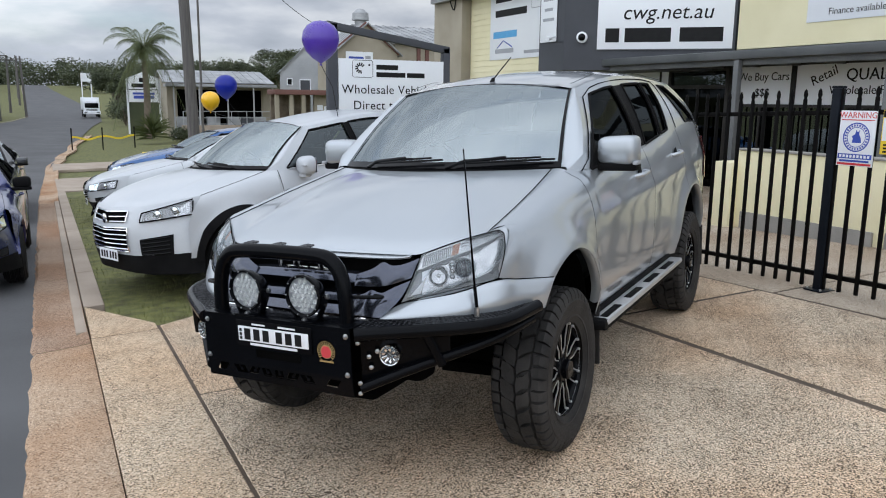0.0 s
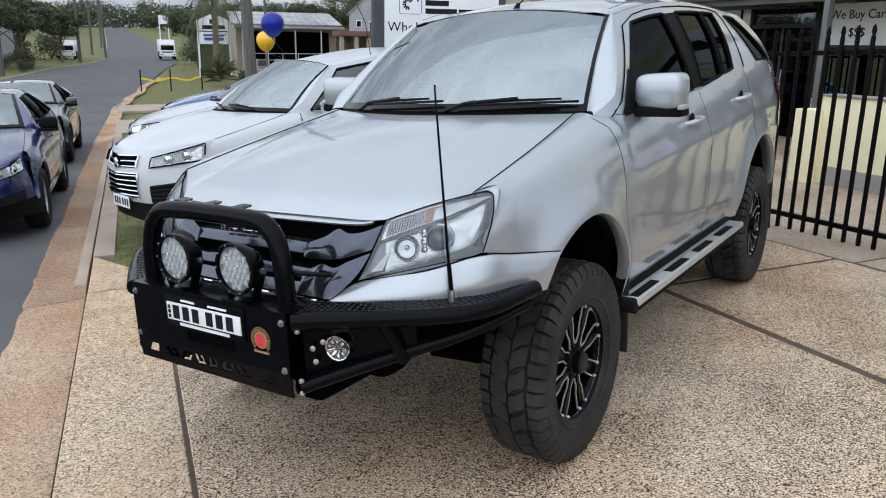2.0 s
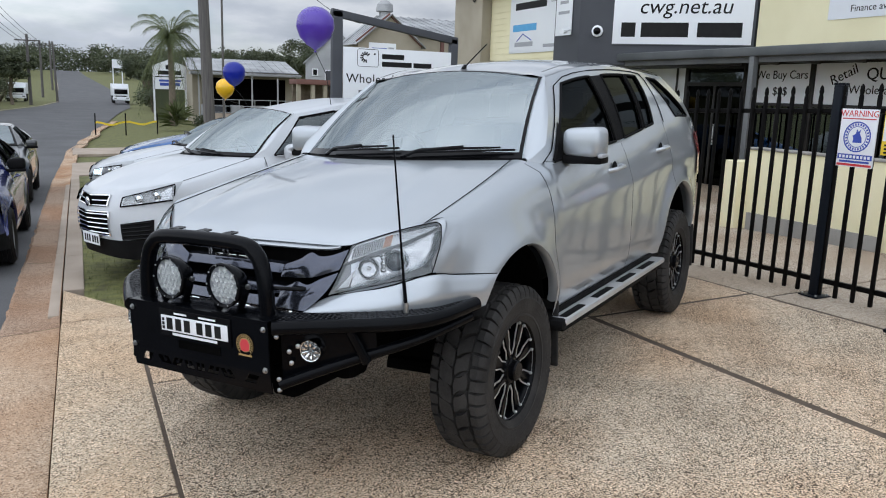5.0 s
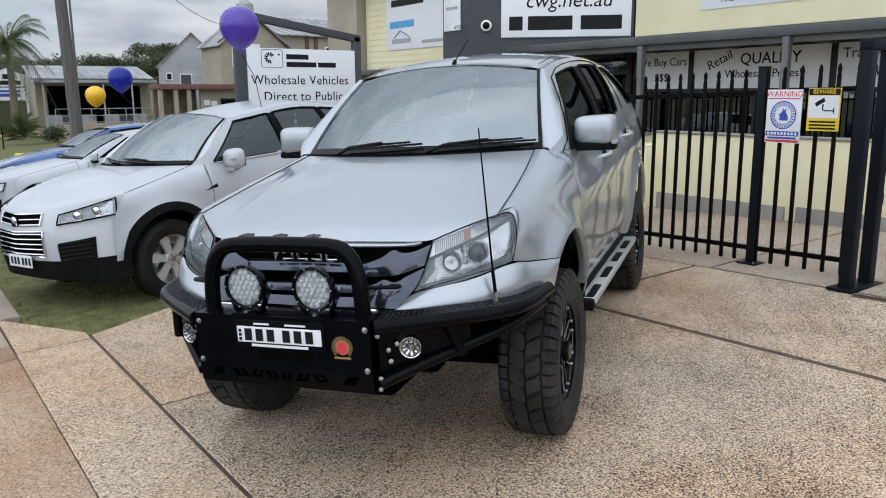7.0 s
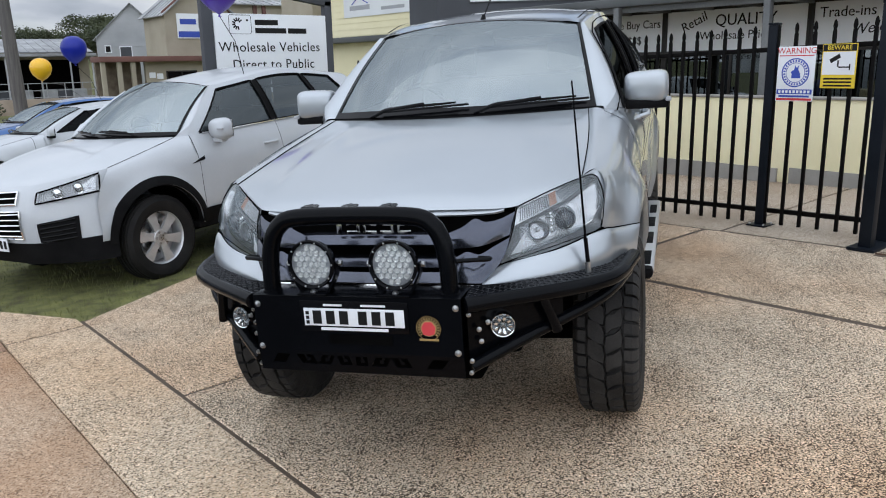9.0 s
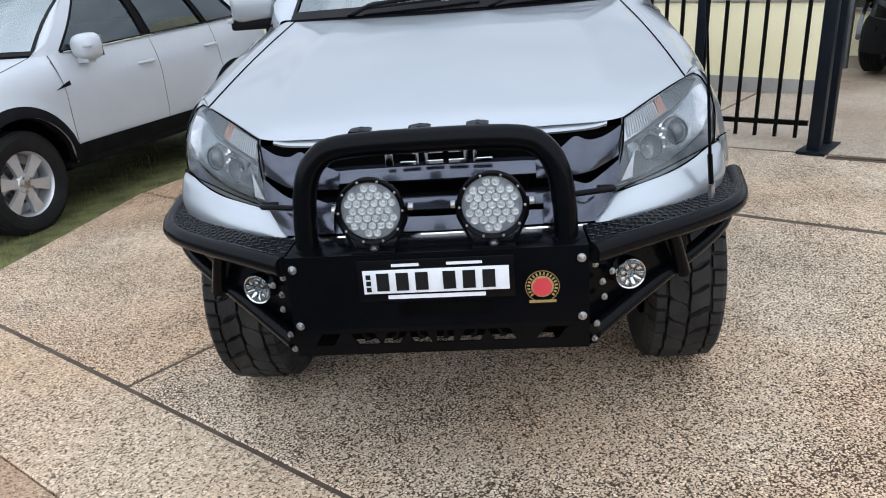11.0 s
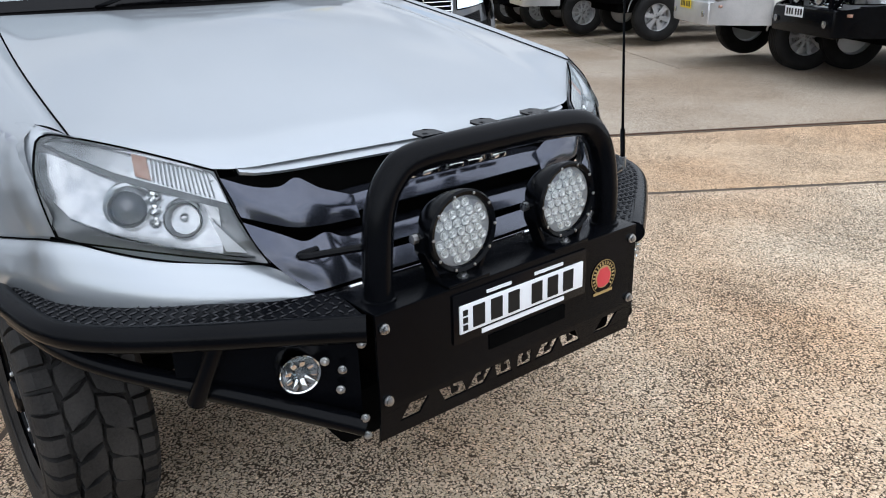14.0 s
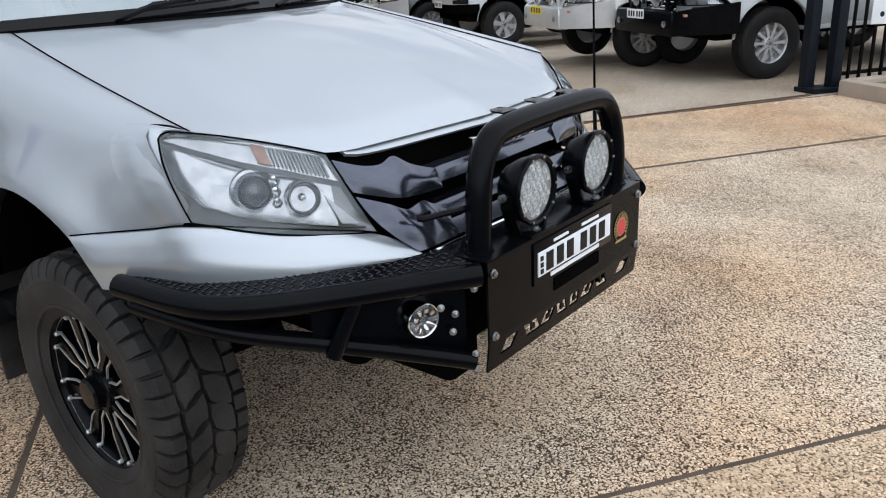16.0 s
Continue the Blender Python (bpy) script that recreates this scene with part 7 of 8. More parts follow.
# chassis parts that show under the bar, their shade painted in as near-black
part("sump_guard", box((-.30, -.62, .49), (.30, -.15, .57), .04), SHADE_BLACK, wagon)
part("radiator_support", box((-.52, -.74, .52), (.52, -.60, .66), .03), SHADE_BLACK, wagon)
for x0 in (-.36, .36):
    part("chassis_rail", box((x0 - .06, -.95, .50), (x0 + .06, .4, .62), .02), SHADE_BLACK, wagon)
    part("shock_absorber", tube([(x0 * 1.5, .05, .40), (x0 * 1.3, .08, .80)], .04, 10), SHADE_BLACK, wagon)
part("axle", tube([(-.7, 0, .42), (.7, 0, .42)], .05, 10), SHADE_BLACK, wagon)
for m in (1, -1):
    part("control_arm", tube([(m * .3, -.15, .40), (m * .66, -.02, .36)], .035, 8), SHADE_BLACK, wagon)


# ---- other vehicles ----
HATCH = dict(wb=2.65, sill=0.30, ac=0.315, ar=0.375, ar2=0.375, hw=0.89, tail=3.42, front=-0.87, bz=0.22,
             A=(0.76, -0.28, 0.83), H=(0.68, 0.72, 0.985), C=(0.46, 1.01), Fc=(-0.84, 0.70), F1=(0.48, -0.78, 0.72), F2=(0.66, -0.66, 0.755),
             WS=(0.55, 1.48, 1.335), WSC=(1.34, 1.375), RM=(2.1, 1.37), RE=(3.05, 1.31), rx=0.56, bx=0.80,
             belt=[(0.95, 0.98), (2.4, 1.04), (3.4, 1.09)], seams=[0.62, 1.62, 2.45], nose_in=0.11, mirror_z=1.02, mirror_out=.12, mirror=(.20, .14, .135), flare=0.02, crown=0.03,
             windows=[(0.98, 1.60, 1.50, 1.55), (1.70, 2.35, 1.68, 2.25), (2.42, 2.85, 2.32, 2.65)], wipers=[(0.5, -0.05), (-0.1, -0.7)], roll=0.55, bulge=0.10, tail_in=0.10)


def parked_car(name, label, spec, paint, m, R=0.315, rim=0.21, style="ten", grille=None, lamp=None, group="", low=0.72, lugs=0, fog=None):
    c = thing(name, label, "car", m, group)
    G = shell(c, paint, spec)
    cabin(c, spec, spec.get("trim_mat", CABIN), CABIN_PALE)
    for x in (spec["hw"] - .115, -spec["hw"] + .115):
        for y in (0.0, spec["wb"]):
            wheel(c, x, y, R, 0.225, rim, style, lugs)
    everyday_front(c, spec, G, paint, grille or [(.16, .30, .62, 4)], lamp or (.70, .93, .10, .34, (.04, .0, 0, .02)), low=low, fog=fog)
    b = spec["belt"][0][1]
    mirror_pair(c, spec.get("mirror_paint", paint), (spec["bx"] + spec.get("mirror_out", .10), spec.get("mirror_y", spec["H"][1] + .16), spec.get("mirror_z", b + .09)), spec.get("mirror", (.23, .17, .17)), square=spec.get("mirror_square", .55), base=spec.get("mirror_base"))
    for mm in (1, -1):
        for y, z in ((spec["seams"][1] - .16, b - .14 - spec.get("handle_drop", 0)), (spec["seams"][2] - .10, b - .10 - spec.get("handle_drop", 0))):
            x = G["side"](y, z)
            part("door_handle", tube(smooth_path([(mm * (x - .004), y - .09, z), (mm * (x + .03), y - .06, z + .004), (mm * (x + .03), y + .06, z + .006), (mm * (x - .004), y + .09, z + .004)], 4), .012, 8), paint, c)
    return c, G


CAPT = dict(HATCH, handle_drop=.03, wb=2.64, sill=0.40, ac=0.37, ar=0.44, ar2=0.44, hw=0.915, tail=3.44, front=-0.88, bz=0.30,
            A=(0.79, -0.35, 1.0), H=(0.735, 0.41, 1.165), C=(0.14, 1.18), Fc=(-0.84, 0.905), F1=(0.45, -0.76, 0.925), F2=(0.62, -0.61, 0.955),
            WS=(0.585, 1.0, 1.575), WSC=(0.87, 1.64), RM=(2.0, 1.69), RE=(3.10, 1.60), rx=0.61, bx=0.835,
            belt=[(0.95, 1.175), (2.4, 1.225), (3.5, 1.28)], mirror_y=.78, mirror_z=1.20, mirror_out=.10, mirror=(.25, .20, .19), mirror_square=.72, mirror_base=WHITE, seams=[0.50, 1.58, 2.44], nose_in=0.06, flare=0.035, lip=TRIM, sill_mat=TRIM, crown=0.045, tuck=.08,
            windows=[(0.60, 1.54, 1.06, 1.50), (1.62, 2.38, 1.58, 2.25), (2.43, 2.98, 2.30, 2.76)], v1=.90, v0=.03, seal=.014, bulge=0.08, glass=SMOKE, trim_mat=CABIN_PALE)
captiva, CG = parked_car("white_wagon", "white compact sport wagon with black arch cladding on grass", CAPT, WHITE, on_ground(0.59, 3.56, -70) @ Matrix.Translation((0, 0, -.045)), R=0.362, rim=0.235, style="six",
                         grille=[(.16, .07, .22, 1), (.18, .31, .66, 5)], lamp=(.76, .965, .048, .205, (.065, -.02, .02, .035)), low=.72, fog=(.255, .40, .45, .715))
fa = fascia_fn(CAPT, CG)
part("badge", lathe([(.045, 0), (.045, .008), (.030, .014), (0, .016)], 20, Matrix.Translation(Vector(fa(.5, .17, .02))) @ Matrix.Rotation(radians(90), 4, "X")), CHROME, captiva, "round chrome badge")
for m in (1, -1):
    def clad(u, v, m=m):
        a = math.pi * (0.03 + 0.94 * u)
        r = CAPT["ar"] + 0.075 * v
        y, z = r * math.cos(a), CAPT["ac"] + r * math.sin(a)
        return (m * (CG["side"](max(-.40, y), max(z, CG["zlow"](max(-.4, y)))) + 0.012 - 0.006 * v), y, z)
    part("arch_cladding", patch(clad, 36, 3), TRIM, captiva)
    part("arch_cladding", patch(lambda u, v, m=m: (lambda p: (p[0], p[1] + CAPT["wb"], p[2]))((lambda y, z: (m * (CG["side"](y + CAPT["wb"], max(z, CG["zlow"](y + CAPT["wb"]))) + 0.012), y, z))((CAPT["ar"] + .075 * v) * math.cos(math.pi * (.03 + .94 * u)), CAPT["ac"] + (CAPT["ar"] + .075 * v) * math.sin(math.pi * (.03 + .94 * u)))), 36, 3), TRIM, captiva)
    part("sill_strip", tube([(m * p[0], p[1], p[2]) for p in (CG["gh"](.62 + 2.34 * t / 24, .020, .014) for t in range(25))], .007, 5), CHROME, captiva, "bright strip under the windows")
    part("mirror_indicator", box((.985, .665, 1.195), (1.055, .685, 1.212), .006, Matrix.Diagonal((m, 1, 1, 1))), INK_GREY, captiva)
    part("side_vent", patch(lambda u, v, m=m: (m * (CG["side"](.40 + .16 * u, .93 + .035 * v * u + .02 * u) + .006), .40 + .16 * u, .93 + .035 * v * u + .02 * u), 6, 3), TRIM, captiva)
    part("door_cladding", patch(lambda u, v, m=m: (m * (CG["side"](.46 + 1.74 * u, .40 + .13 * v) + .012), .46 + 1.74 * u, .40 + .13 * v), 20, 3), TRIM, captiva)
part("roof_rail", tube(smooth_path([(.56, 1.45, 1.605), (.57, 2.2, 1.65), (.55, 2.9, 1.615)], 5), .012, 6), ALLOY, captiva)
part("roof_rail", tube(smooth_path([(-.56, 1.45, 1.605), (-.57, 2.2, 1.65), (-.55, 2.9, 1.615)], 5), .012, 6), ALLOY, captiva)

i30, IG = parked_car("blue_hatchback", "deep blue hatchback parked at the kerb", dict(HATCH, mirror_paint=TRIM), BLUE, on_ground(-1.90, 4.83, 0) @ Matrix.Translation((0, 0, -.055)),
                     grille=[(.15, .22, .60, 5)], lamp=(.69, .92, .03, .23, (.07, .0, 0, .03)))
parked_car("grey_sedan", "dark grey sedan parked at the kerb", dict(HATCH, tail=3.75, RE=(2.75, 1.33)), GREY_CAR, on_ground(-2.02, 11.05, 0) @ Matrix.Translation((0, 0, -.055)))
parked_car("white_sedan", "white sedan parked nose to the road on grass", dict(HATCH, A=(0.77, -0.25, 0.80)), WHITE, on_ground(0.72, 9.85, -88) @ Matrix.Scale(.965, 4))
parked_car("mid_blue_hatchback", "mid-blue hatchback parked nose to the road", HATCH, LIGHTBLUE, on_ground(1.45, 14.4, -88))

BIG = dict(HATCH, mirror_z=1.33, mirror_out=.10, mirror=(.23, .17, .17), wb=2.85, sill=0.55, ac=0.42, ar=0.50, ar2=0.50, hw=0.955, tail=3.95, front=-0.86, bz=0.60,
           A=(0.82, -0.36, 1.12), H=(0.78, 0.60, 1.22), C=(0.42, 1.24), Fc=(-0.80, 1.10), F1=(0.5, -0.78, 1.105), F2=(0.66, -0.66, 1.11),
           WS=(0.64, 1.15, 1.80), WSC=(1.05, 1.84), RM=(2.2, 1.87), RE=(3.7, 1.83), rx=0.66, bx=0.88,
           belt=[(0.9, 1.22), (2.4, 1.25), (3.9, 1.27)], seams=[0.50, 1.62, 2.60], nose_in=0.07, flare=0.03,
           windows=[(0.78, 1.52, 1.18, 1.50), (1.68, 2.45, 1.66, 2.40), (2.55, 3.5, 2.5, 3.35)], bulge=0.05, low_mat=SHADE_BLACK)


def offroader(name, label, paint, m, bar_mat, R=0.40, lamps=True, yellow=False):
    c, G = parked_car(name, label, BIG, paint, m, R=R, rim=0.235, grille=[(.15, .12, .60, 5)], lamp=(.67, .93, .10, .52, (0, 0, 0, 0)), group="four-wheel drives in the yard", low=.70)
    b = part("bull_bar", box((-.62, -1.12, .52), (.62, -.92, .80), .05), bar_mat, c, "heavy steel bull bar")
    for s in (1, -1):
        part("bar_wing", patch(lambda u, v, s=s: (s * (.58 + .40 * u), -1.10 + .62 * u ** 1.7, .54 + .24 * v + .10 * u * v), 12, 6, thick=.03), bar_mat, b)
        part("upright", tube(smooth_path([(s * .36, -1.0, .78), (s * .37, -1.0, .98), (s * .34, -.98, 1.08)], 4), .03, 10), bar_mat, b)
        part("side_hoop", tube(smooth_path([(s * .40, -1.0, .79), (s * .62, -.94, .98), (s * .84, -.70, .95), (s * .88, -.52, .82)], 5), .025, 10), bar_mat, b)
        part("fog_lamp", lathe([(.035, 0), (.038, .012), (.0, .016)], 18, Matrix.Translation((s * .50, -1.122, .66)) @ Matrix.Rotation(radians(90), 4, "X")), LAMP_BOWL, b)
        part("indicator", box((s * .70 - .05, -1.02, .74), (s * .70 + .05, -.99, .77), .005), AMBER, b)
        if lamps:
            Q = Matrix.Translation((s * .22, -1.06, .93)) @ Matrix.Rotation(radians(90), 4, "X")
            d = part("driving_lamp", lathe([(.04, -.09), (.098, -.03), (.105, 0), (.10, .012)], 28, Q), CHROME, b, "round chrome driving lamp")
            part("glass", lathe([(.098, .004), (.05, .014), (0, .016)], 28, Q), LAMP_BOWL, d)
    part("top_rail", tube([(-.34, -.98, 1.08), (.34, -.98, 1.08)], .03, 10), bar_mat, b)
    plate(c, Matrix.Translation((-.12, -1.13, .75)), yellow=yellow)
    return c


offroader("white_offroader", "white four-wheel drive with black bull bar in the yard", WHITE, on_ground(6.88, -6.84, 181), BLACK)
offroader("champagne_offroader", "champagne four-wheel drive with silver bull bar in the yard", CREAM_CAR, on_ground(8.62, -6.30, 179), ALLOY, yellow=True)
c, _ = parked_car("white_utility", "white dual-cab utility in the yard", BIG, WHITE, on_ground(12.2, -5.62, 183), R=.38, rim=.225, style="six", grille=[(.16, .12, .5, 4)], lamp=(.67, .93, .10, .45, (0, 0, 0, 0)), group="four-wheel drives in the yard")
offroader("grey_offroader", "dark four-wheel drive with silver bull bar in the yard", GREY_CAR, on_ground(14.6, -5.0, 183), ALLOY)
offroader("black_offroader", "dark four-wheel drive in the yard's far row", BLACK_GLOSS, on_ground(17.0, -4.6, 183), BLACK)
offroader("red_offroader", "dull red four-wheel drive in the yard's far row", INK_RED, on_ground(19.4, -4.3, 183), BLACK)

VAN = dict(BIG, wb=3.2, sill=0.45, ac=0.36, ar=0.42, ar2=0.42, hw=0.96, tail=4.2, front=-0.85, bz=0.28, A=(0.80, -0.2, 1.12), H=(0.78, 0.05, 1.28), C=(-0.15, 1.30), Fc=(-0.72, 1.02), F1=(0.45, -0.66, 1.03), F2=(0.62, -0.5, 1.06),
           WS=(0.68, 0.75, 1.86), WSC=(0.66, 1.90), RM=(2.2, 1.92), RE=(4.1, 1.90), rx=0.74, bx=0.92, belt=[(0.6, 1.25), (4.2, 1.28)], seams=[.45, 1.5, 2.6], windows=[(.45, 1.3, .85, 1.28), (1.5, 2.6, 1.5, 2.5), (2.7, 3.8, 2.6, 3.7)], low_mat=TRIM)
van, VG = parked_car("delivery_van", "white van with dark grey bumper behind the fence", VAN, GREY_CAR, on_ground(8.95, -1.72, -92), R=.33, rim=.2, grille=[(.20, .06, .34, 4)], lamp=(.73, .95, .04, .30, (0, .0, .0, 0)), low=.55)
vf = fascia_fn(VAN, VG)
part("badge", lathe([(.085, 0), (.09, .01), (.075, .012), (.072, 0)], 28, Matrix.Translation(Vector(vf(.5, .16, .03))) @ Matrix.Rotation(radians(90), 4, "X")), CHROME, van, "round chrome grille badge")


# ---- dealership sign, balloons ----
ds = thing("dealership_sign", "white dealership board in a dark steel frame", "sign")
part("post", box((3.21, 7.05, -0.2), (3.37, 7.17, 2.92), .008), CHARCOAL, ds)
part("post", box((5.19, 7.05, -0.1), (5.31, 7.17, 2.62), .008), CHARCOAL, ds)
part("beam", box((0, 0, -.11), (2.12, .12, 0), .006, Matrix.Translation((3.21, 7.05, 2.95)) @ Matrix.Rotation(radians(8.4), 4, "Y")), CHARCOAL, ds)
SM = Matrix.Translation((4.28, 7.04, 1.84)) @ FACE_FRONT
part("panel", box((-.905, -.56, -.03), (.905, .56, 0), .003, SM), SIGN_WHITE, ds)
words("Wholesale Vehicles", 0.195, SM @ pose(-.04, .09, .002), INK, ds, spread=1.06)
words("Direct to Public", 0.195, SM @ pose(.0, -.155, .002), INK, ds, spread=1.06)
for x, w, z in ((-.09, .37, .45), (.14, .84, .335)):
    n = 1 if w < .5 else 2
    for k in range(n):
        part("bar", box((-.28 + k * .53, z - .045, .0), (-.28 + k * .53 + (w if n == 1 else (.50, .31)[k]), z + .03, .002), 0, SM), INK, ds)
lg = part("logo_border", tube([(-.66, .28, .001), (-.36, .28, .001), (-.34, .30, .001), (-.34, .52, .001), (-.36, .54, .001), (-.66, .54, .001), (-.68, .52, .001), (-.68, .30, .001), (-.66, .28, .001)], .004, 4), INK, ds)
lg.matrix_local = SM
for k in range(9):
    part("logo_blade", box((.035, -.011, 0), (.085, .011, .002), 0, SM @ pose(-.55, .42, .001, 0, 0, 40 + 30 * k)), INK, ds)
part("logo_dot", lathe([(0, .002), (.016, .002), (.016, 0)], 12, SM @ pose(-.40, .47, .001)), INK, ds)


def balloon(label, at, r, mat, tie):
    b = thing("balloon", label, "balloon", Matrix.Translation(at), "party balloons")
    part("skin", lathe([(.004, -r * 1.22), (r * .12, -r * 1.15), (r * .45, -r * .95), (r * .80, -r * .58), (r * .97, -r * .15), (r * 1.0, r * .12), (r * .93, r * .46), (r * .72, r * .76), (r * .40, r * .95), (0.0, r * 1.02)], 36), mat, b)
    part("knot", lathe([(.004, -r * 1.22), (r * .10, -r * 1.32), (.0, -r * 1.30)], 12), mat, b)
    d = Vector(tie) - Vector(at)
    part("string", tube([(0, 0, -r * 1.28), tuple(d * .5 + Vector((.03, 0, -.05))), tuple(d)], .004, 5), INK, b)


balloon("purple balloon on a string tied to the white wagon", (2.03, 3.81, 2.41), .205, PURPLE, (2.16, 3.60, 1.50))
balloon("dark blue balloon on a string above a parked car", (2.27, 10.0, 1.99), .20, BALLOON_BLUE, (2.5, 9.6, 1.15))
balloon("yellow balloon on a string above a parked car", (3.16, 16.3, 1.71), .235, BALLOON_YELLOW, (3.2, 13.2, 1.1))

# ---- poles and wires ----
def power_pole(x, y, h, lean=0.0, arm=True, r=.17, label="weathered timber power pole with a cross-arm"):
    z = ground_z(x, y) - .2
    p = thing("power_pole", label, "pole", Matrix.Translation((x, y, z)), "power poles")
    part("pole", tube([(0, 0, 0), (lean * h, 0, h)], r, 14, taper=.7 * r), WOODPOLE, p)
    if arm:
        part("cross_arm", box((-1.1, -.06, -.06), (1.1, .06, .06), .01, Matrix.Translation((lean * h, 0, h - .6))), WOODPOLE, p)
        for k in (-.95, -.4, .4, .95):
            part("insulator", lathe([(.03, 0), (.05, .05), (.03, .12), (0, .14)], 10, Matrix.Translation((lean * h + k, 0, h - .54))), SIGN_WHITE, p)


power_pole(3.13, 18.6, 9.5, -.028)
power_pole(5.55, 31, 9.0, arm=False, r=.055, label="slim grey street pole")
power_pole(-7.6, 54, 10.5)
power_pole(-4.4, 84.4, 6.95)
power_pole(-2.2, 95.9, 6.8, -.03, arm=False, r=.14)
power_pole(-4.2, 112, 7.4)
power_pole(-3.65, 140, 7.9)
power_pole(-4.3, 165, 8.0)


def wire(a, b, sag, r=.011):
    a, b = Vector(a), Vector(b)
    pts = [a + (b - a) * t + Vector((0, 0, -4 * sag * t * (1 - t))) for t in [k / 14 for k in range(15)]]
    w = part("power_line", tube(pts, r, 5), INK)
    tagged(w, "thin black overhead power line", "cable", group="overhead wires")


wire((9.9, 10.3, 5.2), (2.9, 18.6, 8.2), .9)
wire((9.8, 10.4, 5.0), (9.7, 10.2, 4.3), .1)
for k in (-.9, -.4, .4, .9):
    wire((-7.6 + k, 54, 9.2), (-4.4 + k, 84.4, 5.7), .4, .02)
    wire((-4.4 + k, 84.4, 5.7), (-4.2 + k, 112, 6.4), .5, .03)
    wire((-4.2 + k, 112, 6.4), (-3.65 + k, 140, 7.5), .5, .03)
wire((-7.6, 54, 8.7), (3.0, 18.6, 8.6), .7, .012)
wire((3.0, 18.6, 7.6), (12.5, 33, 5.0), .8, .012)

# ---- plants ----
def leaf_cloud(bm, c, rad, n, size, rnd, flat=.8):
    """Small leaf blades scattered in a lump, denser at its skin."""
    for _ in range(n):
        d = Vector((rnd.gauss(0, 1), rnd.gauss(0, 1), rnd.gauss(0, 1))).normalized()
        p = Vector(c) + Vector((d.x * rad, d.y * rad, d.z * rad * flat)) * (rnd.random() ** .45)
        a = Vector((rnd.gauss(0, 1), rnd.gauss(0, 1), rnd.gauss(0, .6))).normalized() * size
        b = a.orthogonal().normalized() * size * rnd.uniform(.3, .55)
        b.rotate(Matrix.Rotation(rnd.random() * 6.28, 3, a))
        bm.faces.new([bm.verts.new(p + v) for v in (-a, b, a, -b)])


def gum_tree(x, y, h, r, seed, name="gum_tree", label="eucalypt with a loose dark crown", lumps=22, n=400, size=.14, group="gum trees"):
    rnd = random.Random(seed)
    z = ground_z(x, y) - .1
    t = thing(name, label, "tree", Matrix.Translation((x, y, z)), group)
    bm = tube(smooth_path([(0, 0, 0), (.1 * r * rnd.uniform(-1, 1), .1 * r, h * .35), (.2 * r * rnd.uniform(-1, 1), 0, h * .8)], 5), .035 * h, 8, taper=.012 * h)
    lum = []
    for k in range(lumps):
        a = rnd.random() * 6.28
        rr = r * rnd.uniform(.15, .85)
        zz = h * rnd.uniform(.60, .98)
        rr *= 1.15 - .5 * abs(zz / h - .70)
        lum.append((rr * math.cos(a), rr * math.sin(a), zz))
    for c in lum[:9]:
        add_tube(bm, smooth_path([(0, 0, h * .28), (c[0] * .4, c[1] * .4, (h * .3 + c[2]) / 2), c], 3), .014 * h, 5, taper=.004 * h)
    part("trunk", bm, BARK, t)
    bm = bmesh.new()
    for c in lum:
        leaf_cloud(bm, c, r * rnd.uniform(.22, .40), n, size, rnd, .5)
    part("crown", bm, LEAF, t, smooth=False)


def bush(x, y, r, seed, mat=LEAF, label="dense green roadside shrub"):
    rnd = random.Random(seed)
    t = thing("shrub", label, "shrub", Matrix.Translation((x, y, ground_z(x, y) - .1)), "roadside shrubs")
    bm = bmesh.new()
    for k in range(7):
        add_tube(bm, [(0, 0, 0), (r * rnd.uniform(-.5, .5), r * rnd.uniform(-.5, .5), r * .8)], .02 * r, 4)
    part("stems", bm, BARK, t)
    bm = bmesh.new()
    for k in range(9):
        leaf_cloud(bm, (r * rnd.uniform(-.6, .6), r * rnd.uniform(-.6, .6), r * rnd.uniform(.3, .9)), r * .5, 110, .07 * max(1, r), rnd)
    part("foliage", bm, mat, t, smooth=False)


def palm(x, y, h, seed=3):
    rnd = random.Random(seed)
    t = thing("palm_tree", "tall palm with drooping feathery fronds and a slim trunk", "tree", Matrix.Translation((x, y, ground_z(x, y) - .1)))
    part("trunk", tube([(0, 0, 0), (.05, 0, h * .5), (0, 0, h)], .22, 12, taper=.15), BARK, t)
    for k in range(38):
        a = k * 2.4 + rnd.uniform(-.2, .2)
        up = rnd.uniform(-.7, 1.7)
        L = rnd.uniform(2.1, 2.9)
        d = Vector((math.cos(a), math.sin(a), 0))
        pts = [Vector((0, 0, h)) + d * (L * s * (.75 if up > .6 else 1)) + Vector((0, 0, L * (up * s * .9 - (1.15 - .2 * up) * s * s))) for s in [i / 9 for i in range(10)]]
        bm = tube(pts, .03, 5, taper=.008)
        for i in range(1, 10):
            for s in (-1, 1):
                for q in (0, .33, .66):
                    p = pts[i - 1].lerp(pts[i], q)
                    tng = (pts[i] - pts[i - 1]).normalized()
                    side = tng.cross(Vector((0, 0, 1))).normalized() * s
                    tip = p + (side * .42 + tng * .32 + Vector((0, 0, -.30 - .12 * rnd.random()))) * (1.1 - .05 * i)
                    w = tng * .025
                    bm.faces.new([bm.verts.new(v) for v in (p - w, p + w, tip)])
        part("frond", bm, LEAF2, t, smooth=False)


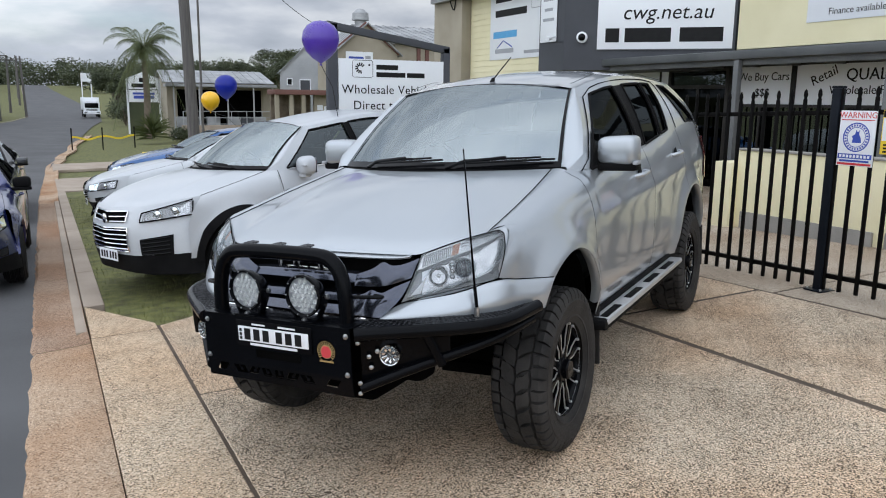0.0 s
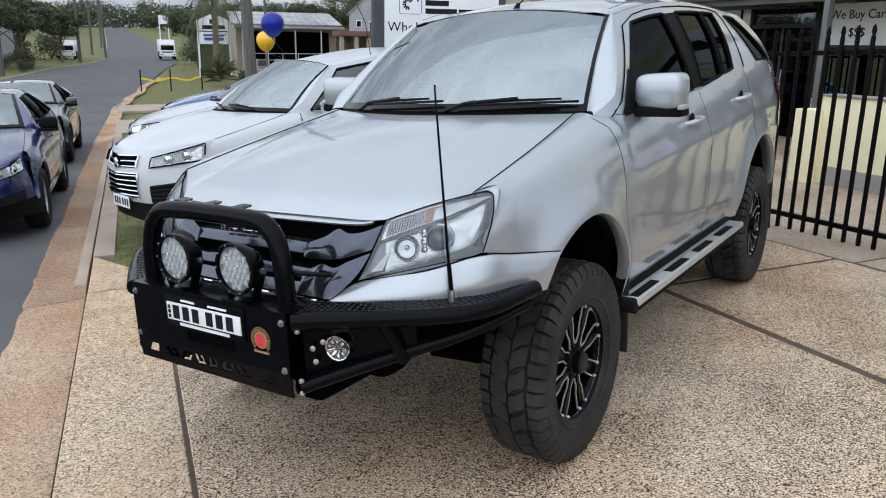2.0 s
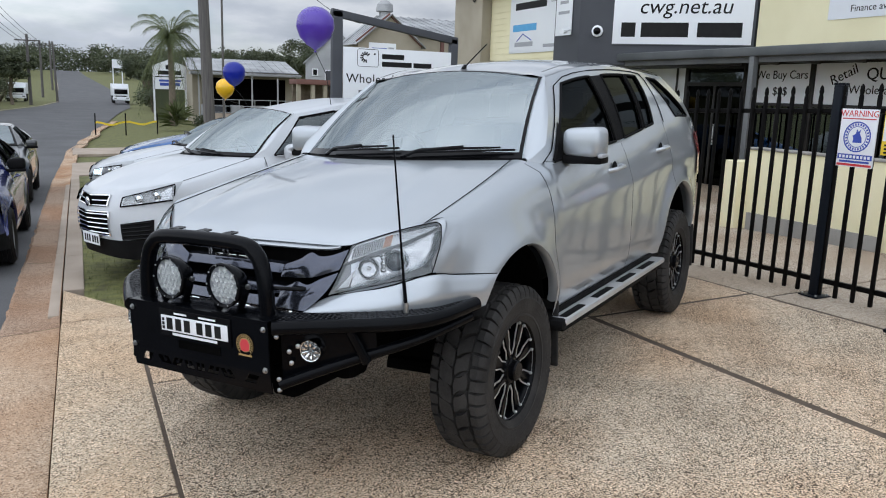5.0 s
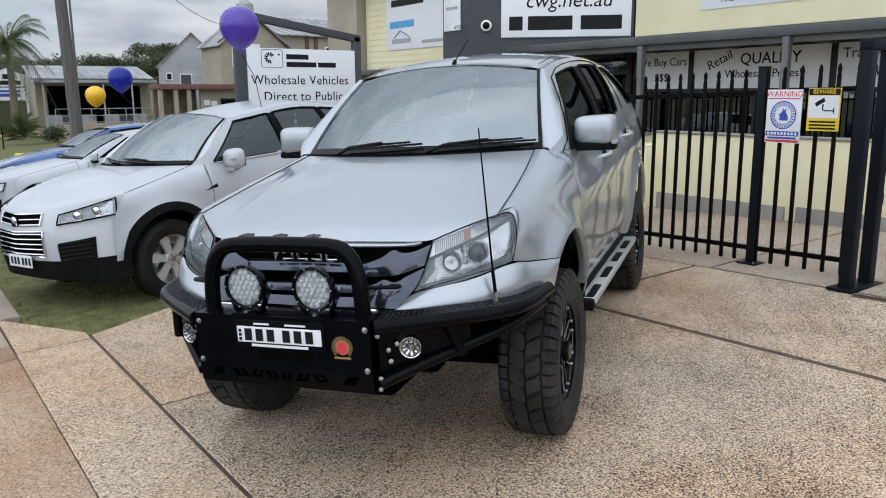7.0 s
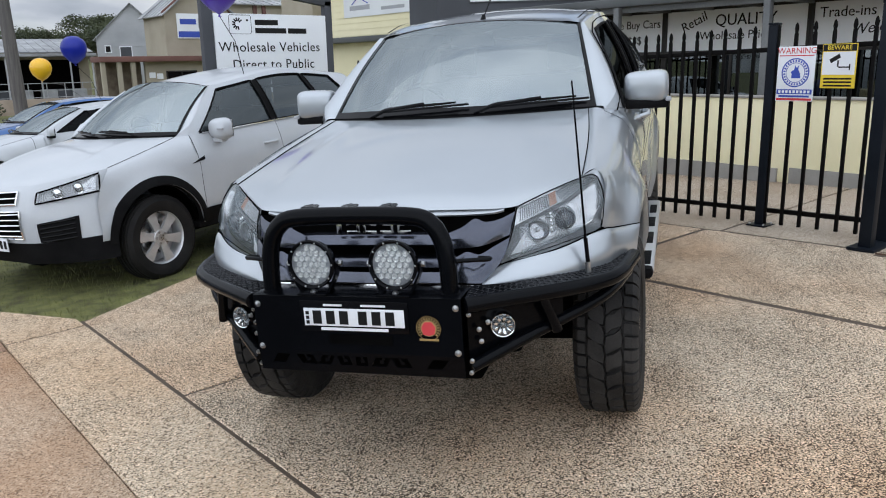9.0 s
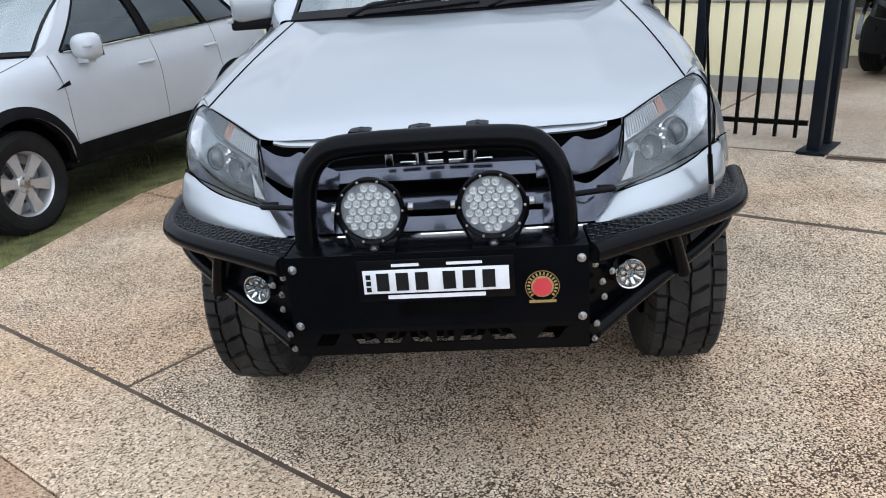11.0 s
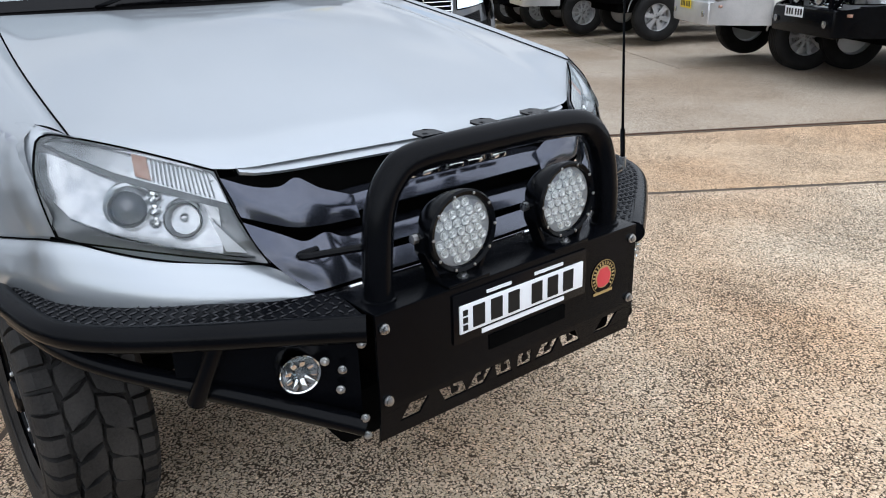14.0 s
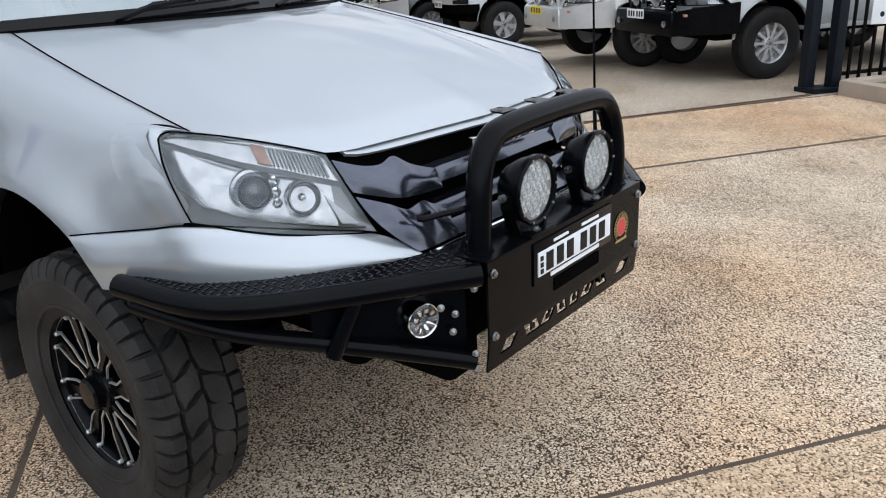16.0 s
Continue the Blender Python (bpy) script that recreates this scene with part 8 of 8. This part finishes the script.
def spiky(x, y, r, seed=5):
    rnd = random.Random(seed)
    t = thing("yucca", "spiky green yucca clump", "plant", Matrix.Translation((x, y, ground_z(x, y) - .05)))
    bm = bmesh.new()
    for k in range(110):
        a, e = rnd.random() * 6.28, rnd.uniform(-.1, 1.4)
        d = Vector((math.cos(a) * math.cos(e), math.sin(a) * math.cos(e), math.sin(e)))
        b = Vector((0, 0, r * rnd.uniform(.2, .75)))
        w = d.cross(Vector((0, 0, 1))).normalized() * r * .045
        bm.faces.new([bm.verts.new(v) for v in (b - w, b + w, b + d * r * .6 + w * .6, b + d * r + Vector((0, 0, -r * .12)), b + d * r * .6 - w * .6)])
    part("leaves", bm, LEAF2, t, smooth=False)


palm(4.85, 45, 5.1)
spiky(4.55, 40, 1.15)
bush(6.2, 41, .7, 4)
for i, (x, y, h, r) in enumerate([(-9.5, 62, 7.2, 3.4), (-8.2, 70, 6.6, 3.2), (-12.5, 66, 8.5, 4.0), (-6.0, 84, 6.0, 2.6), (-16, 75, 9.5, 4.5), (-20, 85, 10, 5), (-10.5, 95, 8, 4), (8.5, 78, 5.5, 3.0), (10.5, 72, 5.0, 3.0), (7.5, 96, 6.0, 3.2), (12, 100, 7, 3.8), (24, 84, 8.6, 4.4), (29, 90, 9.0, 5.0), (34, 92, 8.4, 5), (19, 92, 7.4, 4), (-14, 52, 6.5, 3.0)]):
    gum_tree(x, y, h * (.80 if x < 0 else .85), r, i + 10)
for i, (x, y, r) in enumerate([(-7.6, 68, 1.2), (-8.8, 66, 1.0), (-8.2, 72, 1.1), (-7.6, 92, 2.0), (-10, 60, 1.1), (-11.5, 58, .9), (5.5, 66, 1.7), (6.4, 74, 2.0), (6.9, 82, 1.8), (8.2, 60, 1.8), (9.6, 110, 2.2), (-7.0, 60, .8)]):
    bush(x, y, r, i + 50)

# distant wooded ridge: leaf lumps joined into one sheet of woods
rnd = random.Random(77)
bm = bmesh.new()
for k in range(520):
    a = rnd.uniform(-75, 62)
    d = rnd.uniform(185, 330)
    x, y = d * math.sin(radians(a)), d * math.cos(radians(a))
    if abs(x - 1) < 9 and y < 215:
        continue
    base = ground_z(0, min(y, 260)) + (0.02 * abs(x) if x > 0 else 0.012 * abs(x)) + (d - 185) * .030
    h = rnd.uniform(3, 5.6)
    for q in range(3):
        leaf_cloud(bm, (x + rnd.uniform(-3, 3), y + rnd.uniform(-3, 3), base + h * rnd.uniform(.05, .9)), rnd.uniform(2.2, 3.6), 120, .40, rnd, .7)
tagged(part("wooded_ridge", bm, LEAF, smooth=False), "dark eucalypt woods along the distant ridge", "woods", kind="stuff")

# ---- neighbouring buildings ----
def shed(name, label, x0, x1, y0, y1, eave, ridge, wall, roof, m=None, along_x=True, rotz=0.0, base=-1.0):
    """A gabled shed; the ridge runs along x or along y."""
    b = thing(name, label, "building", Matrix.Translation(((x0 + x1) / 2, (y0 + y1) / 2, 0)) @ Matrix.Rotation(radians(rotz), 4, "Z"))
    w, d = (x1 - x0) / 2, (y1 - y0) / 2
    if along_x:
        pts = [(-d, base), (d, base), (d, eave), (0, ridge), (-d, eave)]
        bm = sheet(pts, 2 * w, Matrix(((0, 1, 0, -w), (1, 0, 0, 0), (0, 0, 1, 0), (0, 0, 0, 1))))
    else:
        pts = [(-w, base), (w, base), (w, eave), (0, ridge), (-w, eave)]
        bm = sheet(pts, 2 * d, Matrix.Translation((0, -d, 0)))
    part("wall", bm, wall, b, smooth=False)
    for s in (1, -1):
        if along_x:
            sl = math.atan2(ridge - eave, d)
            L = math.hypot(ridge - eave, d) + .3
            M = Matrix.Translation((0, 0, ridge + .06)) @ Matrix.Rotation(-s * sl, 4, "X")
            lo, hi = (-w - .25, 0 if s > 0 else -L, -.05), (w + .25, L if s > 0 else 0, 0)
        else:
            sl = math.atan2(ridge - eave, w)
            L = math.hypot(ridge - eave, w) + .3
            M = Matrix.Translation((0, 0, ridge + .06)) @ Matrix.Rotation(s * sl, 4, "Y")
            lo, hi = (0 if s > 0 else -L, -d - .25, -.05), (L if s > 0 else 0, d + .25, 0)
        r = part("roof", box(lo, hi, 0, M), roof, b)
        bm = bmesh.new()
        n = int((2 * w if along_x else 2 * d) / .5)
        for k in range(n):
            t = k * .5 + .25
            if along_x:
                add_box(bm, (-w + t - .03, lo[1], 0), (-w + t + .03, hi[1], .035), 0, M)
            else:
                add_box(bm, (lo[0], -d + t - .03, 0), (hi[0], -d + t + .03, .035), 0, M)
        part("rib", bm, roof, r)
    return b, w, d


def opening_on(b, x, z, w, h, y, mat, name="window", sill=True):
    o = part(name, box((x - w / 2, y - .02, z), (x + w / 2, y + .04, z + h)), mat, b)
    part("frame", box((x - w / 2 - .06, y - .05, z + h), (x + w / 2 + .06, y, z + h + .07)), SIGN_WHITE, o)
    part("frame", box((x - w / 2 - .06, y - .05, z), (x - w / 2, y, z + h)), SIGN_WHITE, o)
    part("frame", box((x + w / 2, y - .05, z), (x + w / 2 + .06, y, z + h)), SIGN_WHITE, o)
    if sill:
        part("sill", box((x - w / 2 - .08, y - .08, z - .06), (x + w / 2 + .08, y, z)), SIGN_WHITE, o)


b, w, d = shed("cream_warehouse", "cream gabled warehouse with grey roof and brown trim", 12.72, 16.16, 34, 36.8, 4.20, 5.6, CREAM_WALL, ROOF_GREY, along_x=False)
for m in (1, -1):
    part("barge_board", box((0, -d - .07, -.10), (math.hypot(w, 1.4) + .12, -d - .02, .02), .01, Matrix.Translation((0, 0, 5.64)) @ Matrix.Rotation(radians(39.1 if m > 0 else 180 - 39.1), 4, "Y")), ROOF_RED, b)
part("name_board", box((-1.15, -d - .05, 3.05), (.32, -d - .01, 4.2), .01), SIGN_WHITE, b, "white and blue name board")
part("bar", box((-1.10, -d - .055, 3.10), (.27, -d - .05, 3.38)), INK_BLUE, b)
part("bar", box((-1.0, -d - .055, 3.7), (-.2, -d - .05, 3.95)), INK_BLUE, b)
part("bar", box((-.1, -d - .055, 3.55), (.2, -d - .05, 4.0)), INK_GREY, b)
part("roof_vent", lathe([(.3, 0), (.3, .35), (.45, .4), (.42, .75), (.2, .95), (0, 1.0)], 16, Matrix.Translation((.2, 0, 5.5))), ROOF_GREY, b)
b, w, d = shed("cream_annexe", "cream long-sided shed with red-brown downpipes beside the gabled warehouse", 16.2, 27.4, 34.4, 46, 4.75, 6.1, CREAM_WALL, ROOF_GREY)
for x in (-4.25, -3.75):
    part("downpipe", box((x - .09, -d - .12, -1), (x + .09, -d, 4.75)), ROOF_RED, b)
for x in (-2.2, .6, 3.2):
    opening_on(b, x, 3.6, 1.9, .55, -d, BLACK_GLOSS)
b, w, d = shed("white_gabled_shed", "white weatherboard shed with a gabled grey roof", 18.15, 23.15, 56, 68, 3.9, 6.3, OLD_WHITE, ROOF_GREY, along_x=False, rotz=-20)
for k in range(24):
    z = .3 + .25 * k
    hw = w if z < 3.75 else w * max(.02, (6.2 - z) / 2.4)
    part("weatherboard", box((-hw, -d - .05, z), (hw, -d, z + .22)), OLD_WHITE, b)
for x in (-.55, 1.3):
    opening_on(b, x, 2.0, .75, 1.25, -d - .05, CHARCOAL)
opening_on(b, -1.75, 2.9, .32, .42, -d - .05, BLACK_GLOSS)
b = thing("red_roofed_shopfront", "low cream shopfront with a dull red veranda fascia", "building", Matrix.Translation((9.3, 32.6, 0)))
part("veranda_roof", box((-.1, 0, 1.98), (5.2, 1.4, 2.22), .02), ROOF_RED, b)
part("wall", box((2.0, .5, -1.2), (5.2, .7, 2.0)), CREAM_WALL, b)
part("back_wall", box((.0, 1.1, -1.2), (2.0, 1.3, 2.0)), BARK, b)
for x in (.05, .75, 1.35):
    part("post", box((x - .09, .1, -1.2), (x + .09, .28, 2.0)), CREAM_WALL, b)
w = part("window", box((3.0, .46, .62), (4.35, .5, 1.5)), BLACK_GLOSS, b)
for x0, x1, z0, z1 in ((2.94, 3.0, .56, 1.56), (4.35, 4.41, .56, 1.56), (3.65, 3.70, .62, 1.5), (2.94, 4.41, 1.5, 1.56), (2.94, 4.41, .56, .62)):
    part("frame", box((x0, .44, z0), (x1, .49, z1)), BRONZE, w)
for x, z in ((2.15, 1.25), (2.5, 1.2)):
    part("notice", box((x, .47, z), (x + .28, .5, z + .25)), SIGN_WHITE, b)
part("name_strip", box((2.1, .46, .55), (2.75, .5, .78)), INK, b)
b, w, d = shed("zinc_roofed_shop", "long shop with a patchy zinc roof and open veranda", 6.8, 13.3, 48, 58, 2.75, 3.6, CREAM_WALL, ROOF_GREY, rotz=-4)
part("veranda_roof", box((-w - .2, -d - 2.4, 2.45), (w, -d, 2.62), .02), ROOF_GREY, b)
# near-black sheet on the shop wall in place of the veranda's shade
part("dark_front", box((-w + .6, -d - .03, -.6), (w - .6, -d, 2.3)), SHADE_BLACK, b)
for x in (-3.0, -1.5, .2, 1.8, 3.0):
    part("post", box((x - .04, -d - 2.3, -1), (x + .04, -d - 2.22, 2.5)), OLD_WHITE, b)
for x in (-2.4, -1.7, -.6, .7, 1.5, 2.3):
    part("stock_box", box((x - .4, -d - 1.4, -.6), (x + .4, -d - .6, .6), .04), (CHARCOAL, ROOF_GREY, AWNING_GREY)[int(abs(x) * 2) % 3], b)
f = thing("white_railing", "white steel pipe railing on a low retaining wall", "railing")
part("retaining_wall", box((6.6, 43.6, -1), (13.5, 43.9, .18), .02), KERB, f)
for z in (.25, .62, 1.0):
    part("rail", tube([(6.7, 43.7, z), (13.2, 43.7, z)], .018, 6), OLD_WHITE, f)
for k in range(8):
    part("post", tube([(6.7 + k * .93, 43.7, .15), (6.7 + k * .93, 43.7, 1.0)], .022, 6), OLD_WHITE, f)
# roadside board
b = thing("roadside_board", "white roadside board with black heading on posts", "sign")
SM = Matrix.Translation((5.55, 52.5, 2.3)) @ FACE_FRONT
part("panel", sheet([(-1.02, -.85), (-1.02, .72), (0, 1.15), (1.02, .72), (1.02, -.85)], .06, Matrix.Translation((5.55, 52.5, 2.3))), SIGN_WHITE, b)
for x in (4.52, 6.58):
    part("post", box((x - .06, 52.5, -.9), (x + .06, 52.62, 3.0)), SIGN_WHITE, b)
for z, w, h in ((.62, .5, .3), (.25, 1.5, .26), (-.02, 1.9, .06)):
    part("bar", box((-w / 2, z - h / 2, .0), (w / 2, z + h / 2, .01), 0, SM), INK, b)
for z, w, h in ((-.28, 1.4, .14), (-.52, 1.3, .2)):
    part("bar", box((-w / 2, z - h / 2, .0), (w / 2, z + h / 2, .01), 0, SM), INK_BLUE, b)
part("dark_backing", box((4.6, 52.6, -.8), (6.5, 52.66, 1.4)), LEAF, b)
b = thing("far_roadside_board", "white roadside board across the road", "sign")
part("panel", box((-8.4, 40, .5), (-6.1, 40.08, 2.2)), SIGN_WHITE, b)
for x in (-8.2, -6.3):
    part("post", box((x - .05, 40.02, -.9), (x + .05, 40.1, 2.2)), SIGN_WHITE, b)
for z in (1.9, 1.5, 1.2, .8):
    part("bar", box((-8.2, 39.985, z - .06), (-6.4, 39.999, z + .06)), INK_GREY, b)
b = thing("red_barrier", "red and white plastic road barrier", "barrier")
part("body", box((-8.4, 37.8, -.8), (-6.0, 38.2, .3), .06), INK_RED, b)
part("band", box((-8.42, 37.78, -.35), (-5.98, 37.82, -.1), .01), SIGN_WHITE, b)
b = thing("hill_board", "small white board on posts up the hill", "sign")
part("panel", box((5.0, 128, 4.0), (6.5, 128.1, 5.3)), SIGN_WHITE, b)
for x in (5.1, 6.4):
    part("post", box((x - .08, 128.02, .2), (x + .08, 128.12, 5.0)), SIGN_WHITE, b)


def truck(name, label, x, y, w, h, L, face=180):
    t = thing(name, label, "truck", Matrix.Translation((x, y, ground_z(x, y))))
    part("box_body", box((-w / 2, 1.6, .8), (w / 2, L, h), .04), SIGN_WHITE, t)
    cab = part("cab", box((-w / 2 + .05, 0, .55), (w / 2 - .05, 1.6, h * .82), .12), SIGN_WHITE, t)
    part("windscreen", box((-w / 2 + .2, -.02, h * .48), (w / 2 - .2, .02, h * .72), .02), BLACK_GLOSS, cab)
    part("grille", box((-w / 2 + .3, -.02, .75), (w / 2 - .3, .02, h * .40), .02), TRIM, cab)
    part("bumper", box((-w / 2, -.1, .35), (w / 2, .1, .65), .04), SIGN_WHITE, cab)
    for s in (-1, 1):
        part("headlight", box((s * (w / 2 - .25) - .15, -.11, .5), (s * (w / 2 - .25) + .15, -.09, .62), .02), LAMP_BOWL, cab)
        for yy in (.7, L - 1.2):
            part("wheel", lathe([(0, -.13), (.42, -.13), (.45, -.08), (.45, .08), (.42, .13), (0, .13)], 24, Matrix.Translation((s * (w / 2 - .15), yy, .45)) @ Matrix.Rotation(radians(90), 4, "Y")), RUBBER, t)


truck("box_truck", "white box truck coming down the hill road", 4.25, 90, 1.75, 2.15, 5.0)
truck("parked_truck", "white refrigerated truck parked across the road", -6.1, 92, 1.9, 2.0, 5.0)
b, w, d = shed("white_warehouse", "long white warehouse behind trees across the road", -40, -11, 82, 92, 3.0, 4.4, OLD_WHITE, ROOF_GREY)
part("band", box((-w, -d - .02, 1.2), (w, -d, 1.5)), INK_GREY, b)
b, w, d = shed("hill_house", "pale house low among the trees", 16, 26, 105, 113, 3.2, 4.6, CREAM_WALL, ROOF_GREY)
for x in (-3, 0, 3):
    opening_on(b, x, 1.2, 1.4, 1.1, -d, BLACK_GLOSS)
# barrier tape on stakes
t = thing("tape_barrier", "yellow hazard tape strung between black stakes on the verge", "barrier")
P = [(.43, 35.8), (1.78, 36.2), (3.28, 36.9)]
for x, y in P:
    part("stake", tube([(x, y, ground_z(x, y) - .1), (x, y, ground_z(x, y) + .95)], .03, 6), TRIM, t)
for (x0, y0), (x1, y1) in zip(P, P[1:]):
    part("tape", patch(lambda u, v: (x0 + (x1 - x0) * u, y0 + (y1 - y0) * u, ground_z(x0, y0) + .50 + .09 * v + .03 * math.sin(9 * u) - .10 * math.sin(math.pi * u)), 12, 1, thick=.004), INK_YELLOW, t)
part("yellow_log", box((2.7, 28.3, -.62), (3.9, 28.55, -.36), .05, None), INK_YELLOW, t)

# right-hand gate end, planter kerb and board
g = thing("gate_end", "dark steel end posts of the sliding gate", "gate")
z = ground_z(5, -6.65)
for x, y in ((5.06, -6.62), (4.94, -6.84)):
    part("post", box((x - .055, y - .055, z), (x + .055, y + .055, z + 1.95), .006), GATE, g)
part("foot", box((4.85, -6.92, z), (5.15, -6.55, z + .05), .006), GATE, g)
make_fence("side_fence", -12.0, -6.95, 5.12, 36, "black steel picket fence beyond the driveway")
p = thing("planter_kerb", "low concrete planter kerb with a rounded corner", "kerb", kind="structure")
bm = bmesh.new()
add_box(bm, (3.2, -6.90, -.05), (4.75, -6.74, .15), .03)
add_box(bm, (4.62, -12, -.05), (4.78, -6.80, .15), .03)
for v in bm.verts:
    v.co.z += ground_z(v.co.x, v.co.y)
part("edging", bm, KERB, p)
bm = bmesh.new()
bm.faces.new([bm.verts.new((x, y, ground_z(x, y) + .11)) for x, y in ((3.2, -12), (4.65, -12), (4.65, -6.85), (3.2, -6.85))])
part("turf", bm, GRASS, p)
sg = board("bullet_sign", "white service list sign on the fence", "sign", 1.2, .8, face_road(5.06, -7.95, 1.38 + .05))
for y in (.28, .08, -.12, -.30):
    part("bullet", lathe([(0, .002), (.028, .002), (.028, 0)], 14, pose(-.47, y, 0)), INK, sg)
    bar(sg, -.12, y, .5, .07, INK)

# ---- grass blades on the near verge ----
rnd = random.Random(9)
bm = bmesh.new()
def in_verge(x, y):
    return y > (edge_y(x) if x > 0 else 2.0 - x * 1.8) + .02 and x > -.35 and y < 16.4
count = 0
while count < 30000:
    x, y = rnd.uniform(-.35, 7.5), 1.9 + 13 * rnd.random() ** 1.8
    if not in_verge(x, y):
        continue
    count += 1
    z = ground_z(x, y) - .045
    h = rnd.uniform(.035, .075)
    a = rnd.random() * 6.28
    w = Vector((math.cos(a), math.sin(a), 0)) * .004
    lean = Vector((rnd.uniform(-.04, .04), rnd.uniform(-.04, .04), h))
    p = Vector((x, y, z))
    bm.faces.new([bm.verts.new(v) for v in (p - w, p + w, p + lean)])
tagged(part("grass_blades", bm, BLADE, smooth=False), "short dry grass blades on the verge", "grass", kind="stuff")
bm = bmesh.new()
rows = []
for i in range(18):
    x = (-.37, -.18, 0.0)[i] if i < 3 else (i - 2) * .5
    y0 = edge_y(x) if x >= 0 else 2.0 - x * 1.8
    rows.append([bm.verts.new((x, y0 + (16.48 - y0) * k / 24, ground_z(x, y0 + (16.48 - y0) * k / 24) - .022 + .012 * noise.noise((x * 2, k * 1.0, 0)))) for k in range(25)])
for a, b in zip(rows, rows[1:]):
    for k in range(24):
        bm.faces.new((a[k], a[k + 1], b[k + 1], b[k]))
tagged(part("verge", bm, GRASS), "worn grass verge beside the driveway", "grass", kind="structure")

# ---- far woods that close the view along the hill ----
rnd = random.Random(31)
bm = bmesh.new()
for k in range(95):
    x = -75 + 150 * k / 94 + rnd.uniform(-1.5, 1.5)
    y = 236 + rnd.uniform(0, 22) + abs(x) * .1
    r = rnd.uniform(2.6, 4.6)
    z = ground_z(0, 236) + rnd.uniform(.2, 3.5) + abs(x) * .02
    leaf_cloud(bm, (x, y, z), r, 170, .45, rnd, .85)
    leaf_cloud(bm, (x + 1, y, z - 2.5), r, 60, .6, rnd, .85)
tagged(part("far_woods", bm, LEAF, smooth=False), "dark wooded crest behind the road", "woods", kind="stuff")
for k, (x, y, r) in enumerate(((-13.5, 58, 1.5), (-16.5, 60, 1.9), (-20, 63, 2.4), (-24.5, 66, 2.7), (-29, 62, 2.5), (-18, 70, 2.2), (-33, 68, 3.0), (-12.5, 72, 1.6), (-15.5, 84, 2.2), (-11.5, 96, 2.0), (-14, 112, 2.6), (-10, 128, 2.4), (12, 96, 2.4), (14.5, 108, 2.8), (11.5, 122, 2.5), (13, 140, 3.0))):
    bush(x, y, r, 300 + k)
